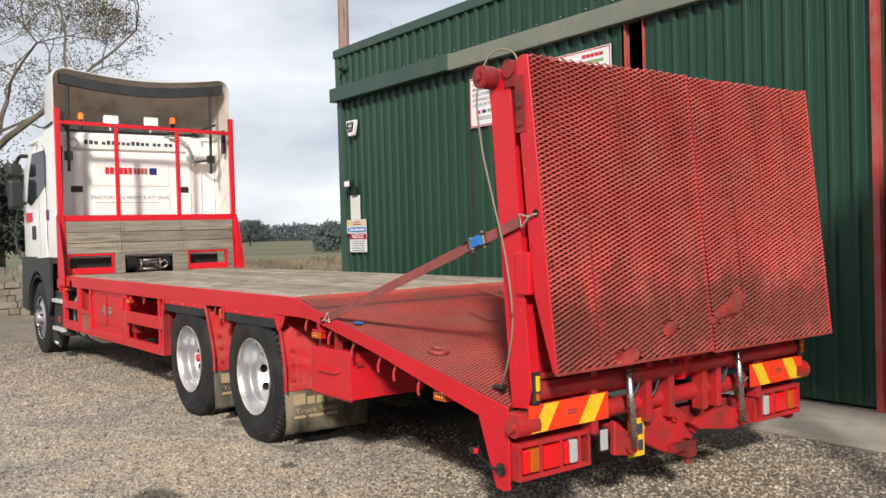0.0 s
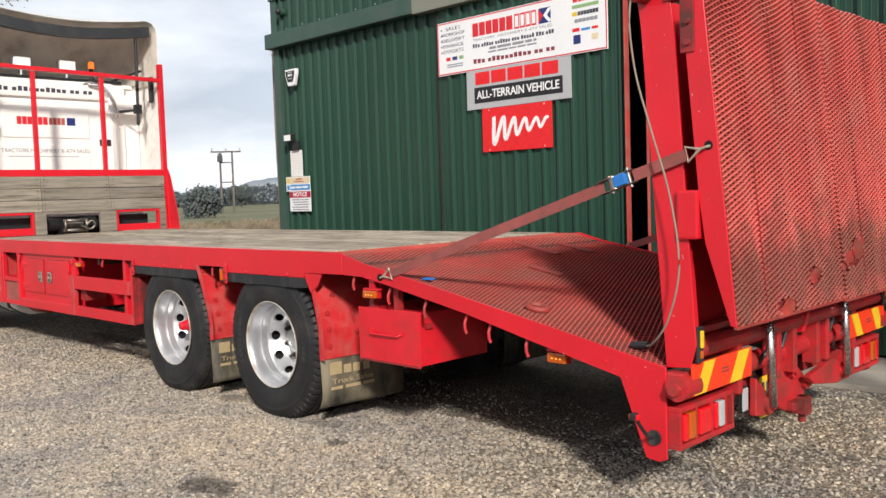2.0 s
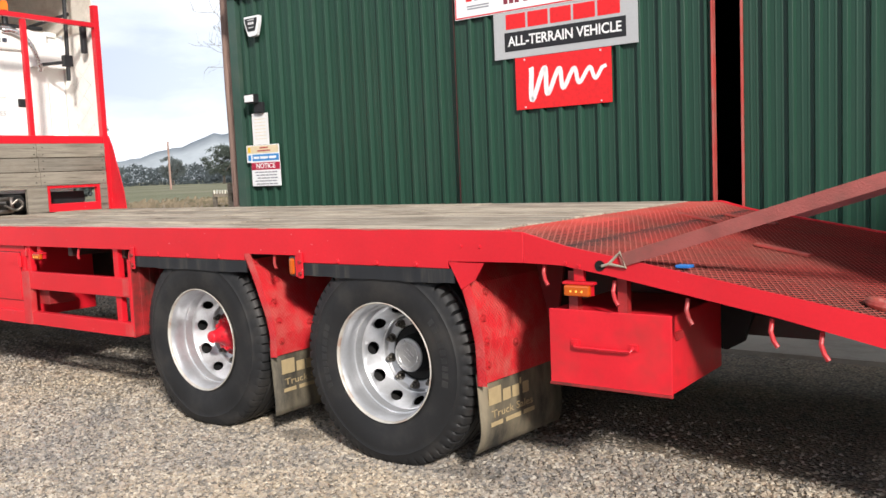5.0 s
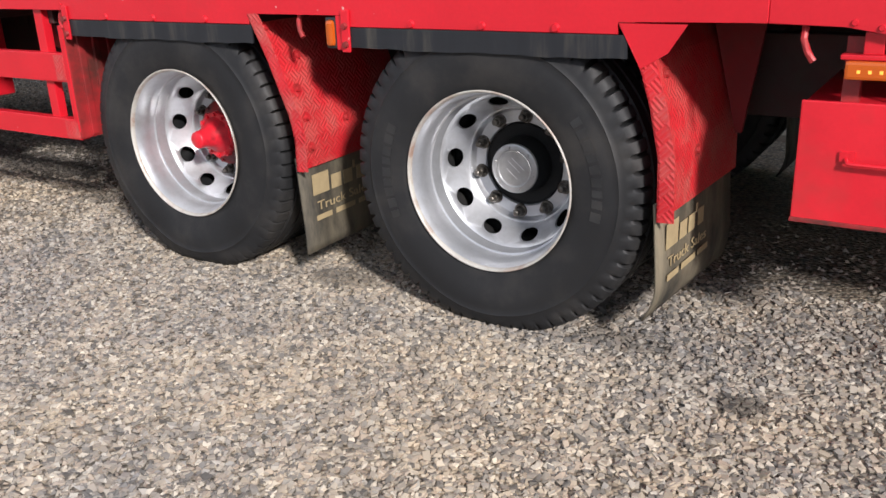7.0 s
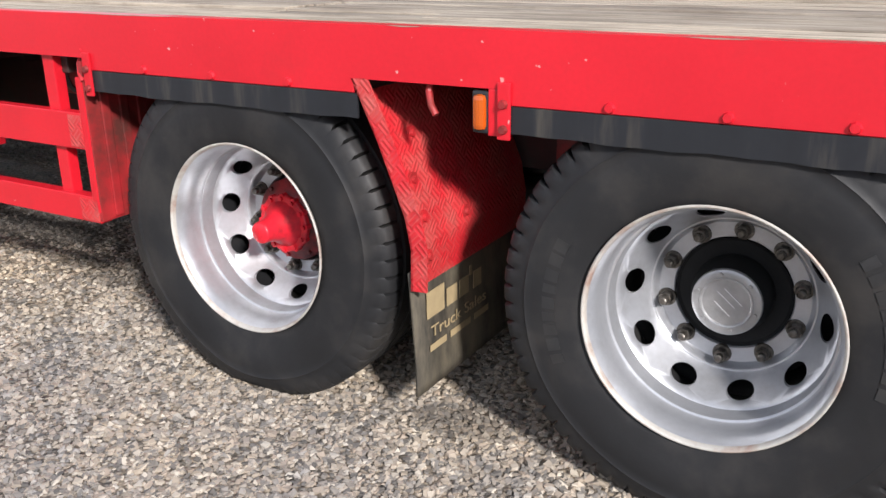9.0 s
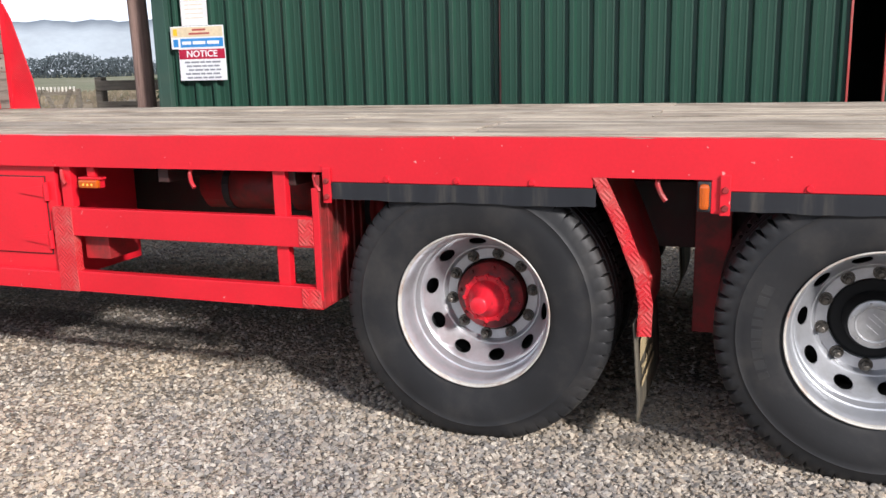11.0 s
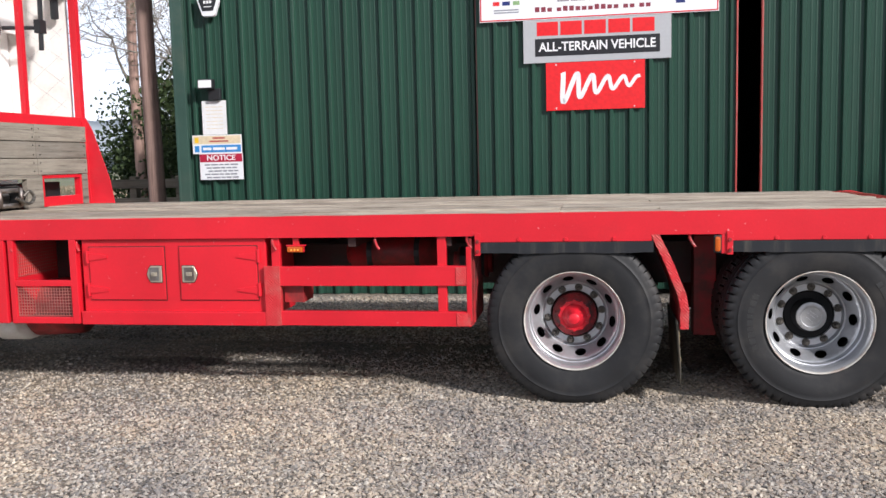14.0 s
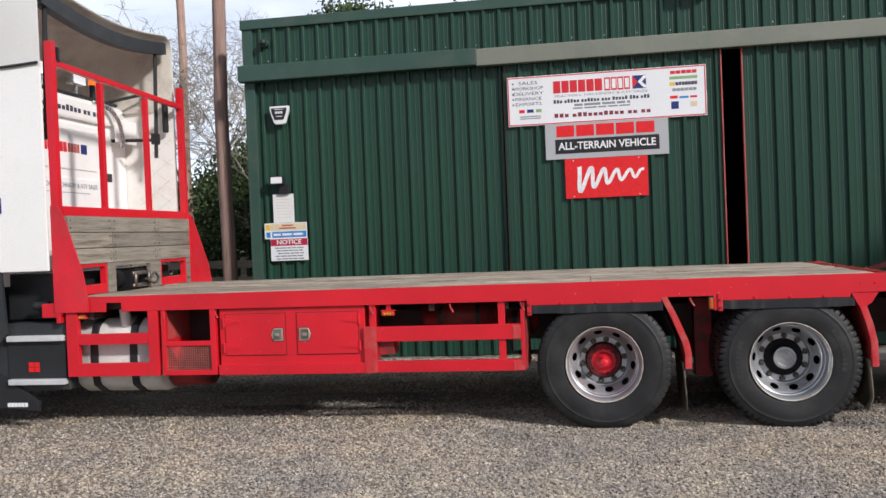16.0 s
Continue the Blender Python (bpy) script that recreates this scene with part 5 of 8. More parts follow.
def dual_wheel(x, near, drive, spin):
    base = Matrix.Translation((x, 0.023 if near else W - 0.023, 0.497)) @ (Matrix() if near else Matrix.Rotation(math.pi, 4, "Z")) @ Matrix.Rotation(spin, 4, "Y")
    rim = part("wheel", dual_rim(), M_rim, truck, "silver ten-stud steel wheel with twin tyres", True, base)
    rim.data.set_sharp_from_angle(angle=radians(35))
    part("rim_lip", rim_lip(), M_rimlip, rim, "chipped cream rim edge with rust", True)
    worn = loaded_tyre(tyre_data if drive else lug_data, spin)
    child("tyre", worn, rim)
    if near and not drive:
        tagged(child("sidewall_print", print_data, rim), kind="stuff")
    child("tyre", worn, rim, Matrix.Translation((0, 0.33, 0)))
    for k in range(10):
        a = 2 * math.pi * (k + 0.5) / 10
        child("wheel_nut", nut_data, rim, Matrix.Translation((0.169 * math.cos(a), 0.265, 0.169 * math.sin(a))))
    # black disc set behind the hand holes so they read dark
    bm = bmesh.new()
    rod(bm, (0, 0.305, 0), (0, 0.32, 0), 0.25, 32)
    part("brake_drum", bm, M_hubblack, rim)
    bm = bmesh.new()
    if drive:
        lathe(bm, [(0.0, 0.07), (0.03, 0.07), (0.034, 0.074), (0.0352, 0.08), (0.037, 0.105), (0.046, 0.135), (0.06, 0.162), (0.0735, 0.178), (0.076, 0.184)], 40)
        part("hub", bm, M_hubred, rim, "bright red drive hub with grease stains", True)
        bm = bmesh.new()
        lathe(bm, [(0.07, 0.181), (0.09, 0.182), (0.094, 0.186), (0.094, 0.2), (0.09, 0.204)], 40)
        for k in range(12):
            a = 2 * math.pi * (k + 0.3) / 12
            rod(bm, (0.084 * math.cos(a), 0.186, 0.084 * math.sin(a)), (0.084 * math.cos(a), 0.173, 0.084 * math.sin(a)), 0.008, 6)
            rod(bm, (0.09 * math.cos(a), 0.204, 0.09 * math.sin(a)), (0.09 * math.cos(a), 0.182, 0.09 * math.sin(a)), 0.0095, 10)
        part("half_shaft_flange", bm, M_hubred, rim, "red bolted half-shaft flange")
        bm = bmesh.new()
        lathe(bm, [(0.088, 0.202), (0.1, 0.206), (0.112, 0.218), (0.128, 0.226), (0.135, 0.234), (0.137, 0.3)], 40)
        for k in range(8):
            a = 2 * math.pi * k / 8
            bolt(bm, (0.12 * math.cos(a), 0.223, 0.12 * math.sin(a)), (0, -1, 0), 0.008, 0.01)
        part("hub_flange", bm, M_hubgrime, rim, "grimy red hub flange", True).data.set_sharp_from_angle(angle=radians(30))
    else:
        lathe(bm, [(0.0, 0.194), (0.058, 0.194), (0.0605, 0.1905), (0.064, 0.1895), (0.066, 0.192), (0.08, 0.192), (0.0845, 0.194), (0.086, 0.199), (0.086, 0.206)], 48)
        for k in range(6):
            a = 2 * math.pi * (k + 0.4) / 6
            bolt(bm, (0.0735 * math.cos(a), 0.192, 0.0735 * math.sin(a)), (0, -1, 0), 0.0055, 0.004)
        cap = part("hub_cap", bm, M_cap, rim, "scratched silver hub cap", True)
        cap.data.set_sharp_from_angle(angle=radians(25))
        bm = bmesh.new()
        for k, (u, w, q) in enumerate(((-0.03, 0.03, 0.022), (-0.034, 0.022, 0.004), (-0.02, 0.03, -0.02))):
            box(bm, u, w, 0.1925, 0.1945, q, q + 0.0015)
        part("cap_marking", bm, M_textwhite, rim, "faint pale marks on the cap")
        bm = bmesh.new()
        lathe(bm, [(0.0858, 0.202), (0.0885, 0.206), (0.09, 0.222), (0.098, 0.24), (0.1, 0.28)], 40)
        part("hub_barrel", bm, M_hubblack, rim, "black greasy hub barrel", True)
        bm = bmesh.new()
        lathe(bm, [(0.092, 0.278), (0.136, 0.274), (0.144, 0.268), (0.144, 0.3)], 40)
        part("hub_flange", bm, M_hubblack, rim, "black greasy hub recess")
    return rim


dual_wheel(-1.417, True, True, 0.16)
dual_wheel(-0.03, True, False, 0.7)
dual_wheel(-1.417, False, True, 0.3)
dual_wheel(-0.03, False, False, 0.1)


def front_wheel(near):
    base = Matrix.Translation((-7.42, 0.03 if near else W - 0.03, 0.5)) @ (Matrix() if near else Matrix.Rotation(math.pi, 4, "Z"))
    bm = bmesh.new()
    lathe(bm, [(0.285, 0.03), (0.304, 0.0), (0.308, -0.004), (0.3, -0.006), (0.288, 0.015), (0.276, 0.04), (0.262, 0.05), (0.252, 0.03)], 100)
    pierced_ring(bm, 0.252, 0.03, 0.207, 0.0)
    lathe(bm, [(0.207, 0.0), (0.195, -0.01), (0.14, -0.012), (0.135, -0.02), (0.135, 0.1)], 100)
    bmesh.ops.remove_doubles(bm, verts=bm.verts, dist=0.0006)
    rim = part("wheel", bm, M_rim, truck, "silver front wheel", True, base)
    rim.data.set_sharp_from_angle(angle=radians(35))
    child("tyre", tyre_data, rim)
    for k in range(10):
        a = 2 * math.pi * (k + 0.5) / 10
        child("wheel_nut", nut_data, rim, Matrix.Translation((0.168 * math.cos(a), -0.012, 0.168 * math.sin(a))))
    bm = bmesh.new()
    lathe(bm, [(0.0, -0.07), (0.07, -0.07), (0.085, -0.055), (0.09, 0.0), (0.135, 0.005)], 32)
    part("hub_cap", bm, M_cap, rim, "", True)
    bm = bmesh.new()
    rod(bm, (0, 0.1, 0), (0, 0.14, 0), 0.25, 24)
    part("brake_drum", bm, M_hubblack, rim)


front_wheel(True), front_wheel(False)


# ---- wheel guards: rubber strips, chequer plates, mudflaps
def guard(line, y0, y1, inward, lettering, bend=0.32):
    """A cranked chequer plate behind a wheel, with a rubber mudflap under it."""
    x = line[-1][0]
    bm = bmesh.new()
    prism(bm, line + [(a + 0.006, b) for a, b in reversed(line)], "y", y0, y1)
    edge = y0 if inward > 0 else y1
    prism(bm, line + [(a + 0.05, b + 0.004) for a, b in reversed(line)], "y", edge, edge + 0.005 * inward)
    g = part("mudguard", bm, M_chequer, truck, "scuffed red chequer-plate mudguard")
    bm = bmesh.new()
    for k, (a, b) in enumerate(((0.96, 0.05), (0.74, 0.085), (0.64, 0.08), (0.53, 0.08), (0.85, 0.15), (0.6, 0.3))):
        px = np.interp(a, [p[1] for p in reversed(line)], [p[0] for p in reversed(line)]) + 0.006
        rod(bm, (px - 0.004, edge + b * inward, a), (px + 0.003, edge + b * inward, a), 0.021, 16)
        bolt(bm, (px, edge + b * inward, a), (1, 0, 0.1), 0.012, 0.012)
    pieces("bolt", bm, M_redmid, g)
    bm = bmesh.new()
    rows, cols = 12, 6
    ya, yb = y0 + 0.01, y1 - 0.02
    grid = []
    for i in range(rows + 1):
        z = 0.5 - i * (0.5 - 0.13) / rows
        for j in range(cols + 1):
            y = ya + (yb - ya) * j / cols
            s = i / rows
            curl = bend * max(0.0, s - 0.66) ** 2 * (1.2 - 0.5 * j / cols)
            grid.append((x + 0.024 * s - 0.016 - curl, y, z))
    for off in (0.0, 0.008):
        vv = [bm.verts.new((p[0] + off, p[1], p[2])) for p in grid]
        for i in range(rows):
            for j in range(cols):
                a = i * (cols + 1) + j
                bm.faces.new((vv[a], vv[a + 1], vv[a + cols + 2], vv[a + cols + 1]))
    bmesh.ops.bridge_loops(bm, edges=[e for e in bm.edges if e.is_boundary])
    fl = part("mudflap", bm, M_flap, g, "worn black rubber mudflap with faded print", True)
    if lettering:
        mm = Matrix.Translation((x + 0.006, (y0 + y1) / 2 - 0.02, 0)) @ FACE_X
        bars("print_block", [(-0.26, -0.165, 0.345, 0.425), (-0.15, -0.09, 0.345, 0.4), (-0.075, -0.02, 0.345, 0.4), (-0.012, 0.0, 0.395, 0.425), (0.01, 0.06, 0.345, 0.4)], mm, M_flaptext, g, "faded cream logo block")
        tagged(writing("print_line", "Truck Sales", 0.05, Matrix.Translation((x + 0.0105, (y0 + y1) / 2 - 0.1, 0.3)) @ FACE_X, M_flaptext, g, 0.33), kind="stuff")
        bars("print_bar", dashes(-0.26, 0.1, 0.258, 0.02, (0.09, 0.12), 0.025), Matrix.Translation((0.009, 0, 0)) @ mm, M_flaptext, g)
    return g


MID_GUARD = [(-0.972, 1.012), (-0.895, 0.85), (-0.82, 0.66), (-0.803, 0.57), (-0.806, 0.455)]
REAR_GUARD = [(0.398, 1.012), (0.468, 0.9), (0.505, 0.78), (0.535, 0.64), (0.54, 0.452)]
for line, bend in ((MID_GUARD, 0.05), (REAR_GUARD, 0.35)):
    near_guard = guard(line, 0.0, 0.7, 1, True, bend)
    if line is REAR_GUARD:
        near_guard.matrix_basis = Matrix.Translation((0.54, 0, 0)) @ Matrix.Rotation(radians(-3), 4, "Z") @ Matrix.Translation((-0.54, 0, 0))
    guard(line, W - 0.7, W, -1, False)
bm = bmesh.new()
prism(bm, [(0.41, 1.006), (0.6, 1.006), (0.55, 0.93), (0.475, 0.885)], "y", -0.003, 0.004)
pieces("guard_gusset", bm, M_red, truck)
# stay plate in the darkened red, as it stands in shade
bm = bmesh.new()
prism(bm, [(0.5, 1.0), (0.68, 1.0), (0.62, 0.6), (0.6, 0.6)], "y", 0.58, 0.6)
pieces("guard_gusset", bm, M_redback, truck, "stay plate painted dark red for the shade there")
for y0, y1 in ((-0.006, 0.0), (W, W + 0.006)):
    for x0, x1, spots in ((-1.988, -0.955, (-1.735, -1.46, -1.18)), (-0.535, 0.435, (-0.275, -0.02, 0.22))):
        n = 24
        low = [(x0 + (x1 - x0) * k / n, 0.908 + 0.0015 * math.sin(k * 1.7) + 0.002 * math.sin(k * 0.6)) for k in range(n + 1)]
        bm = bmesh.new()
        prism(bm, [(x0, 0.9743), (x1, 0.9743)] + low[::-1], "y", *((0.0, 0.007) if y0 < 0 else (W - 0.007, W)))
        strip = part("rubber_strip", bm, M_rubber, truck, "black rubber wing strip")
        bm = bmesh.new()
        s = -1 if y0 < 0 else 1
        for xx in spots:
            bolt(bm, (xx, 0.0 if s < 0 else W, 0.99), (0, s, 0), 0.0135, 0.008)
        pieces("bolt", bm, M_red, strip)
        simple("strip_bracket", M_red, [(x0 - 0.012, x0 + 0.022, y0 - 0.004, y1 - 0.002, 0.895, 1.03)] if s < 0 else [(x0 - 0.012, x0 + 0.022, y0 + 0.002, y1 + 0.004, 0.895, 1.03)], strip, "", 0.003)
        bm = bmesh.new()
        for z in (0.92, 0.98):
            bolt(bm, (x0 + 0.005, (y0 if s < 0 else y1) + s * 0.004, z), (0, s, 0), 0.012, 0.01)
        pieces("bracket_bolt", bm, M_redold, strip)


def marker(x, z, w, h, y=0.0, up=False):
    """Amber side marker on a small red bracket."""
    bm = bmesh.new()
    box(bm, x - w * 0.62, x + w * 0.62, y - 0.004, y + 0.03, z + h * 0.52, z + h * 0.8, 0.003)
    box(bm, x - w * 0.2, x + w * 0.2, y + 0.006, y + 0.028, z + h * 0.8, z + h * 2.0, 0.003)
    box(bm, x - w * 0.5, x + w * 0.5, y + 0.004, y + 0.03, z - h * 0.5, z + h * 0.52)
    b = part("marker_bracket", bm, M_red, truck)
    bm = bmesh.new()
    box(bm, x - w / 2, x + w / 2, y - 0.02, y + 0.004, z - h / 2, z + h / 2, 0.008)
    part("marker_lamp", bm, M_amber, b, "lit amber side marker lamp")
    bm = bmesh.new()
    for k in (-0.22, 0.0, 0.22):
        box(bm, x + w * k - 0.004, x + w * k + 0.004, y - 0.0215, y - 0.018, z - 0.006, z + 0.002, 0.001)
    part("led", bm, M_led, b, "glowing amber diodes")


marker(-5.86, 0.975, 0.1, 0.035, 0.03)
marker(-3.13, 0.94, 0.1, 0.035, 0.02)
marker(1.045, 0.905, 0.115, 0.045, 0.02)
marker(2.4, 0.665, 0.115, 0.05, 0.06)
bm = bmesh.new()
box(bm, -0.575, -0.545, 0.0, 0.02, 0.9, 1.012, 0.003)
b = part("marker_bracket", bm, M_red, truck)
bm = bmesh.new()
box(bm, -0.613, -0.58, -0.012, 0.012, 0.912, 0.998, 0.0125)
part("marker_lamp", bm, M_amber, b, "upright amber marker lamp")
bm = bmesh.new()
box(bm, -0.619, -0.574, 0.0, 0.014, 0.904, 1.006, 0.0068)
part("lamp_base", bm, M_black, b)

# rope hooks under the rail
hb = bmesh.new()
tube(hb, [(0, 0.03, 0.02), (0, 0.01, -0.02), (0.014, -0.004, -0.05), (0.03, -0.008, -0.072)], 0.009, 7)
hook_data = bpy.data.meshes.new("rope_hook")
hb.to_mesh(hook_data)
hb.free()
hook_data.materials.append(M_redmid)
for x in (-5.1, -4.62, -3.28, -2.62, -2.05, -0.75):
    child("rope_hook", hook_data, truck, Matrix.Translation((x, 0.01, 1.01)))
for x in (0.885, 1.2, 1.5, 1.81, 1.98, 2.23):
    child("rope_hook", hook_data, truck, Matrix.Translation((x, 0.01, tail_z(x) - 0.125)))

# ---- side gear: tank guard, cage, lockers, rack
simple("tank_guard", M_red, [(-5.985, -5.875, 0.0, 0.05, 0.462, 1.014), (-5.225, -5.135, 0.0, 0.05, 0.462, 1.014), (-5.875, -5.225, 0.0, 0.04, 0.735, 0.828), (-5.875, -5.225, 0.0, 0.04, 0.462, 0.575)], None, "red steel guard in front of the fuel tank")
bm = bmesh.new()
prof = [(0.30, 0.94), (0.62, 0.94), (0.72, 0.84), (0.72, 0.4), (0.62, 0.285), (0.3, 0.285), (0.16, 0.37), (0.13, 0.5), (0.13, 0.75), (0.18, 0.88)]
prism(bm, prof, "x", -6.0, -5.2, 0.02)
tank = part("fuel_tank", bm, M_tank, truck, "pale fuel tank held by black straps", True)
tank.data.set_sharp_from_angle(angle=radians(50))
for x in (-5.84, -5.47):
    bm = bmesh.new()
    out = [((y - 0.43) * 1.035 + 0.43, (z - 0.62) * 1.03 + 0.62) for y, z in prof]
    prism(bm, out, "x", x, x + 0.07, 0.003)
    part("tank_strap", bm, M_black, tank)
bm = bmesh.new()
rod(bm, (-5.53, 0.2, 0.88), (-5.53, 0.17, 1.03), 0.045, 16)
part("filler_cap", bm, M_tank, tank)
bm = bmesh.new()
rod(bm, (-5.18, 0.42, 0.5), (-4.85, 0.42, 0.52), 0.2, 24)
part("air_tank", bm, M_redold, truck, "dull red reservoir behind the fuel tank", True)
# cage with wire mesh
simple("cage_frame", M_red, [(-5.105, -5.065, 0.0, 0.04, 0.462, 1.014), (-4.665, -4.615, 0.0, 0.04, 0.462, 1.014), (-5.065, -4.665, 0.0, 0.035, 0.71, 0.75), (-5.065, -4.665, 0.0, 0.035, 0.462, 0.505), (-5.105, -5.085, 0.04, 0.55, 0.48, 0.98), (-4.64, -4.62, 0.04, 0.55, 0.48, 0.98)], None, "red battery cage")
# dark sheets stand in for the shaded inside of the cage
simple("cage_shade_sheet", M_chassis, [(-5.085, -4.64, 0.5, 0.52, 0.48, 0.98), (-5.085, -4.64, 0.05, 0.5, 0.48, 0.49)])
bm = bmesh.new()
for x in np.arange(-5.06, -4.66, 0.02):
    box(bm, x - 0.002, x + 0.002, 0.016, 0.02, 0.505, 0.71)
for z in np.arange(0.515, 0.71, 0.02):
    box(bm, -5.065, -4.665, 0.013, 0.016, z - 0.002, z + 0.002)
part("wire_grille", bm, M_wire, truck, "square wire grille")
bm = bmesh.new()
for y in np.arange(0.06, 0.5, 0.022):
    box(bm, -5.083, -5.08, y - 0.0015, y + 0.0015, 0.76, 1.0)
for z in np.arange(0.77, 1.0, 0.022):
    box(bm, -5.08, -5.077, 0.045, 0.5, z - 0.0015, z + 0.0015)
part("wire_grille", bm, M_wire, truck)
# lockers
simple("locker_frame", M_red, [(-4.59, -3.33, 0.03, 0.55, 0.5, 1.012)], None, "red side locker with two doors", 0.006)
locker = bpy.data.objects["locker_frame"]
for x0, x1, hinge in ((-4.535, -4.012, -1), (-3.908, -3.388, 1)):
    bm = bmesh.new()
    box(bm, x0, x1, 0.018, 0.03, 0.62, 0.962, 0.004)
    dr = part("locker_door", bm, M_red, locker)
    # dark strip added behind the door to draw the gap round it
    bm = bmesh.new()
    box(bm, x0 - 0.005, x1 + 0.005, 0.0265, 0.032, 0.615, 0.967)
    part("door_gap_outline", bm, M_chassis, locker, "dark rusty door gap")
    bm = bmesh.new()
    e, k = (x1 - 0.012, -1) if hinge < 0 else (x0 + 0.012, 1)
    outline = [(0.006 + 0.8 * a, 0.787 + 0.82 * (z - 0.787)) for a, z in ((0.0, 0.722), (0.0, 0.852), (0.095, 0.852), (0.112, 0.83), (0.128, 0.787), (0.112, 0.744), (0.095, 0.722))]
    prism(bm, [(e + k * a, z) for a, z in outline], "y", 0.009, 0.0185, 0.003)
    plate = part("latch", bm, M_latch, locker, "pale metal paddle latch")
    bm = bmesh.new()
    prism(bm, [(e + k * (0.05 + (a - 0.05) * 1.06), 0.787 + (z - 0.787) * 1.06) for a, z in outline], "y", 0.0145, 0.0195)
    part("latch_gasket", bm, M_hubblack, locker)
    bm = bmesh.new()
    box(bm, e + k * 0.055 - 0.033, e + k * 0.055 + 0.033, 0.006, 0.0095, 0.745, 0.83, 0.002)
    part("latch_recess", bm, M_steel, locker)
    bm = bmesh.new()
    box(bm, e + k * 0.055 - 0.02, e + k * 0.055 + 0.02, 0.0, 0.0065, 0.775, 0.8, 0.003)
    rod(bm, (e + k * 0.055, 0.003, 0.787), (e + k * 0.055, -0.006, 0.787), 0.012, 12)
    part("latch_paddle", bm, M_latch, locker)
    bm = bmesh.new()
    hx = x0 if hinge < 0 else x1
    for z in (0.685, 0.9):
        prism(bm, [(hx, z - 0.025), (hx, z + 0.025), (hx - hinge * 0.13, z + 0.008), (hx - hinge * 0.13, z - 0.008)], "y", 0.01, 0.018)
        rod(bm, (hx + hinge * 0.012, 0.018, z - 0.04), (hx + hinge * 0.012, 0.018, z + 0.04), 0.012, 8)
    pieces("strap_hinge", bm, M_red, locker)
simple("locker_skirt", M_red, [(-4.6, -3.335, 0.0, 0.03, 0.458, 0.545)], locker, "", 0.005)
# side rack
simple("rack_frame", M_red, [(-3.235, -2.035, 0.0, 0.04, 0.712, 0.834), (-3.235, -2.03, 0.0, 0.045, 0.462, 0.553), (-2.235, -2.18, 0.02, 0.06, 0.5, 1.014), (-3.29, -3.235, 0.02, 0.06, 0.834, 1.014), (-2.055, -2.025, -0.004, 0.25, 0.5, 0.95)], None, "red side underrun rack")
rackf = bpy.data.objects["rack_frame"]
simple("rack_panel", M_chequer, [(-3.335, -3.232, -0.003, 0.04, 0.46, 0.836), (-2.12, -2.056, -0.004, 0.0, 0.72, 0.826), (-2.12, -2.032, -0.004, 0.0, 0.468, 0.546)], rackf, "", 0.002, True)
bm = bmesh.new()
box(bm, -2.035, -2.02, 0.0, 0.5, 0.47, 1.0, 0.002)
for k in range(6):
    box(bm, -2.022, -2.011, 0.05 + k * 0.075, 0.085 + k * 0.075, 0.48, 0.99, 0.004)
part("wheel_panel", bm, M_redold, rackf, "scuffed red ribbed panel before the wheel")
simple("rack_box", M_redold, [(-3.23, -3.1, 0.06, 0.25, 0.6, 0.74)], rackf)
# far side: plain mirror of the underrun rails
simple("far_underrun", M_red, [(-5.98, -1.99, W - 0.04, W, 0.72, 0.83), (-5.98, -4.2, W - 0.04, W, 0.462, 0.553)] + [(x, x + 0.06, W - 0.05, W - 0.01, 0.47, 1.014) for x in (-5.9, -4.2, -2.1)], None, "red underrun rails on the off side")

# toolbox below the tail
bm = bmesh.new()
box(bm, 0.895, 1.425, 0.055, 0.62, 0.505, 0.815, 0.006)
tb = part("toolbox", bm, M_redbox, truck, "red steel toolbox with a drop-down front")
bm = bmesh.new()
box(bm, 0.89, 1.43, 0.045, 0.056, 0.5, 0.82, 0.004)
part("toolbox_door", bm, M_redbox, tb)
bm = bmesh.new()
box(bm, 0.888, 1.432, 0.04, 0.05, 0.495, 0.507, 0.002)
part("toolbox_lip", bm, M_redold, tb, "rust-stained lower lip")
bm = bmesh.new()
tube(bm, curve_points([(1.01, 0.045, 0.68), (1.015, 0.03, 0.672), (1.04, 0.024, 0.668), (1.24, 0.024, 0.668), (1.265, 0.03, 0.672), (1.27, 0.045, 0.685)], 5), 0.0055, 8)
box(bm, 0.995, 1.03, 0.038, 0.046, 0.67, 0.695), box(bm, 1.255, 1.29, 0.038, 0.046, 0.67, 0.695)
part("handle", bm, M_red, tb)
bm = bmesh.new()
box(bm, 1.425, 1.44, 0.09, 0.14, 0.72, 0.75), box(bm, 0.98, 1.02, 0.06, 0.1, 0.815, 0.98), box(bm, 1.2, 1.24, 0.06, 0.1, 0.815, 0.96)
pieces("toolbox_bracket", bm, M_redold, tb)

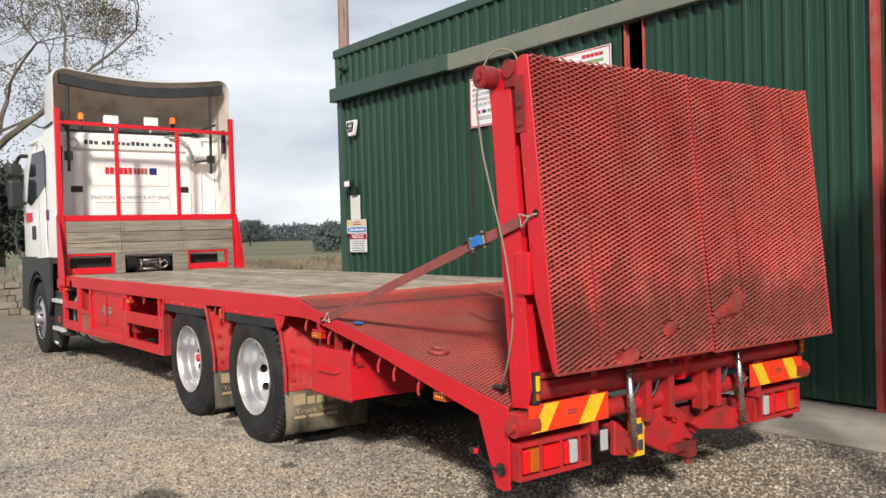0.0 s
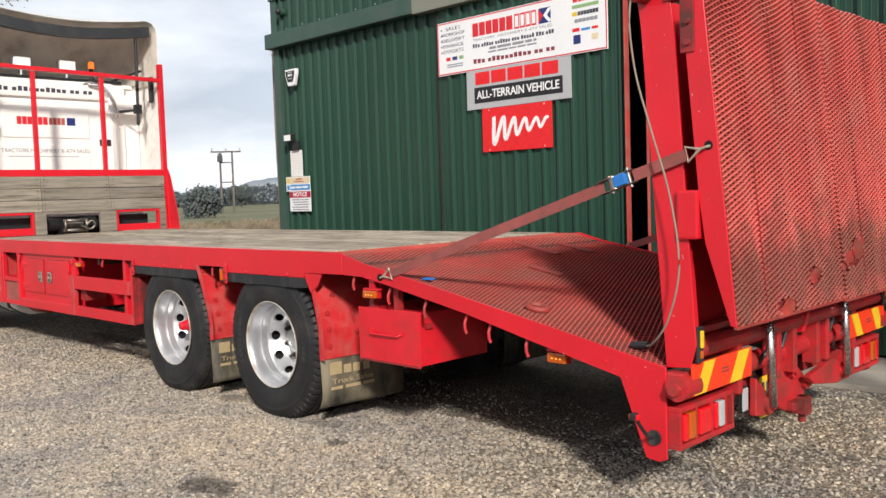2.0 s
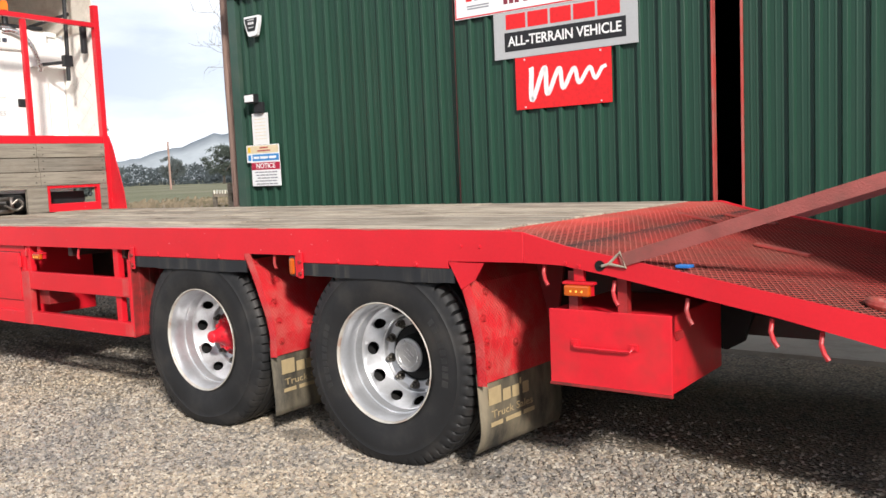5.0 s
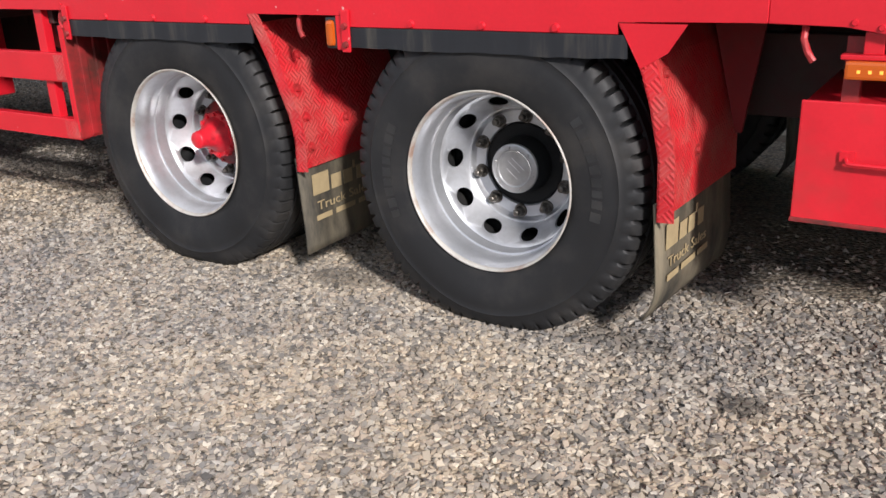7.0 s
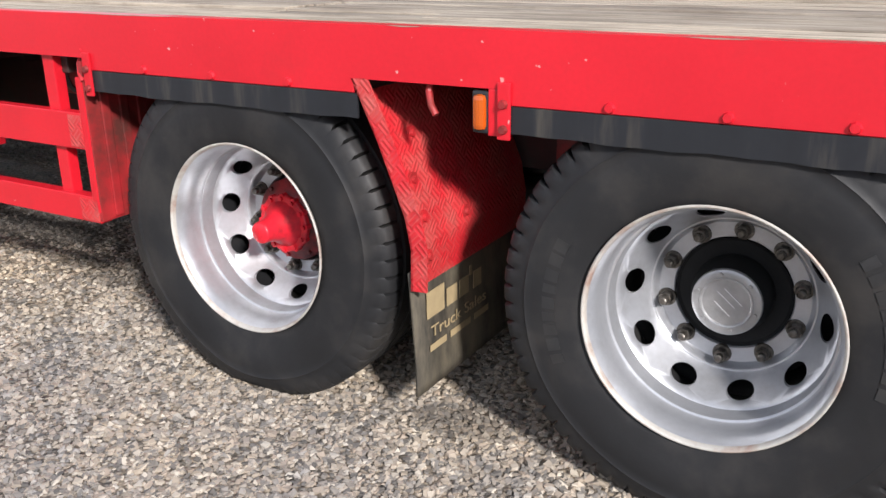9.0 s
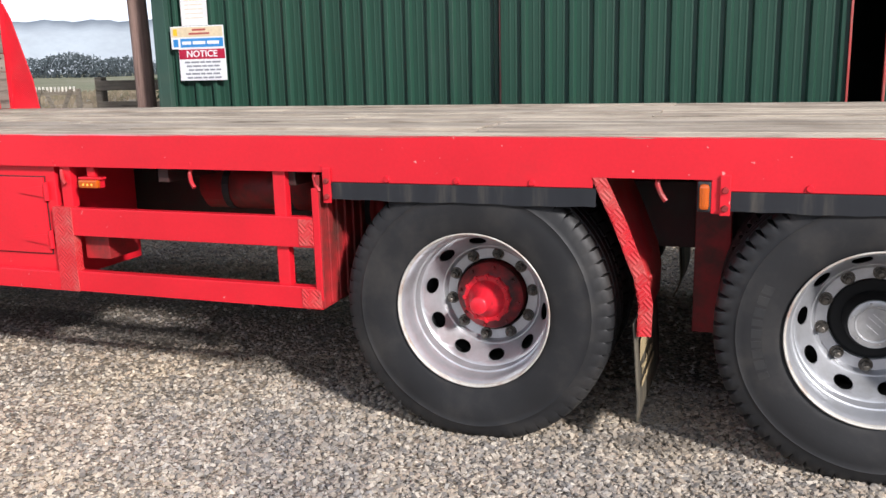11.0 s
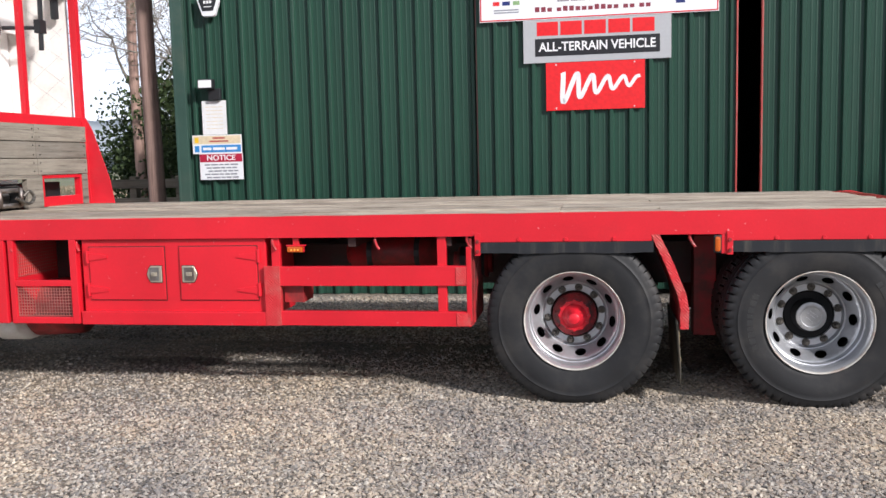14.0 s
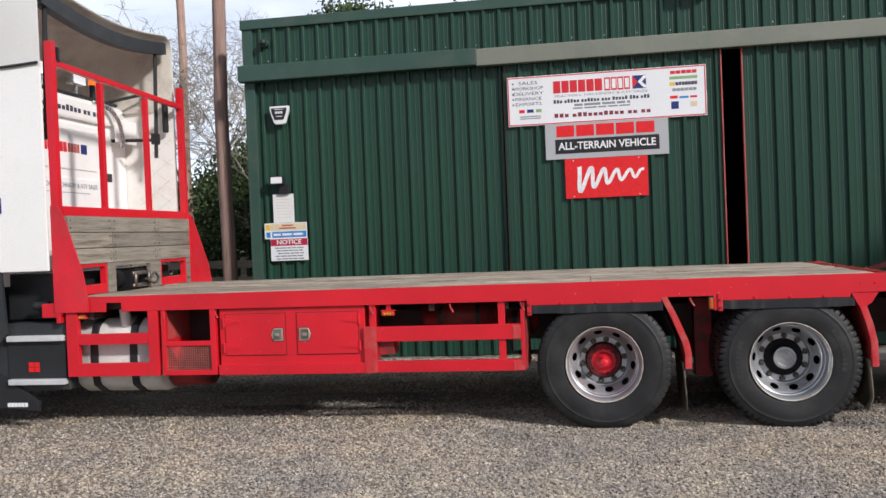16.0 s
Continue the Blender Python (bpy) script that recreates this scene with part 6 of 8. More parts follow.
# ---- headboard
HX = -6.0
hbd = simple("headboard", M_red, [(HX - 0.07, HX, -0.012, 0.055, 1.0, 3.37), (HX - 0.07, HX, W - 0.065, W - 0.005, 1.0, 3.35),     (HX - 0.06, HX, 0.07, W - 0.075, 1.862, 1.945), (HX - 0.055, HX - 0.005, 0.755, 0.805, 1.945, 3.135), (HX - 0.055, HX - 0.005, 1.605, 1.655, 1.945, 3.12),
    (HX - 0.04, HX + 0.02, 0.08, 0.69, 1.395, 1.425), (HX - 0.04, HX + 0.02, 0.08, 0.11, 1.15, 1.4), (HX - 0.04, HX + 0.02, 0.66, 0.69, 1.15, 1.4), (HX - 0.04, HX + 0.018, 0.11, 0.66, 1.15, 1.235),
    (HX - 0.04, HX + 0.02, 1.72, 2.32, 1.395, 1.425), (HX - 0.04, HX + 0.02, 1.72, 1.75, 1.15, 1.4), (HX - 0.04, HX + 0.02, 2.29, 2.32, 1.15, 1.4), (HX - 0.04, HX + 0.018, 1.75, 2.29, 1.15, 1.235)], None, "red tubular headboard with weathered boards")
bm = bmesh.new()
prism(bm, [(0.053, 3.162), (W - 0.063, 3.11), (W - 0.063, 3.16), (0.053, 3.212)], "x", HX - 0.056, HX - 0.004, 0.003)
part("top_bar", bm, M_red, hbd)
for y0, y1 in ((-0.024, -0.014), (W - 0.006, W + 0.006)):
    bm = bmesh.new()
    prism(bm, [(HX - 0.07, 1.02), (HX + 0.245, 1.02), (HX + 0.245, 1.15), (HX + 0.21, 1.36), (HX + 0.06, 1.83), (HX + 0.0, 1.945), (HX - 0.07, 1.945)], "y", y0, y1)
    part("side_gusset", bm, M_tread, hbd, "red chequer-plate side gusset")
for y0, y1 in ((0.0, 0.01), (W - 0.016, W - 0.006)):
    bm = bmesh.new()
    prism(bm, [(HX + 0.0, 1.15), (HX + 0.05, 1.15), (HX + 0.04, 1.6), (HX, 1.86)], "y", y0 + 0.055 if y0 == 0 else y0 - 0.06, y1 + 0.055 if y0 == 0 else y1 - 0.06)
    part("cheek_plate", bm, M_red, hbd)
# dark sheet added behind the boards so their gaps read as shade
bm = bmesh.new()
box(bm, HX - 0.036, HX - 0.022, 0.08, W - 0.085, 1.432, 1.862)
part("gap_shade_sheet", bm, M_chassis, hbd)
rows = [(1.717, 1.86), (1.572, 1.711), (1.43, 1.566)]
for k, (a, b) in enumerate(rows):
    cuts = [0.075, 0.78 + 0.003 * k, 1.63 + 0.01 * k, W - 0.08]
    for c, d in zip(cuts, cuts[1:]):
        bm = bmesh.new()
        lean = 0.008 * rnd.random()
        box(bm, HX - 0.02 + lean, HX + 0.03 + lean, c + 0.002, d - 0.002, a, b, 0.004)
        part("plank", bm, M_board, hbd)
for y0, y1, a, b in ((0.695, 0.83, 1.15, 1.427), (1.5, 1.715, 1.15, 1.427), (0.83, 1.5, 1.395, 1.427), (0.0, 0.08, 1.15, 1.427), (2.32, W - 0.07, 1.15, 1.427)):
    bm = bmesh.new()
    box(bm, HX - 0.02, HX + 0.028, y0, y1, a, b, 0.004)
    part("plank", bm, M_board, hbd)
bm = bmesh.new()
for y in (0.1, 0.74, 0.82, 1.6, 1.69, 2.36):
    for z in (1.46, 1.53, 1.6, 1.68, 1.75, 1.82):
        bolt(bm, (HX + 0.034, y, z), (1, 0, 0), 0.0065, 0.005)
pieces("coach_bolt", bm, M_hubblack, hbd)
simple("headboard_marker", M_black, [(HX - 0.02, HX + 0.01, 0.075, 0.1, 3.2, 3.33)], hbd)
simple("front_bumper_block", M_red, [(-6.2, -6.02, -0.01, 0.3, 0.98, 1.1), (-6.06, -6.02, -0.02, 0.05, 0.93, 1.1)], None, "red front corner of the bed")
bm = bmesh.new()
rod(bm, (-6.2, 0.1, 1.08), (-6.34, 0.1, 1.08), 0.035, 14)
part("rubber_stop", bm, M_rubber, truck)
# winch behind the opening
bm = bmesh.new()
for y in (1.0, 1.3):
    box(bm, HX - 0.1, HX + 0.09, y - 0.012, y + 0.012, 1.15, 1.34, 0.004)
rod(bm, (HX - 0.05, 0.86, 1.26), (HX - 0.05, 1.0, 1.26), 0.085, 16), rod(bm, (HX - 0.05, 1.3, 1.26), (HX - 0.05, 1.46, 1.26), 0.085, 16)
box(bm, HX - 0.1, HX + 0.05, 0.98, 1.32, 1.148, 1.165)
winch = part("winch", bm, M_hubblack, truck, "electric winch with steel roller fairlead")
bm = bmesh.new()
for z in (1.19, 1.31):
    rod(bm, (HX + 0.1, 1.0, z), (HX + 0.1, 1.3, z), 0.02, 12)
for y in (1.02, 1.28):
    rod(bm, (HX + 0.12, y, 1.18), (HX + 0.12, y, 1.33), 0.018, 12)
pieces("fairlead_roller", bm, M_steel, winch, "worn steel rollers", True)
bm = bmesh.new()
tube(bm, curve_points([(HX + 0.13, 1.2, 1.25), (HX + 0.17, 1.3, 1.2), (HX + 0.18, 1.36, 1.25), (HX + 0.16, 1.33, 1.3), (HX + 0.14, 1.28, 1.26)], 6), 0.014, 8)
part("winch_hook", bm, M_nut, winch, "rusty hook")
bm = bmesh.new()
rod(bm, (HX - 0.05, 1.0, 1.25), (HX - 0.05, 1.3, 1.25), 0.06, 16)
part("cable_drum", bm, M_steel, winch)
# dark chassis top between cab and headboard
simple("rear_cab_deck", M_black, [(-6.6, -6.09, 0.4, W - 0.4, 0.9, 1.0)])

# ---- folded ramps at the tail
def slab(z):
    """Outer face of the folded-down leaf at height z."""
    return 3.335 - (z - 0.895) * 0.145 / 1.525


RN = Vector((1.525, 0, 0.145)).normalized()
for side, (y0, y1) in enumerate(((0.05, 1.236), (1.246, 2.43))):
    bm = bmesh.new()
    post = [(3.005, 0.69), (2.905, 2.19), (2.885, 2.33), (2.905, 2.385), (2.96, 2.39), (3.045, 2.33), (3.064, 2.155), (3.149, 0.80), (3.12, 0.70)]
    for a, b in ((y0, y0 + 0.012), (y1 - 0.012, y1)):
        prism(bm, post, "y", a, b, 0.002)
    edge = [(3.005, 0.69), (2.905, 2.19), (2.885, 2.33)]
    prism(bm, edge + [(x + 0.03, z) for x, z in reversed(edge)], "y", y0 + 0.012, y1 - 0.012)
    prism(bm, [(3.119, 0.80), (3.034, 2.155), (3.02, 2.155), (3.105, 0.80)], "y", y0 + 0.012, y0 + 0.09)
    ramp = part("loading_ramp", bm, M_red, truck, "red two-part loading ramp folded upright")
    # outer leaf: stringers, plate, mesh
    leaf = [(3.095, 2.40), (3.15, 2.425), (slab(2.42), 2.42), (slab(0.9) + 0.004, 0.893), (3.31, 0.90), (3.2, 1.243), (3.176, 1.43), (3.115, 2.15)]
    bm = bmesh.new()
    ys4 = (y0 - 0.004, y0 + 0.4, y0 + 0.8, y1 - 0.008)
    for y in ys4:
        inner = y not in (ys4[0], ys4[-1])
        seam = (side == 0) == (y == ys4[-1])
        prism(bm, [(x - 0.022, z) for x, z in leaf] if inner else ([(x - 0.01, z) for x, z in leaf] if seam else leaf), "y", y, y + 0.012, 0.002)
    out = part("ramp_leaf", bm, M_red, ramp, "outer ramp leaf hanging down")
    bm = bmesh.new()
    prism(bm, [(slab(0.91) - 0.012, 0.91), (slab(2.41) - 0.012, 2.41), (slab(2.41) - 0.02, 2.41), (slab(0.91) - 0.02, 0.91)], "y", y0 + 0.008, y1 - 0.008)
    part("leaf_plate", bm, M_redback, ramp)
    bm = bmesh.new()
    low = 0.0 if side == 0 else 0.012
    prism(bm, [(slab(0.885) - 0.012, 0.884 - low), (slab(0.885) + 0.009, 0.884 - low), (slab(0.897) + 0.009, 0.897 - low), (slab(0.897) - 0.012, 0.897 - low)], "y", y0 - 0.003, y1 - 0.001, 0.002)
    part("foot_bar", bm, M_redmesh, ramp, "worn flat bar along the ramp foot")
    L = 1.525
    du = y1 - y0
    if side == 0:
        holes = [(0.84, 0.14, 0.055, 0.045), (0.5, 0.03, 0.11, 0.04)]
    else:
        holes = [(0.22, 0.235, 0.075, 0.07), (0.12, 0.2, 0.1, 0.045), (0.03, 0.165, 0.05, 0.03)]
    dent = 0.7 * side
    vs, fs = lattice(lambda u, v: (slab(0.895 + v) - 0.004 + 0.0032 * math.sin(u * 15.7 + dent) * math.sin(v * 3.1 + 0.4) + 0.002 * math.sin(u * 31 + v * 5), y0 + u, 0.895 + v + 0.004 * math.sin(u * 15.7) * (v / L) ** 2 - (0.0 if side == 0 else 0.012)), lambda v: RN, du, L, 0.064, 0.0235, 0.0033, 0.0115, holes)
    tagged(raw("expanded_mesh", vs, fs, M_rampmesh, ramp, "red expanded-metal grip mesh, muddy and torn at the foot"), kind="stuff")
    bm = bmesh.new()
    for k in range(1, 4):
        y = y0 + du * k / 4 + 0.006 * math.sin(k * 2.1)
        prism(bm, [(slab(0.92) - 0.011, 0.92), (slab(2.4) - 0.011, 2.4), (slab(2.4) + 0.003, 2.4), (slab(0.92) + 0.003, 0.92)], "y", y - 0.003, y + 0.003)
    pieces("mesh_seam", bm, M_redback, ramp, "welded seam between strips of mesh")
    bm = bmesh.new()
    for a, b, ra, rb in holes:
        z = 0.895 + b
        rough_ = [1 + 0.16 * math.sin(2.3 * t + 9 * a) + 0.1 * math.sin(5 * t + 4 * b) for t in np.linspace(0, 2 * math.pi, 18, endpoint=False)]
        ring = [bm.verts.new((slab(z + rb * math.sin(t)) - 0.004 + 0.007 * (1 + math.sin(2 * t + 8 * a)), y0 + a + ra * q * math.cos(t) * 0.95, z + rb * q * math.sin(t + 0.5) * 0.95)) for q, t in zip(rough_, np.linspace(0, 2 * math.pi, 18, endpoint=False))]
        mid = bm.verts.new((slab(z) + 0.002, y0 + a, z))
        for i in range(18):
            bm.faces.new((ring[i], ring[(i + 1) % 18], mid))
    pieces("torn_patch", bm, M_redmesh, ramp, "bent bare patch in the mesh", True)
    # hinge, roller and stops
    bm = bmesh.new()
    for y in ((y0 - 0.02, y1 - 0.06)):
        rod(bm, (3.06, y, 2.37), (3.06, y + 0.08, 2.37), 0.045, 16)
        box(bm, 3.02, 3.12, y + 0.01, y + 0.07, 2.28, 2.4, 0.005)
    box(bm, 3.1, 3.165, y0 - 0.012, y0 + 0.0, 2.05, 2.33, 0.004)
    pieces("ramp_hinge", bm, M_redold, ramp, "worn red hinge knuckles")
    bm = bmesh.new()
    for z in (2.09, 2.18):
        bolt(bm, (3.135, y0 - 0.012, z), (0, -1, 0), 0.016, 0.014)
    pieces("hinge_bolt", bm, M_redold, ramp)
    if side == 0:
        bm = bmesh.new()
        rod(bm, (2.925, -0.04, 2.345), (2.925, 0.05, 2.345), 0.058, 24), rod(bm, (2.925, -0.052, 2.345), (2.925, -0.04, 2.345), 0.025, 12)
        bmesh.ops.bevel(bm, geom=[e for e in bm.edges if e.calc_length() < 0.03 and len(e.link_faces) == 2 and e.calc_face_angle() > 1], offset=0.006, segments=2, affect="EDGES")
        part("roller", bm, M_redold, ramp, "rust-red guide roller")
        bm = bmesh.new()
        box(bm, 3.075, 3.175, 0.03, 0.15, 1.26, 1.47, 0.01)
        part("ramp_stop", bm, M_red, ramp)
        # no opening is cut: a black disc gives the dark of the hole
        bm = bmesh.new()
        rod(bm, (3.222, 0.044, 1.655), (3.222, 0.047, 1.655), 0.02, 14)
        part("lashing_hole", bm, M_hubblack, ramp)
        simple("marker_lamp", M_yellow, [(3.152, 3.162, 0.077, 0.103, 0.785, 0.862)], ramp, "yellow outline marker lamp", 0.006)
        simple("marker_lamp", M_amber, [(3.15, 3.16, 0.078, 0.102, 0.74, 0.775)], ramp, "amber end of the marker lamp")
        simple("lamp_base", M_grey, [(3.135, 3.153, 0.066, 0.114, 0.72, 0.88)], ramp, "", 0.008)
    else:
        simple("marker_lamp", M_amber, [(3.15, 3.162, y1 - 0.055, y1 - 0.025, 0.74, 0.85)], ramp, "amber outline marker lamp", 0.006)
        simple("lamp_base", M_grey, [(3.135, 3.153, y1 - 0.064, y1 - 0.016, 0.72, 0.87)], ramp, "", 0.008)

# ---- tail frame, lamps and rams
bm = bmesh.new()
rod(bm, (3.085, 0.1, 0.77), (3.085, W - 0.1, 0.77), 0.05, 16)
rod(bm, (3.03, 0.12, 0.6), (3.03, W - 0.12, 0.6), 0.05, 16)
for y in (0.5, 0.93, 1.12, 1.42, 1.55, 1.95):
    box(bm, 3.035, 3.12, y, y + 0.045, 0.5, 0.88, 0.006)
box(bm, 3.04, 3.12, 1.12, 1.42, 0.82, 0.86, 0.004), box(bm, 3.04, 3.1, 0.14, 0.5, 0.83, 0.86, 0.004), box(bm, 3.04, 3.1, 1.95, 2.35, 0.83, 0.86, 0.004)
tail = part("tail_frame", bm, M_redmid, truck, "greasy red tail frame with hinge tubes")
bm = bmesh.new()
prism(bm, [(0.65, 0.555), (0.645, 0.37), (0.79, 0.345), (0.815, 0.375), (0.81, 0.44)], "x", 3.1, 3.135, 0.004)
prism(bm, [(1.02, 0.54), (1.22, 0.555), (1.38, 0.45), (1.42, 0.38), (1.38, 0.33), (1.32, 0.26), (1.13, 0.29), (0.93, 0.39)], "x", 3.02, 3.06, 0.005)
prism(bm, [(1.28, 0.45), (1.62, 0.5), (1.83, 0.43), (1.85, 0.36), (1.68, 0.35), (1.36, 0.4)], "x", 3.09, 3.13, 0.004)
pieces("ram_bracket", bm, M_redmid, tail, "scuffed red ram bracket plates")
bm = bmesh.new()
for y, z, r in ((0.77, 0.405, 0.045), (1.76, 0.41, 0.045), (1.38, 0.4, 0.035), (1.21, 0.49, 0.035)):
    rod(bm, (3.03, y, z), (3.155 if r > 0.04 else 3.085, y, z), r, 16)
    rod(bm, (3.03, y, z), (3.175 if r > 0.04 else 3.1, y, z), r * 0.5, 8)
for y in (0.05, W - 0.05):
    rod(bm, (3.09, y - 0.07, 0.615), (3.09, y + 0.07, 0.615), 0.055, 18)
    rod(bm, (3.09, y - 0.1, 0.615), (3.09, y + 0.1, 0.615), 0.028, 8)
    box(bm, 3.02, 3.105, y - 0.045, y + 0.045, 0.56, 0.68, 0.012)
pieces("pivot_boss", bm, M_redmid, tail, "scuffed red pivot bosses")
bm = bmesh.new()
for y in (0.745, 1.705):
    rod(bm, (3.165, y + 0.022, 0.4), (3.16, y - 0.01, 0.9), 0.021, 20)
pieces("hydraulic_rod", bm, M_chrome, tail, "bright chrome ram rods", True)
bm = bmesh.new()
for y in (0.735, 1.7):
    rod(bm, (3.15, y, 0.86), (3.19, y - 0.01, 1.2), 0.045, 16)
pieces("hydraulic_cylinder", bm, M_redold, tail)
bm = bmesh.new()
for k, y in enumerate((0.85, 1.0, 1.58, 1.64, 1.9)):
    tube(bm, curve_points([(3.02, y, 0.88), (3.1, y + 0.04, 0.8), (3.1, y + 0.02 * (k % 3), 0.66), (3.04, y - 0.06, 0.55), (3.0, y + 0.1, 0.48)], 6), 0.011, 7)
pieces("hydraulic_hose", bm, M_black, tail, "black hydraulic hoses")
bm = bmesh.new()
box(bm, 3.0, 3.12, 1.27, 1.35, 0.24, 0.34, 0.012), box(bm, 3.0, 3.1, 1.16, 1.28, 0.28, 0.33, 0.01), rod(bm, (3.08, 1.31, 0.2), (3.08, 1.31, 0.34), 0.02, 12)
part("tow_jaw", bm, M_redold, tail, "red tow coupling")
# lamp housings
for y0, s in ((-0.045, 1), (W + 0.045, -1)):
    def yy(a):
        return y0 + s * a
    bm = bmesh.new()
    for z0, z1 in ((0.5, 0.525), (0.335, 0.36)):
        box(bm, 2.95, 3.09, min(yy(0.06), yy(0.56)), max(yy(0.06), yy(0.56)), z0, z1, 0.004)
    for a in (0.06, 0.2, 0.34, 0.47, 0.54):
        box(bm, 2.95, 3.088, min(yy(a), yy(a + 0.02)), max(yy(a), yy(a + 0.02)), 0.36, 0.5, 0.003)
    box(bm, 2.945, 2.96, min(yy(0.06), yy(0.56)), max(yy(0.06), yy(0.56)), 0.335, 0.525)
    hs = part("lamp_guard", bm, M_redmid, tail, "red lamp guard frame")
    for a, b, mt, lb in ((0.085, 0.13, M_redlens, "red tail lens"), (0.133, 0.195, M_amber, "amber indicator lens"), (0.225, 0.335, M_redlens, "red brake lens"), (0.365, 0.4, M_redlens, "red fog lens"), (0.41, 0.46, M_signgrey, "dull clear reversing lens")):
        bm = bmesh.new()
        box(bm, 2.965, 3.096, min(yy(a), yy(b)), max(yy(a), yy(b)), 0.37, 0.49, 0.01)
        part("tail_lens", bm, mt, tail, lb)
    # hazard board
    bm = bmesh.new()
    ya, yb = min(yy(0.1), yy(0.655)), max(yy(0.1), yy(0.655))
    box(bm, 3.12, 3.132, ya, yb, 0.575, 0.715, 0.002)
    hz = part("hazard_board", bm, M_orange, truck, "red and yellow striped hazard board")
    bm = bmesh.new()
    w = yb - ya
    for a in ((0.02, 0.2), (0.6, 0.8)):
        if s > 0:
            pts = [(ya + w * a[0], 0.577), (ya + w * a[1], 0.577), (ya + w * (a[1] + 0.16), 0.713), (ya + w * (a[0] + 0.16), 0.713)]
        else:
            pts = [(ya + w * (a[0] + 0.16), 0.577), (ya + w * (a[1] + 0.16), 0.577), (ya + w * a[1], 0.713), (ya + w * a[0], 0.713)]
        prism(bm, pts, "x", 3.1322, 3.1335)
    pieces("yellow_stripe", bm, M_yellow, hz)
    bars("print_bar", [(-0.03, 0.03, 0.655, 0.66), (-0.03, 0.03, 0.64, 0.645)], Matrix.Translation((3.1335, (ya + yb) / 2 + 0.01, 0)) @ FACE_X, M_text, hz)
simple("reflector_frame", M_black, [(3.088, 3.1, 0.567, 0.638, 0.392, 0.518)], tail, "", 0.004)
simple("small_reflector", M_signgrey, [(3.095, 3.1045, 0.575, 0.63, 0.4, 0.51)], tail, "grey reflective panel")
np_ = simple("number_plate", M_plate, [(3.066, 3.072, 0.825, 0.955, 0.31, 0.52)], truck, "yellow rear number plate")
bars("plate_bar", [(-0.045, -0.015, 0.43, 0.49), (0.005, 0.05, 0.43, 0.49), (-0.045, -0.005, 0.34, 0.4), (0.015, 0.05, 0.34, 0.4)], Matrix.Translation((3.0725, 0.89, 0)) @ FACE_X, M_text, np_)
simple("tail_crossbar", M_redold, [(2.9, 2.98, 0.55, W - 0.55, 0.42, 0.5)], tail)
# hydraulic line looping up the ramp
bm = bmesh.new()
tube(bm, curve_points([(2.86, 0.12, 0.76), (2.96, 0.02, 0.80), (3.06, -0.02, 0.92), (3.12, -0.03, 1.15), (3.08, -0.03, 1.45), (2.99, -0.03, 1.75), (2.92, -0.03, 2.0), (2.905, -0.04, 2.25), (2.94, 0.0, 2.43), (3.02, 0.03, 2.47), (3.1, 0.05, 2.43), (3.13, 0.055, 2.3)], 8), 0.0048, 8)
part("ramp_cable", bm, M_cable, truck, "thin beige cable looped over the ramp", True)
bm = bmesh.new()
tube(bm, [(2.78, 0.13, 0.755), (2.87, 0.12, 0.765)], 0.018, 8)
part("cable_end", bm, M_black, truck)

# ---- ratchet straps holding the ramps
def strap(near):
    y = 0.0 if near else W
    s = 1 if near else -1
    th = thing("ratchet_strap", "faded red webbing strap with a blue-handled ratchet, pulled tight", "strap", LORRY, "straps holding the ramps")
    a, b = Vector((1.20, y - 0.012 * s, 1.022)), Vector((3.19, y + 0.03 * s, 1.64))
    r = a.lerp(b, 0.80)
    d = (b - a).normalized()
    nrm = Vector((0, -1, 0))
    up = d.cross(nrm).normalized()
    if up.z < 0:
        up = -up
    bm = bmesh.new()
    flatw = up * 0.026
    for p, q in ((a + d * 0.05, r - d * 0.08), (r + d * 0.08, b - d * 0.06)):
        vs = [bm.verts.new(v) for v in (p - flatw, q - flatw, q + flatw, p + flatw)]
        f = bm.faces.new(vs)
        e = bmesh.ops.extrude_face_region(bm, geom=[f])
        bmesh.ops.translate(bm, verts=[v for v in e["geom"] if isinstance(v, bmesh.types.BMVert)], vec=(0, 0.004, 0))
    pieces("webbing", bm, M_strap, th)
    mr = Matrix.Translation(r) @ Matrix((( d.x, 0, up.x, 0), (d.y, 1, up.y, 0), (d.z, 0, up.z, 0), (0, 0, 0, 1)))
    bm = bmesh.new()
    for z in (-0.03, 0.027):
        box(bm, -0.1, 0.09, -0.02, 0.02, z, z + 0.004, 0.001, mr)
    rod(bm, mr @ Vector((-0.04, 0, -0.04)), mr @ Vector((-0.04, 0, 0.04)), 0.012, 10)
    rod(bm, mr @ Vector((0.06, 0, -0.045)), mr @ Vector((0.06, 0, 0.045)), 0.009, 10)
    rod(bm, mr @ Vector((-0.02, -0.012, -0.03)), mr @ Vector((-0.02, -0.012, 0.03)), 0.02, 12)
    part("ratchet", bm, M_steel, th, "steel ratchet buckle")
    bm = bmesh.new()
    box(bm, -0.01, 0.055, -0.032, 0.012, -0.026, 0.026, 0.005, mr)
    part("ratchet_handle", bm, M_blue, th, "blue handle")
    for p, k in ((a, 1), (b, -1)):
        bm = bmesh.new()
        tri = [p, p + d * k * 0.06 + up * 0.032, p + d * k * 0.065 - up * 0.032, p]
        tube(bm, tri, 0.0065, 8)
        tube(bm, [p, p - d * k * 0.03, p - d * k * 0.045 + Vector((0, 0.025 * s, 0))], 0.006, 6)
        part("hook", bm, M_latch, th, "bright steel claw hook")
    return th


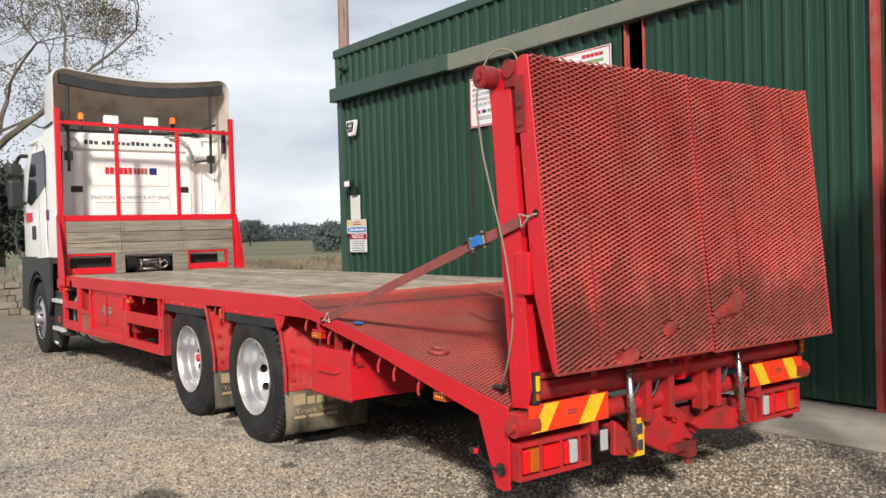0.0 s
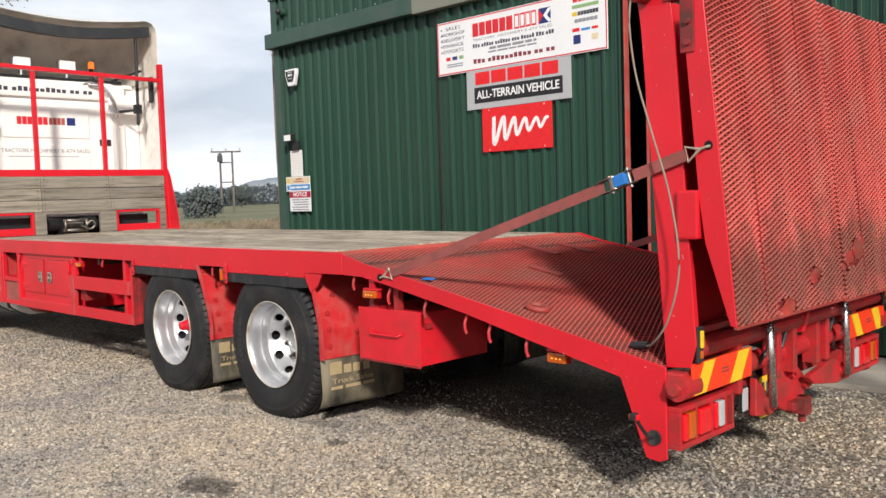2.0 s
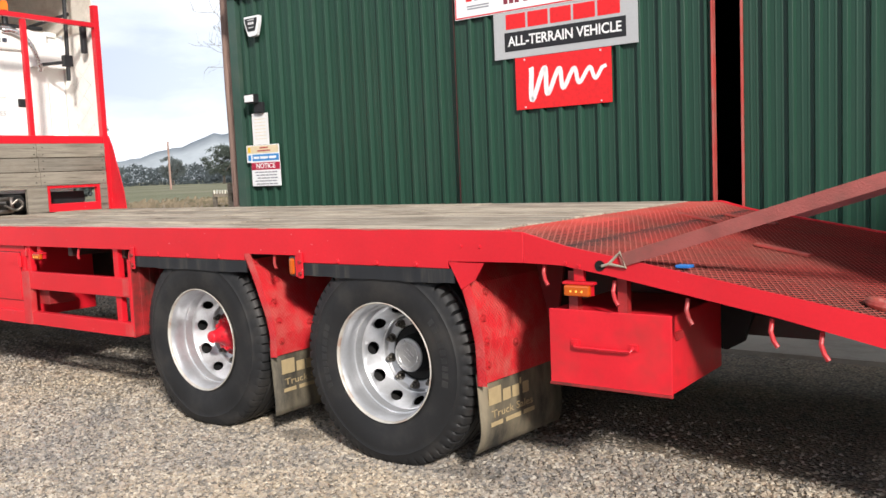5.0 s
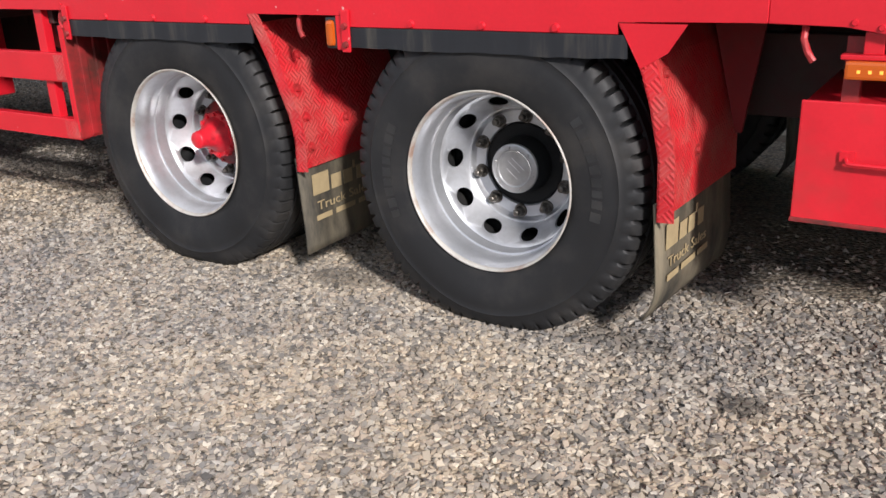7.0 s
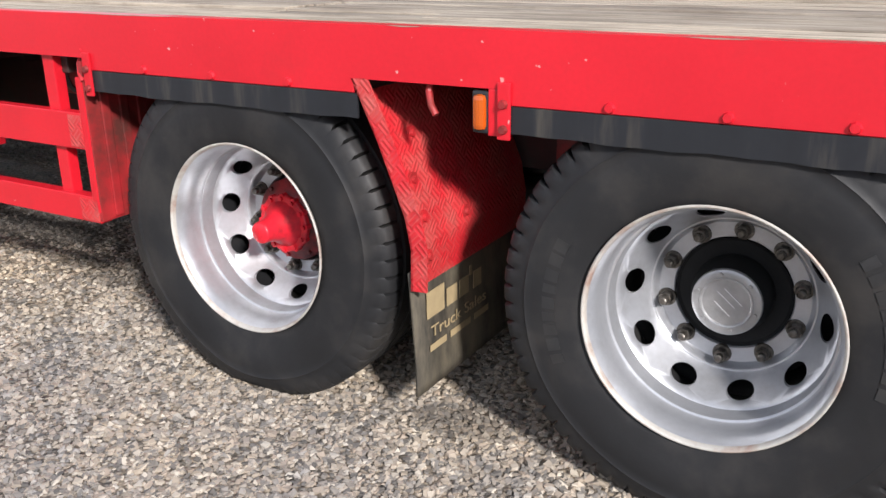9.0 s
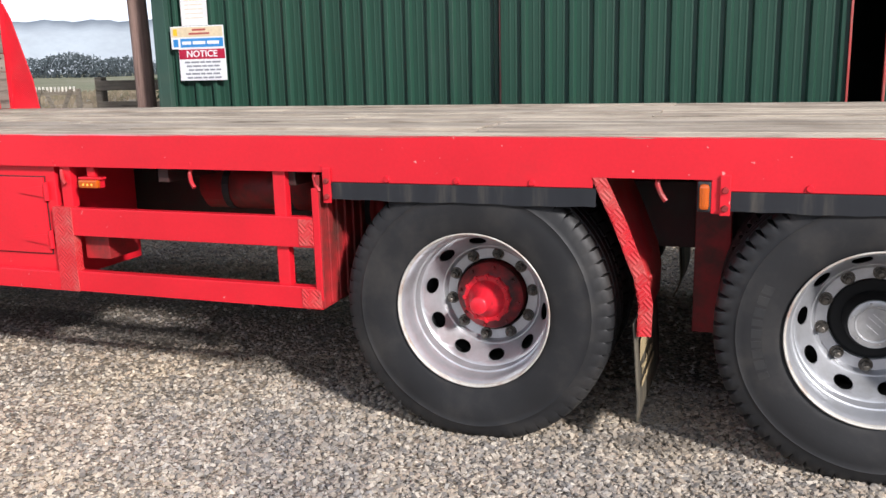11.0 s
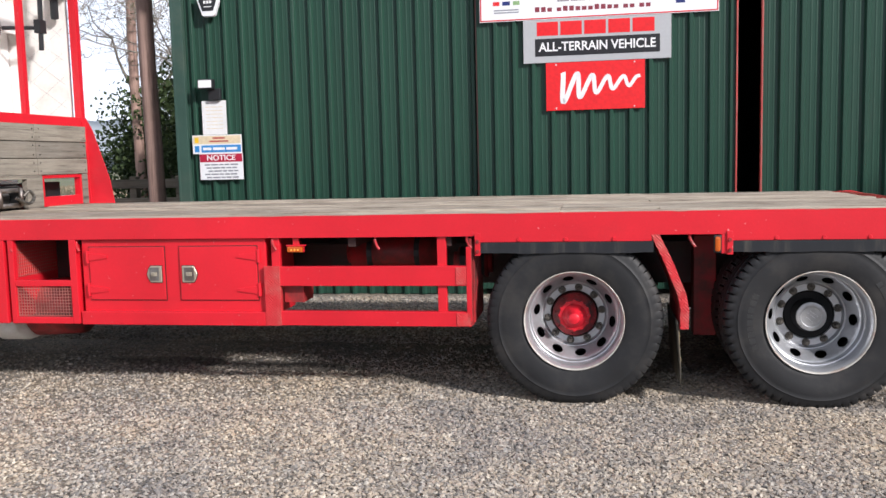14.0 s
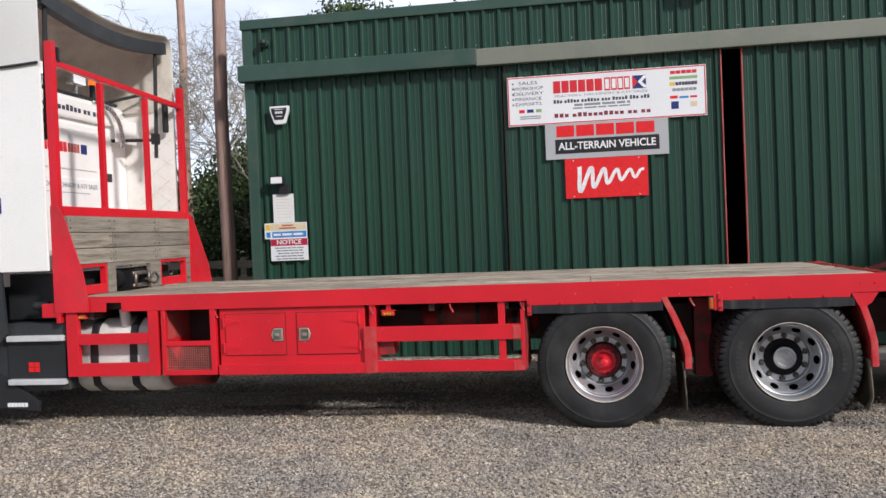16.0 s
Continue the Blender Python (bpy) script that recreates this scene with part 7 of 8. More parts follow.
strap(True), strap(False)
# black disc on the rail in place of a shaded hole
bm = bmesh.new()
rod(bm, (1.155, -0.001, 1.012), (1.155, -0.0035, 1.012), 0.022, 16)
part("lashing_hole", bm, M_hubblack, truck)
bm = bmesh.new()
box(bm, 1.44, 1.5, 0.065, 0.11, tail_z(1.46), tail_z(1.46) + 0.012, 0.004)
tag = part("strap_tail", bm, M_blue)
tag.matrix_basis = LORRY
tagged(tag, "blue plastic label end of a strap lying on the mesh", "strap end")

# ---- cab
def cab_ring(x, ylo, yhi, zlo, ztop, rad, sag, n=8):
    pts = [(x, ylo, zlo), (x, ylo, (zlo + ztop - rad) / 2), (x, ylo, ztop - rad)]
    pts += [(x, ylo + rad - rad * math.cos(a), ztop - rad + rad * math.sin(a)) for a in np.linspace(0, math.pi / 2, n)[1:]]
    pts += [(x, ylo + rad + (yhi - ylo - 2 * rad) * k / 10, ztop - sag * math.sin(math.pi * k / 10)) for k in range(1, 10)]
    pts += [(x, yhi - rad + rad * math.sin(a), ztop - rad + rad * math.cos(a)) for a in np.linspace(0, math.pi / 2, n)]
    pts += [(x, yhi, (zlo + ztop - rad) / 2), (x, yhi, zlo)]
    return pts


def skin(rings, name, mt, parent, label, thick=0.0):
    bm = bmesh.new()
    rv = [[bm.verts.new(p) for p in r] for r in rings]
    for a, b in zip(rv, rv[1:]):
        for i in range(len(a) - 1):
            bm.faces.new((a[i], a[i + 1], b[i + 1], b[i]))
    ob = part(name, bm, mt, parent, label, True)
    if thick:
        md = ob.modifiers.new("shell", "SOLIDIFY")
        md.thickness, md.offset = thick, 0
        crisp = ob.modifiers.new("crisp", "EDGE_SPLIT")
        crisp.split_angle = radians(50)
    return ob


CX = -6.12
cab = skin([cab_ring(-6.72, 0.0, W, 1.385, 3.1, 0.2, 0), cab_ring(-7.3, 0.0, W, 1.37, 3.1, 0.2, 0), cab_ring(-7.75, 0.01, W - 0.01, 1.35, 3.07, 0.22, 0), cab_ring(-8.15, 0.03, W - 0.03, 1.3, 2.95, 0.25, 0),
            cab_ring(-8.45, 0.06, W - 0.06, 1.2, 2.62, 0.25, 0), cab_ring(-8.65, 0.1, W - 0.1, 1.0, 2.2, 0.25, 0), cab_ring(-8.72, 0.12, W - 0.12, 0.8, 1.8, 0.25, 0)], "cab", M_white, truck, "white sleeper cab with roof and side deflectors", 0.025)
skin([cab_ring(CX, 0.0, W, 3.16, 3.93, 0.16, 0.1), cab_ring(CX - 0.3, 0.0, W, 3.14, 3.96, 0.2, 0.05), cab_ring(CX - 0.7, 0.05, W - 0.05, 3.1, 3.9, 0.25, 0.02), cab_ring(CX - 1.15, 0.16, W - 0.16, 3.08, 3.7, 0.25, 0),
      cab_ring(CX - 1.55, 0.32, W - 0.32, 3.06, 3.42, 0.15, 0), cab_ring(CX - 1.85, 0.5, W - 0.5, 3.04, 3.15, 0.05, 0)], "roof_deflector", M_grp, cab, "white roof air deflector", 0.01)
for y in (-0.004, W - 0.02):
    bm = bmesh.new()
    box(bm, -6.74, CX, y, y + 0.024, 1.385, 3.18, 0.008)
    part("side_fairing", bm, M_white if y < 1 else M_fairing, cab, "white side fairing")
bm = bmesh.new()
prism(bm, [(y, z) for _, y, z in cab_ring(0, 0.13, W - 0.13, 0.7, 1.85, 0.25, 0)], "x", -8.75, -8.7)
part("front_panel", bm, M_white, cab)
# rear wall of the sleeper, pressed panels
BX = -6.68
bm = bmesh.new()
ring = [(y, z) for _, y, z in cab_ring(0, 0.12, W - 0.26, 1.25, 3.14, 0.2, -0.03)]
prism(bm, ring, "x", BX - 0.05, BX, 0.004)
back = part("rear_wall", bm, M_white, cab, "white pressed-steel cab rear wall")
bm = bmesh.new()
box(bm, BX - 0.08, BX - 0.052, 0.03, W - 0.03, 1.3, 3.1)
part("rear_corner_panel", bm, M_white, cab)
bm = bmesh.new()
for y0, y1, z0, z1, d in ((0.35, 2.05, 1.5, 2.86, 0.018), (0.62, 1.72, 2.38, 2.8, 0.03), (0.62, 1.72, 1.55, 2.3, 0.028)):
    box(bm, BX - 0.02, BX + d, y0, y1, z0, z1, 0.014)
pieces("pressed_panel", bm, M_white, cab)
simple("roof_band", M_white, [(BX - 0.02, BX + 0.045, 0.25, W - 0.25, 2.9, 3.12)], cab, "", 0.03)
mm = Matrix.Translation((BX + 0.047, 1.16, 0)) @ FACE_X
bars("web_bar", letter_bars(-0.66, 0.62, 3.0, 0.06, (3, 10, 2, 2)), mm, M_text, cab)
mm = Matrix.Translation((BX + 0.031, 1.16, 0)) @ FACE_X
bars("logo_block", letter_blocks(-0.37, 0.02, 2.55, 2.65, 6), mm, M_textred, cab, "red logo blocks")
bars("logo_block", letter_blocks(0.03, 0.24, 2.555, 2.645, 4), mm, M_redtrim, cab)
bars("logo_flag", [(0.26, 0.37, 2.55, 2.65)], mm, M_navy, cab)
tagged(writing("tagline", "TRACTORS MACHINERY & ATV SALES", 0.07, Matrix.Translation((BX + 0.031, 1.14, 2.215)) @ FACE_X, M_textgrey, cab, 1.12), kind="stuff")
bars("underline", [(-0.5, 0.4, 2.14, 2.146)], mm, M_textgrey, cab)
for y in (0.4, 1.93):
    simple("vent", M_black, [(BX, BX + 0.03, y - 0.08, y + 0.08, 2.29, 2.38)], cab, "black cab vent", 0.01)
# deflector inside: beige roof underside and a dark lip
rings = [cab_ring(CX - 0.008, 0.012, W - 0.012, 3.1, 3.915, 0.15, 0.1), cab_ring(CX - 0.6, 0.075, W - 0.075, 3.1, 3.82, 0.2, 0.02), cab_ring(CX - 1.3, 0.3, W - 0.3, 3.05, 3.3, 0.1, 0.0)]
skin(rings, "deflector_lining", M_beige, cab, "dirty beige inside of the roof deflector")
bm = bmesh.new()
lip = [(y, 3.86 - 0.11 * math.sin(math.pi * (y - 0.1) / (W - 0.2))) for y in np.linspace(0.1, W - 0.1, 14)]
prism(bm, lip + [(y, z - 0.13) for y, z in reversed(lip)], "x", CX - 0.12, CX - 0.02)
part("deflector_lip", bm, M_grey, cab, "dark grey cross-bar under the deflector edge")
simple("sleeper_roof", M_white, [(-8.3, BX - 0.02, 0.1, W - 0.1, 3.08, 3.14)], cab, "", 0.02)
# lamps on the roof, braces, horns, exhaust
for y in (0.5, 1.82):
    bm = bmesh.new()
    lathe(bm, [(0.0, -0.1), (0.025, -0.096), (0.038, -0.075), (0.04, 0.0)], 20)
    bmesh.ops.rotate(bm, verts=bm.verts, matrix=Matrix.Rotation(radians(-90), 3, "X"))
    part("beacon", bm, M_beacon, cab, "lit amber beacon", True, Matrix.Translation((BX - 0.05, y, 3.33)))
    bm = bmesh.new()
    rod(bm, (BX - 0.05, y, 3.13), (BX - 0.05, y, 3.33), 0.03, 10)
    part("beacon_stalk", bm, M_black, cab)
for y in (0.9, 1.475):
    bm = bmesh.new()
    rod(bm, (BX - 0.03, y, 3.12), (BX - 0.03, y, 3.29), 0.02, 8)
    box(bm, BX - 0.08, BX + 0.02, y - 0.12, y + 0.12, 3.27, 3.41, 0.03)
    wl_ = part("work_lamp", bm, M_chrome, cab, "chrome work lamp")
    bm = bmesh.new()
    box(bm, BX + 0.016, BX + 0.026, y - 0.1, y + 0.1, 3.283, 3.397, 0.008)
    part("lens", bm, M_lamplens, cab, "lit white lens")
bm = bmesh.new()
tube(bm, [(BX, 0.28, 3.16), (BX, 2.2, 3.16)], 0.02, 8)
tube(bm, [(BX - 0.1, 2.1, 3.18), (BX + 0.3, 2.35, 3.3)], 0.018, 8), tube(bm, [(BX - 0.1, 0.3, 3.2), (BX + 0.3, 0.12, 3.35)], 0.018, 8)
for y in (0.2, 2.2):
    tube(bm, [(CX - 0.06, y, 3.8), (CX - 0.1, y, 2.55)], 0.022, 8)
    tube(bm, [(CX - 0.1, y, 2.75), (BX, y + (0.1 if y < 1 else -0.15), 2.75)], 0.018, 8)
    box(bm, CX - 0.13, CX - 0.07, y - 0.05, y + 0.05, 2.7, 2.82, 0.005)
tube(bm, [(-6.3, 0.125, 2.9), (-6.3, 0.1, 1.6)], 0.018, 8)
pieces("deflector_brace", bm, M_black, cab, "black deflector braces")
bm = bmesh.new()
tube(bm, curve_points([(BX + 0.05, 1.72, 3.1), (BX + 0.1, 1.86, 3.08), (BX + 0.14, 1.98, 2.95), (BX + 0.14, 2.06, 2.75), (BX + 0.12, 2.08, 2.68)], 6), 0.03, 12)
tube(bm, curve_points([(BX + 0.05, 1.65, 3.12), (BX + 0.08, 1.8, 3.12), (BX + 0.1, 1.95, 3.02), (BX + 0.12, 2.05, 2.8)], 6), 0.018, 10)
pieces("intake_pipe", bm, M_chrome, cab, "curved bright metal pipes", True)
bm = bmesh.new()
tube(bm, curve_points([(BX + 0.03, 0.35, 3.05), (BX + 0.06, 0.28, 3.0), (BX + 0.08, 0.3, 2.85), (BX + 0.05, 0.33, 2.7)], 6), 0.02, 10)
tube(bm, [(BX + 0.07, 0.36 + 0.06 * math.cos(t), 2.98 + 0.06 * math.sin(t)) for t in np.linspace(0, 2 * math.pi, 17)], 0.014, 8)
part("air_coil", bm, M_chrome, cab, "", True)
simple("fairing_flap", M_white, [(CX - 0.45, CX - 0.42, 1.95, 2.38, 2.72, 2.98)], cab, "", 0.01)
simple("fairing_handle", M_black, [(CX - 0.1, CX - 0.04, 2.36, 2.42, 2.85, 3.2)], cab, "", 0.02)
bm = bmesh.new()
for k in range(6):
    z = 1.6 + k * 0.22
    rod(bm, (CX - 0.05, W - 0.024, z), (CX - 0.45, W - 0.024, z + 0.3), 0.001, 6)
    rod(bm, (CX - 0.45, W - 0.024, z), (CX - 0.05, W - 0.024, z + 0.3), 0.001, 6)
pieces("fairing_crease", bm, M_signgrey, cab, "thin grey crossing scuff lines")
# roof deflector seam, door, window, mirrors
bm = bmesh.new()
seam = curve_points([(CX - 0.01, -0.018, 3.19), (CX - 0.4, -0.02, 3.17), (CX - 0.7, -0.02, 3.2), (CX - 1.2, -0.012, 3.3)], 6)
tube(bm, seam, 0.012, 6)
part("roof_seam", bm, M_grey, cab)
bm = bmesh.new()
tube(bm, curve_points([(-7.1, -0.008, 1.4), (-7.1, -0.01, 2.4), (-7.12, -0.008, 3.0)], 6), 0.006, 6)
tube(bm, curve_points([(-6.64, -0.013, 1.5), (-6.64, -0.015, 2.4), (-6.68, -0.012, 2.85), (-6.8, -0.01, 2.95)], 6), 0.005, 6)
pieces("panel_seam", bm, M_grey, cab)
bm = bmesh.new()
prism(bm, [(-6.66, 2.38), (-6.63, 2.8), (-6.7, 2.87), (-7.42, 2.88), (-7.7, 2.55), (-7.85, 2.2), (-7.6, 2.14), (-7.1, 2.25)], "y", -0.02, 0.05)
part("door_window", bm, M_glass, cab, "dark side window")
bm = bmesh.new()
prism(bm, [(-6.8, 2.36), (-6.78, 2.8), (-6.84, 2.87), (-7.42, 2.88), (-7.7, 2.55), (-7.85, 2.2), (-7.6, 2.14), (-7.1, 2.25)], "y", W - 0.05, W + 0.02)
part("door_window", bm, M_glass, cab)
mm = Matrix.Translation((0, -0.006, 0)) @ FACE_Y
bars("logo_block", letter_blocks(-8.05, -7.3, 1.9, 2.04, 6), mm, M_textred, cab, "red logo blocks on the door")
bars("logo_flag", [(-6.93, -6.6, 1.9, 2.04)], mm, M_textred, cab)
bars("print_bar", [(-7.12, -6.72, 1.8 - k * 0.06, 1.82 - k * 0.06) for k in range(4)], mm, M_textgrey, cab)
simple("door_handle", M_black, [(-7.55, -7.35, -0.03, -0.003, 1.64, 1.84)], cab, "", 0.01)
simple("door_flag", M_navy, [(-6.6, -6.545, -0.018, -0.006, 1.9, 2.04)], cab)
bm = bmesh.new()
box(bm, -8.26, -8.1, -0.22, -0.02, 2.11, 2.56, 0.05), box(bm, -8.26, -8.1, -0.22, -0.02, 2.6, 2.8, 0.05)
tube(bm, curve_points([(-8.0, 0.03, 2.9), (-8.1, -0.05, 2.9), (-8.18, -0.1, 2.78)], 5), 0.03, 8), tube(bm, [(-8.05, 0.03, 2.2), (-8.18, -0.1, 2.2)], 0.025, 8)
part("mirror", bm, M_black, cab, "black wing mirrors")
bm = bmesh.new()
tube(bm, curve_points([(-8.5, -0.01, 1.35), (-8.55, -0.06, 1.6), (-8.55, -0.06, 1.9), (-8.5, -0.01, 2.1)], 6), 0.018, 8)
part("grab_rail", bm, M_black, cab)
# wheel arch, steps and lower side panel
bm = bmesh.new()
arch = [(-7.42 + 0.66 * math.cos(a), 0.5 + 0.68 * math.sin(a)) for a in np.linspace(0.12, math.pi - 0.1, 18)]
prism(bm, [(-6.55, 0.85), (-6.58, 1.39), (-8.4, 1.39), (-8.5, 0.62)] + arch[::-1], "y", -0.012, 0.02)
part("wheel_arch", bm, M_grey, cab, "grey plastic wheel arch")
bm = bmesh.new()
prism(bm, [(-7.42 + 0.62 * math.cos(a), 0.5 + 0.62 * math.sin(a)) for a in np.linspace(0.0, math.pi, 20)] + [(-7.42 + 0.6 * math.cos(a), 0.5 + 0.6 * math.sin(a)) for a in np.linspace(math.pi, 0, 20)], "y", 0.0, 0.5)
part("arch_liner", bm, M_black, cab)
bm = bmesh.new()
prism(bm, [(-6.72, 0.9), (-6.6, 0.93), (-6.02, 0.93), (-5.99, 0.6), (-6.0, 0.34), (-6.6, 0.33), (-6.7, 0.5)], "y", 0.05, 0.45, 0.01)
step = part("step_panel", bm, M_grey, cab, "grey moulded step panel")
for z in (0.775, 0.395):
    simple("step_tread", M_alu, [(-6.56, -6.02, -0.01, 0.12, z, z + 0.05)], cab, "ribbed aluminium step tread", 0.008)
simple("step_recess", M_black, [(-6.58, -6.02, 0.035, 0.052, 0.45, 0.74)], cab)
bars("red_emblem", [(-6.38, -6.33, 0.55, 0.59), (-6.325, -6.275, 0.55, 0.59), (-6.38, -6.33, 0.505, 0.545), (-6.325, -6.275, 0.505, 0.545)], Matrix.Translation((0, 0.033, 0)) @ FACE_Y, M_signred, cab)
bm = bmesh.new()
prism(bm, [(-6.74, 0.2), (-6.3, 0.16), (-6.28, 0.24), (-6.68, 0.5)], "y", 0.03, 0.05)
part("front_mudflap", bm, M_black, cab, "black front mudflap with pale blocks")
bars("print_block", letter_blocks(-6.6, -6.4, 0.2, 0.235, 6), Matrix.Translation((0, 0.0285, 0)) @ FACE_Y, M_sign, cab)
simple("lower_cab", M_black, [(-8.7, -6.7, 0.5, W - 0.5, 0.6, 1.25), (-6.7, -6.15, 0.25, W - 0.25, 0.95, 1.36)], cab)

# ---------------------------------------------------------------- poles, fences, walls
def pole(x, y, h, r0, r1, label):
    bm = bmesh.new()
    pts = [(x + 0.02 * math.sin(k * 1.3), y, -0.1 + (h + 0.1) * k / 10) for k in range(11)]
    rings = []
    for k, p in enumerate(pts):
        r = r0 + (r1 - r0) * k / 10
        rings.append([bm.verts.new((p[0] + r * math.cos(a), p[1] + r * math.sin(a), p[2])) for a in np.linspace(0, 2 * math.pi, 14, endpoint=False)])
    for a, b in zip(rings, rings[1:]):
        for i in range(14):
            bm.faces.new((a[i], a[(i + 1) % 14], b[(i + 1) % 14], b[i]))
    bm.faces.new(rings[-1])
    ob = part("utility_pole", bm, M_polewood, None, "", True)
    tagged(ob, label, "pole")
    return ob


pole(-6.58, 4.6, 9.0, 0.102, 0.082, "thick brown timber pole beside the shed corner")
pole(-10.06, 10.4, 9.5, 0.1, 0.075, "slim weathered timber pole behind the shed")


def fence(x0, y0, x1, y1, h, rails, posts, label, pale=False):
    th = thing("timber_fence", label, "fence", Matrix.Translation((x0, y0, 0)) @ Matrix.Rotation(math.atan2(y1 - y0, x1 - x0), 4, "Z"))
    n = math.hypot(x1 - x0, y1 - y0)
    for k in range(posts):
        bm = bmesh.new()
        p = n * k / (posts - 1)
        box(bm, p - 0.05, p + 0.05, -0.05, 0.05, -0.1, h, 0.008)
        part("post", bm, M_rail, th)
    for z in rails:
        bm = bmesh.new()
        box(bm, 0, n, -0.075, -0.045, z - 0.06, z + 0.06, 0.005)
        part("rail", bm, M_rail, th)
    return th


fence(-8.2, 5.78, -6.15, 5.7, 1.35, (1.25, 1.0, 0.7, 0.4), 4, "weathered timber post-and-rail fence beside the shed")
hurdle = fence(-17.32, 12.53, -15.42, 13.11, 1.06, (0.98, 0.45), 3, "pale timber hurdle at the edge of the yard")
for k in range(22):
    bm = bmesh.new()
    box(bm, 0.02 + k * 0.09, 0.06 + k * 0.09, -0.09, -0.06, 1.0, 1.11, 0.004)
    part("picket", bm, M_picket, hurdle)
for a, b in ((0.75, 1.1), (1.5, 1.2), (1.45, 1.82)):
    bm = bmesh.new()
    prism(bm, [(a, 0.3), (a + 0.1, 0.3), (b + 0.1, 1.05), (b, 1.05)], "y", -0.11, -0.08)
    part("brace", bm, M_rail, hurdle)

# low stone wall along the yard's end
wall = thing("boundary_wall", "low rough field-stone wall at the end of the yard", "wall", Matrix.Translation((-15.4, 0, 0)))
bm = bmesh.new()
box(bm, -0.28, 0.0, -16, 3.2, -0.1, 0.78)
part("wall_core", bm, M_stone, wall)
srnd = random.Random(11)
sv, sf = [], []
blk = np.array([(-1, -1, -1), (1, -1, -1), (1, 1, -1), (-1, 1, -1), (-1, -1, 1), (1, -1, 1), (1, 1, 1), (-1, 1, 1)], float)
quads = [(0, 3, 2, 1), (4, 5, 6, 7), (0, 1, 5, 4), (1, 2, 6, 5), (2, 3, 7, 6), (3, 0, 4, 7)]
for row in range(6):
    y = -16.0
    while y < 3.0:
        w = srnd.uniform(0.16, 0.42)
        hgt = 0.15
        z = row * 0.15 + 0.06 + srnd.uniform(-0.015, 0.015)
        k = len(sv)
        for c in blk:
            sv.append((srnd.uniform(0.0, 0.05) * (1 if c[0] > 0 else 0) + (0.02 if c[0] > 0 else -0.3), y + w / 2 + c[1] * (w / 2 - 0.01) + srnd.uniform(-0.012, 0.012), z + c[2] * (hgt / 2 - 0.004) + srnd.uniform(-0.01, 0.01)))
        sf += [tuple(k + i for i in q) for q in quads]
        y += w
y = -16.0
while y < 3.0:
    w = srnd.uniform(0.1, 0.22)
    k = len(sv)
    top = srnd.uniform(0.98, 1.12)
    for c in blk:
        sv.append((-0.15 + c[0] * 0.17 + srnd.uniform(-0.02, 0.02), y + w / 2 + c[1] * (w / 2 - 0.006) + srnd.uniform(-0.01, 0.01), top if c[2] > 0 else 0.86))
    sf += [tuple(k + i for i in q) for q in quads]
    y += w
tagged(raw("stone", sv, sf, M_stone, wall), kind="stuff")

# rough dry grass bank behind the wall
bm = bmesh.new()
prism(bm, [(-30.0, -0.1), (-25, 0.5), (-20.0, 0.75), (-17.5, 0.6), (-15.8, -0.1)], "y", 2.0, 60)
bank = part("grass_bank", bm, M_tan)
tagged(bank, "rough bank of dry tan grass beyond the wall", "bank", kind="structure")
gr = np.random.default_rng(8)
n = 26000
gx, gy = gr.uniform(-29, -16, n), gr.uniform(2.2, 45, n)
gz = np.interp(gx, [-30, -25, -20, -17.5, -15.8], [-0.1, 0.5, 0.75, 0.6, -0.1])
gh, ga = gr.uniform(0.03, 0.11, n) * gr.choice([0.6, 1.0, 1.8], n), gr.uniform(0, math.pi, n)
gv, gf = [], []
for i in range(n):
    c, s = math.cos(ga[i]) * 0.035, math.sin(ga[i]) * 0.035
    k = len(gv)
    gv += [(gx[i] - c, gy[i] - s, gz[i] - 0.03), (gx[i] + c, gy[i] + s, gz[i] - 0.03), (gx[i] + c * 0.2, gy[i] + s * 0.2 + 0.05, gz[i] + gh[i]), (gx[i] - c * 0.3, gy[i] - s * 0.3 - 0.02, gz[i] + gh[i] * 0.85)]
    gf.append((k, k + 1, k + 2, k + 3))
tagged(raw("grass_tufts", gv, gf, M_tan), "tufts of dry tan grass", "grass", kind="stuff")


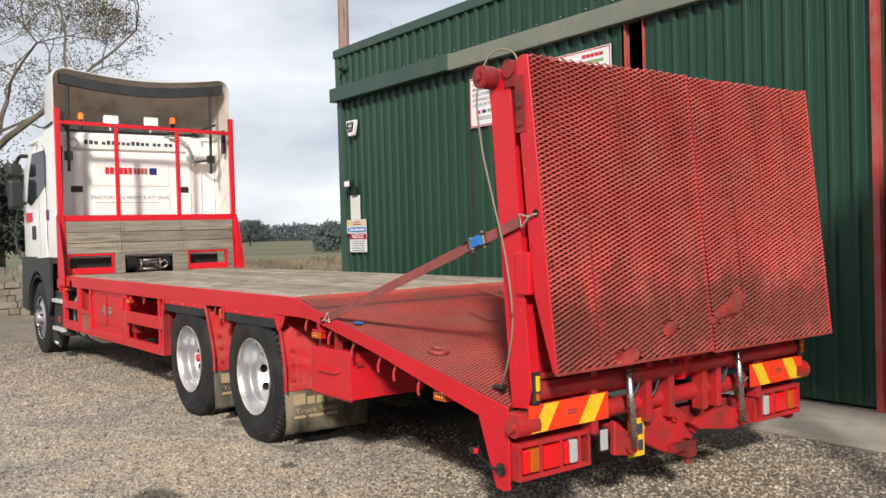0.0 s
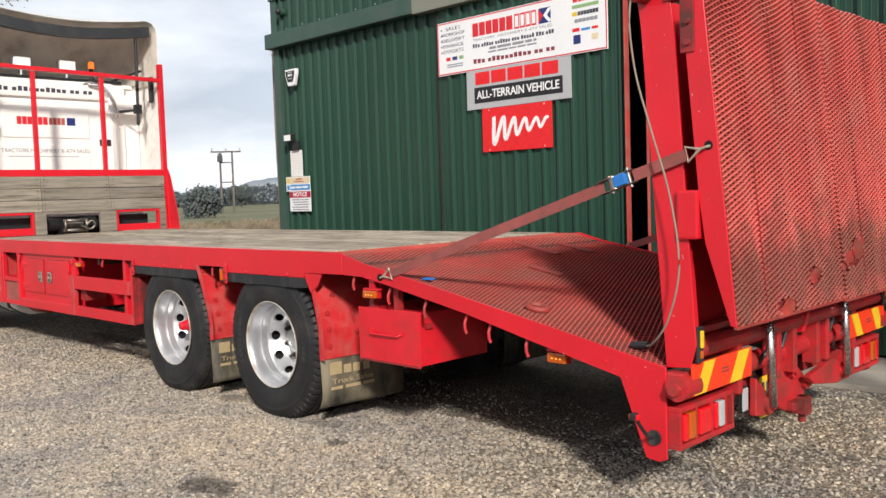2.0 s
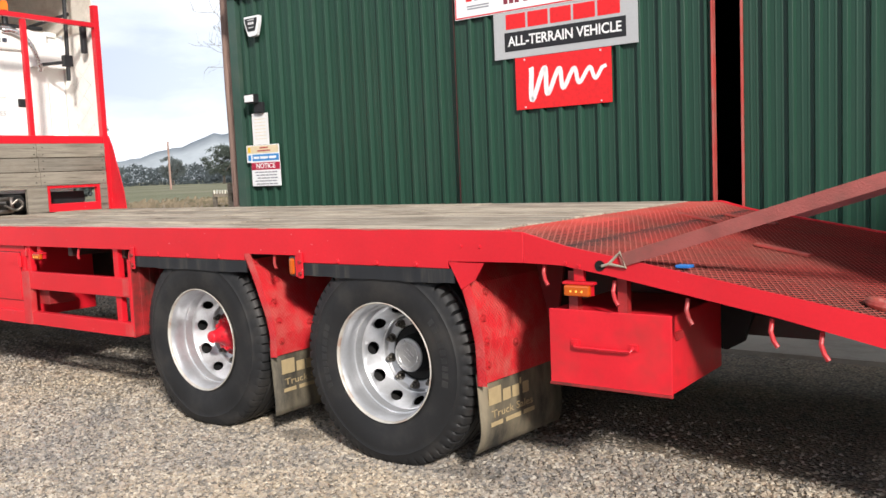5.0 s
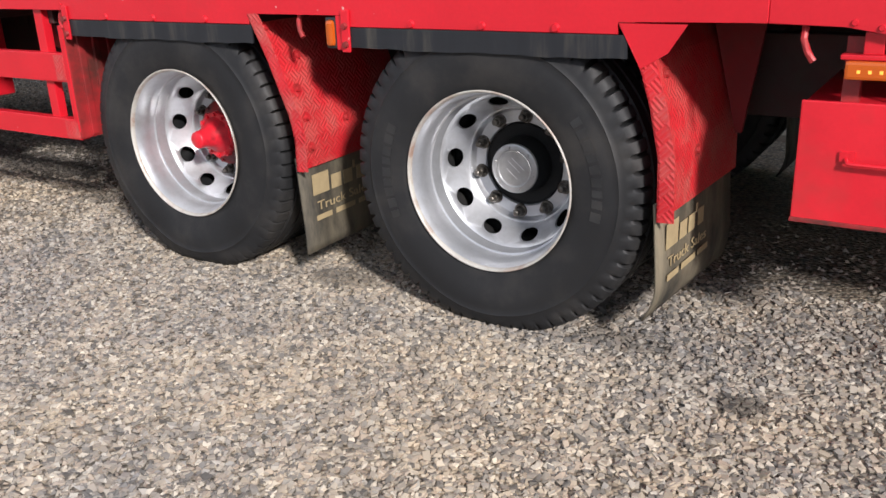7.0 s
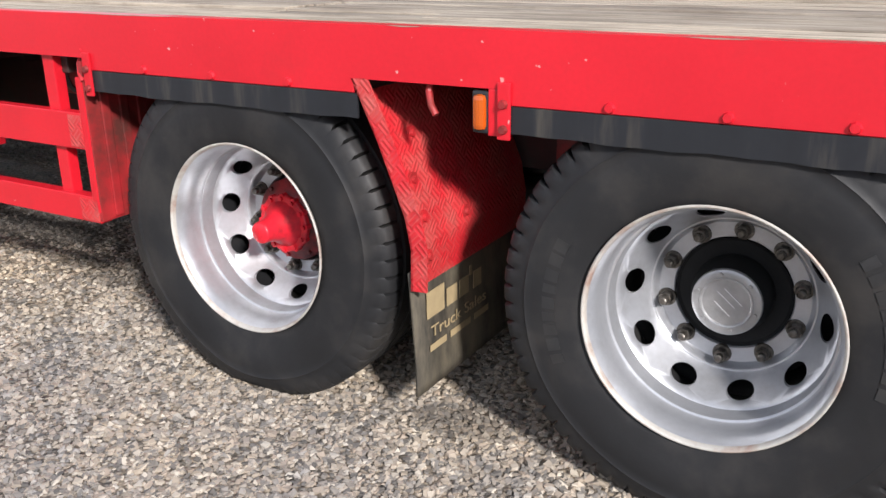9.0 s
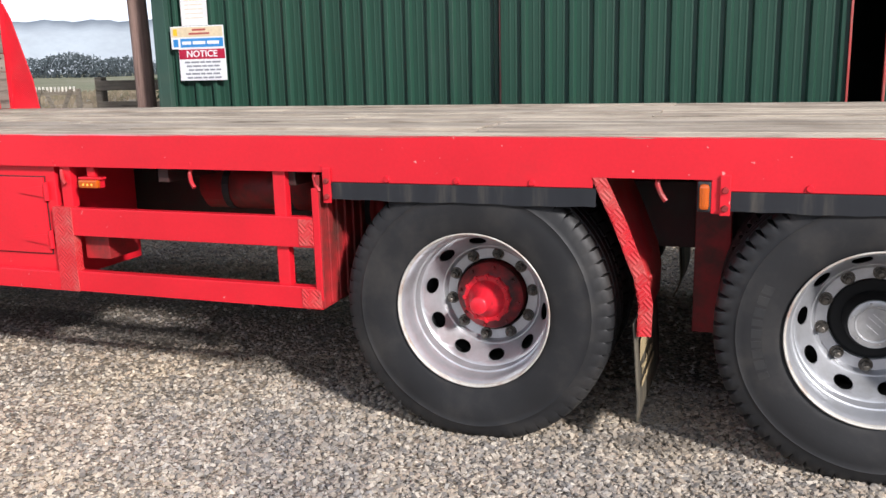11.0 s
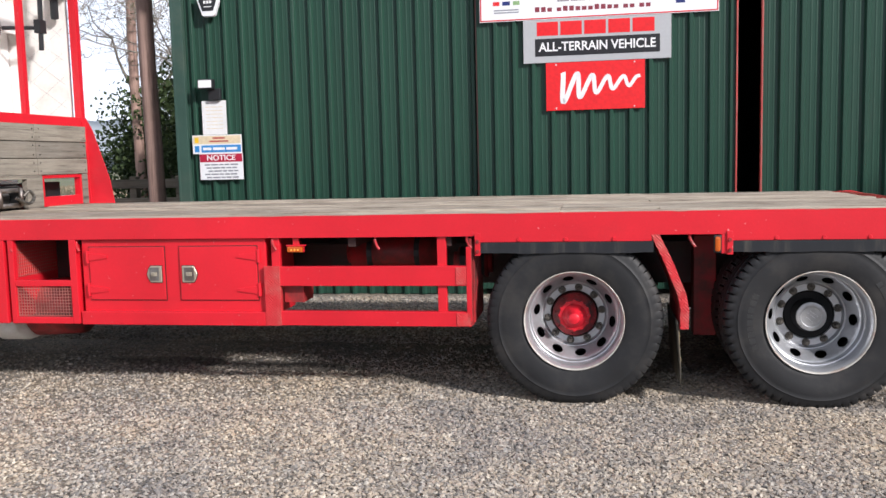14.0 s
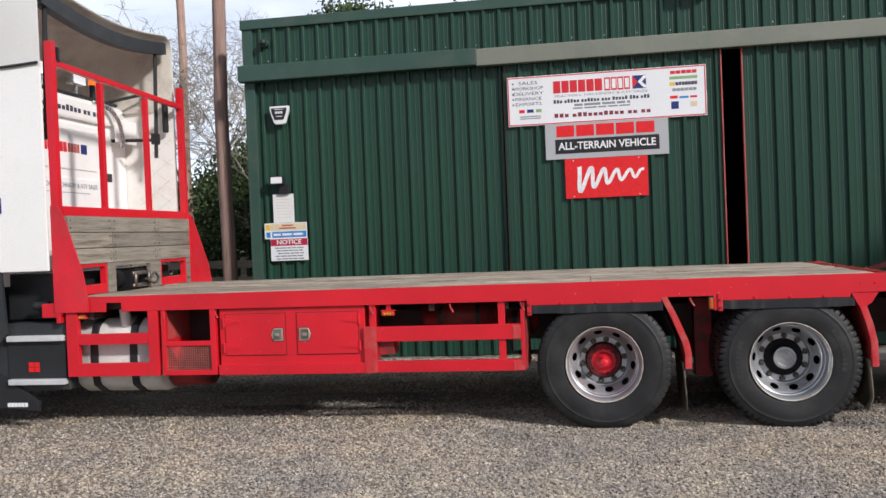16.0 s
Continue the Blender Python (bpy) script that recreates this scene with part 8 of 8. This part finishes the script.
# ---------------------------------------------------------------- trees
def limbs(rng, base, height, spread, depth, r0, lean=(0, 0), twig=0.012, forks=3):
    """A bare tree: a tapered trunk that forks again and again. Returns verts, faces and the twig ends."""
    vs, fs, ends = [], [], []

    def stick(p, q, ra, rb, seg):
        d = (q - p).normalized()
        rot = d.to_track_quat("Z", "Y")
        k = len(vs)
        for c, r in ((p, ra), (q, rb)):
            for i in range(seg):
                a = 2 * math.pi * i / seg
                vs.append((c + rot @ Vector((r * math.cos(a), r * math.sin(a), 0)))[:])
        for i in range(seg):
            fs.append((k + i, k + (i + 1) % seg, k + seg + (i + 1) % seg, k + seg + i))

    def grow(p, d, length, r, level):
        steps = 4 if level < 2 else 3
        for s in range(steps):
            wob = Vector((rng.gauss(0, 1), rng.gauss(0, 1), rng.gauss(0, 0.6))) * (0.1 + 0.06 * level)
            d = (d + wob + Vector((0, 0, 0.05 if level else 0.1))).normalized()
            q = p + d * length / steps
            rb = r * (0.86 if level < depth else 0.6)
            stick(p, q, r, rb, 8 if level < 2 else (5 if level < 4 else 3))
            p, r = q, rb
            if level > 0 and level < depth and s > 0 and rng.random() < 0.75:
                side = Vector((rng.gauss(0, 1), rng.gauss(0, 1), rng.gauss(0.2, 0.5))).normalized()
                grow(p, (d * 0.55 + side * 0.8).normalized(), length * rng.uniform(0.45, 0.7), max(twig, r * 0.55), level + 1)
        if level < depth:
            for _ in range(forks if level == 0 else 2):
                side = Vector((rng.gauss(0, 1), rng.gauss(0, 1), rng.gauss(0.1, 0.4))).normalized()
                grow(p, (d * (0.75 if level else 0.6) + side * spread).normalized(), length * rng.uniform(0.6, 0.8), max(twig, r * 0.75), level + 1)
        else:
            ends.append(p)

    grow(Vector(base), Vector((lean[0], lean[1], 1)).normalized(), height * 0.36, r0, 0)
    return vs, fs, ends


def leaves(rng, points, count, spread, size):
    vs, fs = [], []
    for _ in range(count):
        c = Vector(rng.choice(points)) + Vector((rng.gauss(0, spread), rng.gauss(0, spread), rng.gauss(0, spread * 0.7)))
        u = Vector((rng.gauss(0, 1), rng.gauss(0, 1), rng.gauss(0, 1))).normalized() * size * rng.uniform(0.6, 1.4)
        v = u.orthogonal().normalized() * size * rng.uniform(0.4, 0.8)
        k = len(vs)
        vs += [(c - u)[:], (c + v)[:], (c + u)[:], (c - v)[:]]
        fs.append((k, k + 1, k + 2, k + 3))
    return vs, fs


def tree(base, height, seed, label, spread=0.7, depth=5, r0=0.25, leaf=None, count=0, lspread=0.3, lsize=0.06, lean=(0, 0), twig=0.012, category="tree", bark=None):
    rng = random.Random(seed)
    th = thing("tree", label, category, Matrix.Translation(base))
    vs, fs, ends = limbs(rng, (0, 0, -0.1), height, spread, depth, r0, lean, twig)
    raw("trunk", vs, fs, bark or M_bark, th)
    if count:
        lv, lf = leaves(rng, ends, count, lspread, lsize)
        raw("crown", lv, lf, leaf, th)
    return th


tree((-22.5, 0.9, 0), 12.0, 4, "bare autumn tree with sparse pale leaves", 0.85, 6, 0.3, M_dryleaf, 15000, 0.16, 0.034, (0, 0.1), 0.011)
tree((-30, 0.0, 0), 10.0, 9, "bare grey tree beyond the yard wall", 0.8, 5, 0.25, M_dryleaf, 900, 0.4, 0.05)
tree((-9.3, 12.0, 0), 7.6, 21, "bare twiggy tree behind the shed", 0.9, 6, 0.11, None, 0, 0.3, 0.06, (0, 0), 0.006, bark=M_palebark)
tree((-7.9, 10.6, 0), 5.8, 23, "low twiggy tree behind the fence", 1.1, 6, 0.08, M_dryleaf, 2500, 0.12, 0.025, (0, 0), 0.005, bark=M_palebark)
tree((-6.0, 20, 0), 12.0, 25, "tall bare tree showing over the shed roof", 0.9, 5, 0.2)
tree((-10.6, 12.6, 0), 8.2, 29, "bare branching tree behind the poles", 0.9, 6, 0.1, None, 0, 0.3, 0.06, (0.05, 0), 0.006, bark=M_palebark)
tree((-1.5, 21, 0), 12.0, 27, "tall bare tree showing over the shed roof", 0.9, 5, 0.2, M_leaf, 2500, 0.6, 0.1)


def polar(az, dist, eye=(3.0, -3.0)):
    a = radians(az)
    return eye[0] - math.sin(a) * dist, eye[1] + math.cos(a) * dist


def bush(cx, cy, w, d, h, seed, label, count=9000, size=0.07, leaf=None):
    """An evergreen mass: stems and many small leaves in uneven clumps."""
    rng = random.Random(seed)
    th = thing("evergreen_bush", label, "bush", Matrix.Translation((cx, cy, 0)))
    bm = bmesh.new()
    pts = []
    for _ in range(70):
        a, r = rng.uniform(0, 2 * math.pi), rng.random() ** 0.6
        p = Vector((w * r * math.cos(a), d * r * math.sin(a), h * rng.uniform(0.15, 1.0) * (1 - 0.45 * r * r)))
        pts.append(p)
    for k in range(16):
        q = pts[k]
        tube(bm, [(q.x * 0.3, q.y * 0.3, -0.1), (q.x * 0.7, q.y * 0.7, q.z * 0.6), q], 0.03, 5)
    pieces("stem", bm, M_bark, th)
    lv, lf = leaves(rng, pts, count, 0.3, size)
    raw("foliage", lv, lf, leaf or M_leaf, th)
    return th


bush(-9.0, 11.2, 1.5, 1.2, 4.0, 31, "dense dark evergreen bush behind the shed corner", 17000, 0.045)
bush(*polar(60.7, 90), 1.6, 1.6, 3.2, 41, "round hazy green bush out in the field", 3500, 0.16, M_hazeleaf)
bush(-9.0, 12.3, 0.9, 0.9, 4.7, 35, "tall loose evergreen bush beside the shed", 9000, 0.045)
bush(-10.9, 12.2, 0.7, 0.9, 3.2, 36, "dark evergreen bush behind the poles", 8000, 0.045)
bush(-7.2, 11.5, 1.3, 1.2, 2.9, 33, "dark evergreen bush behind the fence", 14000, 0.045)


# ---------------------------------------------------------------- distance
def far_tree(x, y, h, w, seed, label, leaf=None, low=0.22):
    """A broad field tree: trunk, spreading limbs and a dense crown of many small clumps."""
    rng = random.Random(seed)
    th = thing("tree", label, "tree", Matrix.Translation((x, y, 0)))
    bm = bmesh.new()
    rod(bm, (0, 0, -0.2), (0, 0, h * 0.5), 0.035 * h, 8, 0.02 * h)
    for k in range(7):
        a = k * 0.9
        rod(bm, (0, 0, h * 0.2), (w * 0.7 * math.cos(a), w * 0.7 * math.sin(a), h * rng.uniform(0.45, 0.75)), 0.016 * h, 5, 0.005 * h)
    part("trunk", bm, M_bark, th)
    pts = []
    while len(pts) < 90:
        a, r, z = rng.uniform(0, 6.28), math.sqrt(rng.random()), rng.uniform(low, 0.95)
        edge = math.sqrt(max(0.0, 1 - ((z - 0.5) / 0.5) ** 2)) * (0.85 + 0.2 * math.sin(3 * a + seed))
        if r < edge:
            pts.append(Vector((w * r * math.cos(a), w * r * math.sin(a), h * z)))
    lv, lf = leaves(rng, pts, 9000, w * 0.085, w * 0.03)
    raw("crown", lv, lf, leaf or M_farleaf, th)
    return th


OUT = (2.1, -2.77)
far_tree(-9.2, 21.5, 12.6, 2.6, 12, "dark evergreen tree showing over the shed roof", M_leaf)
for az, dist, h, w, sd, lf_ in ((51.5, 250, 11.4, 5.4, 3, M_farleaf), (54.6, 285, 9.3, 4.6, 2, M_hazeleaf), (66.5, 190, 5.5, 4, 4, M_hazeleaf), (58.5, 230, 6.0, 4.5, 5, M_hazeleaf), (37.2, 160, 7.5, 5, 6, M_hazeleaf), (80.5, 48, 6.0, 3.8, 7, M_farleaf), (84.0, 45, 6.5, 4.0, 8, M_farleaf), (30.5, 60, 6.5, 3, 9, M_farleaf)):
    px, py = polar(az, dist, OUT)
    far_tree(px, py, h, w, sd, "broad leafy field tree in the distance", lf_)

# belt of woodland along the far side of the fields
fr = np.random.default_rng(12)
vv, ff = [], []
for az in np.arange(18, 96, 0.12):
    dist = 340 + 30 * math.sin(az * 0.7)
    top = 6.4 + 0.8 * math.sin(az * 1.9) + 0.9 * math.sin(az * 0.57 + 1) + fr.uniform(-0.6, 0.6)
    for _ in range(110):
        x, y = polar(az + fr.uniform(-0.1, 0.1), dist + fr.uniform(-8, 8))
        z = fr.uniform(0, 1) * top
        q = fr.normal(0, 0.36, (3, 3)) + (x, y, z)
        k = len(vv)
        vv += q.tolist()
        ff.append((k, k + 1, k + 2))
tagged(raw("far_woodland", vv, ff, M_farwood), "dark belt of woodland across the fields", "woodland", kind="stuff")

# hills with the haze painted into their colour
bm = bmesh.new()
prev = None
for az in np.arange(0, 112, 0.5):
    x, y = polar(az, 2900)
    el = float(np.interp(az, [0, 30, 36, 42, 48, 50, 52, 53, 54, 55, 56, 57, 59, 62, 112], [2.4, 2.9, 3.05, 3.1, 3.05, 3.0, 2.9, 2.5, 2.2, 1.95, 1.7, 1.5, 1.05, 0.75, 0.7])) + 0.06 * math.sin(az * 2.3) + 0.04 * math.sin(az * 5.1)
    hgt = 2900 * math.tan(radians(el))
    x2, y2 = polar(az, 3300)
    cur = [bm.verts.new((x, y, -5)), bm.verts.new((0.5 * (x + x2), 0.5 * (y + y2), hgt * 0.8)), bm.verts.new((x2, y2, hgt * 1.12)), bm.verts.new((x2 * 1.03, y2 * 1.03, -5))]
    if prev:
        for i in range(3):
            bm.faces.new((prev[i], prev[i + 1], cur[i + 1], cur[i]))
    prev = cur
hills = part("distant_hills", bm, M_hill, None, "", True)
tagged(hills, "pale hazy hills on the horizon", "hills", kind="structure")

# twin-post power line far across the field
line = thing("power_pole", "twin-post timber power-line structure far across the field", "pole", Matrix.Translation((*polar(59.2, 118), 0)) @ Matrix.Rotation(radians(60), 4, "Z"))
for s in (-1, 1):
    bm = bmesh.new()
    rod(bm, (s * 0.78, 0, -0.2), (s * 0.78, 0, 8.2), 0.16, 8, 0.12)
    part("post", bm, M_bark, line)
bm = bmesh.new()
box(bm, -1.95, 1.95, -0.08, 0.08, 8.0, 8.2), box(bm, -0.78, 0.78, -0.06, 0.06, 4.0, 4.15), box(bm, -0.9, 0.9, -0.06, 0.06, 6.6, 6.75)
pieces("crossarm", bm, M_bark, line)
bm = bmesh.new()
for x in (-1.8, 0.0, 1.8):
    rod(bm, (x, 0, 8.2), (x, 0, 8.6), 0.1, 8)
pieces("insulator", bm, M_signgrey, line)
bm = bmesh.new()
box(bm, -1.15, -0.45, -0.55, -0.1, 6.75, 7.55, 0.05)
for x in (-1.0, -0.8, -0.6):
    rod(bm, (x, -0.32, 7.55), (x, -0.32, 7.85), 0.06, 8)
part("transformer", bm, M_grey, line, "grey transformer can with bushings")
px, py = polar(54.75, 159, OUT)
pole(px, py, 8.2, 0.2, 0.15, "single timber pole out in the field")
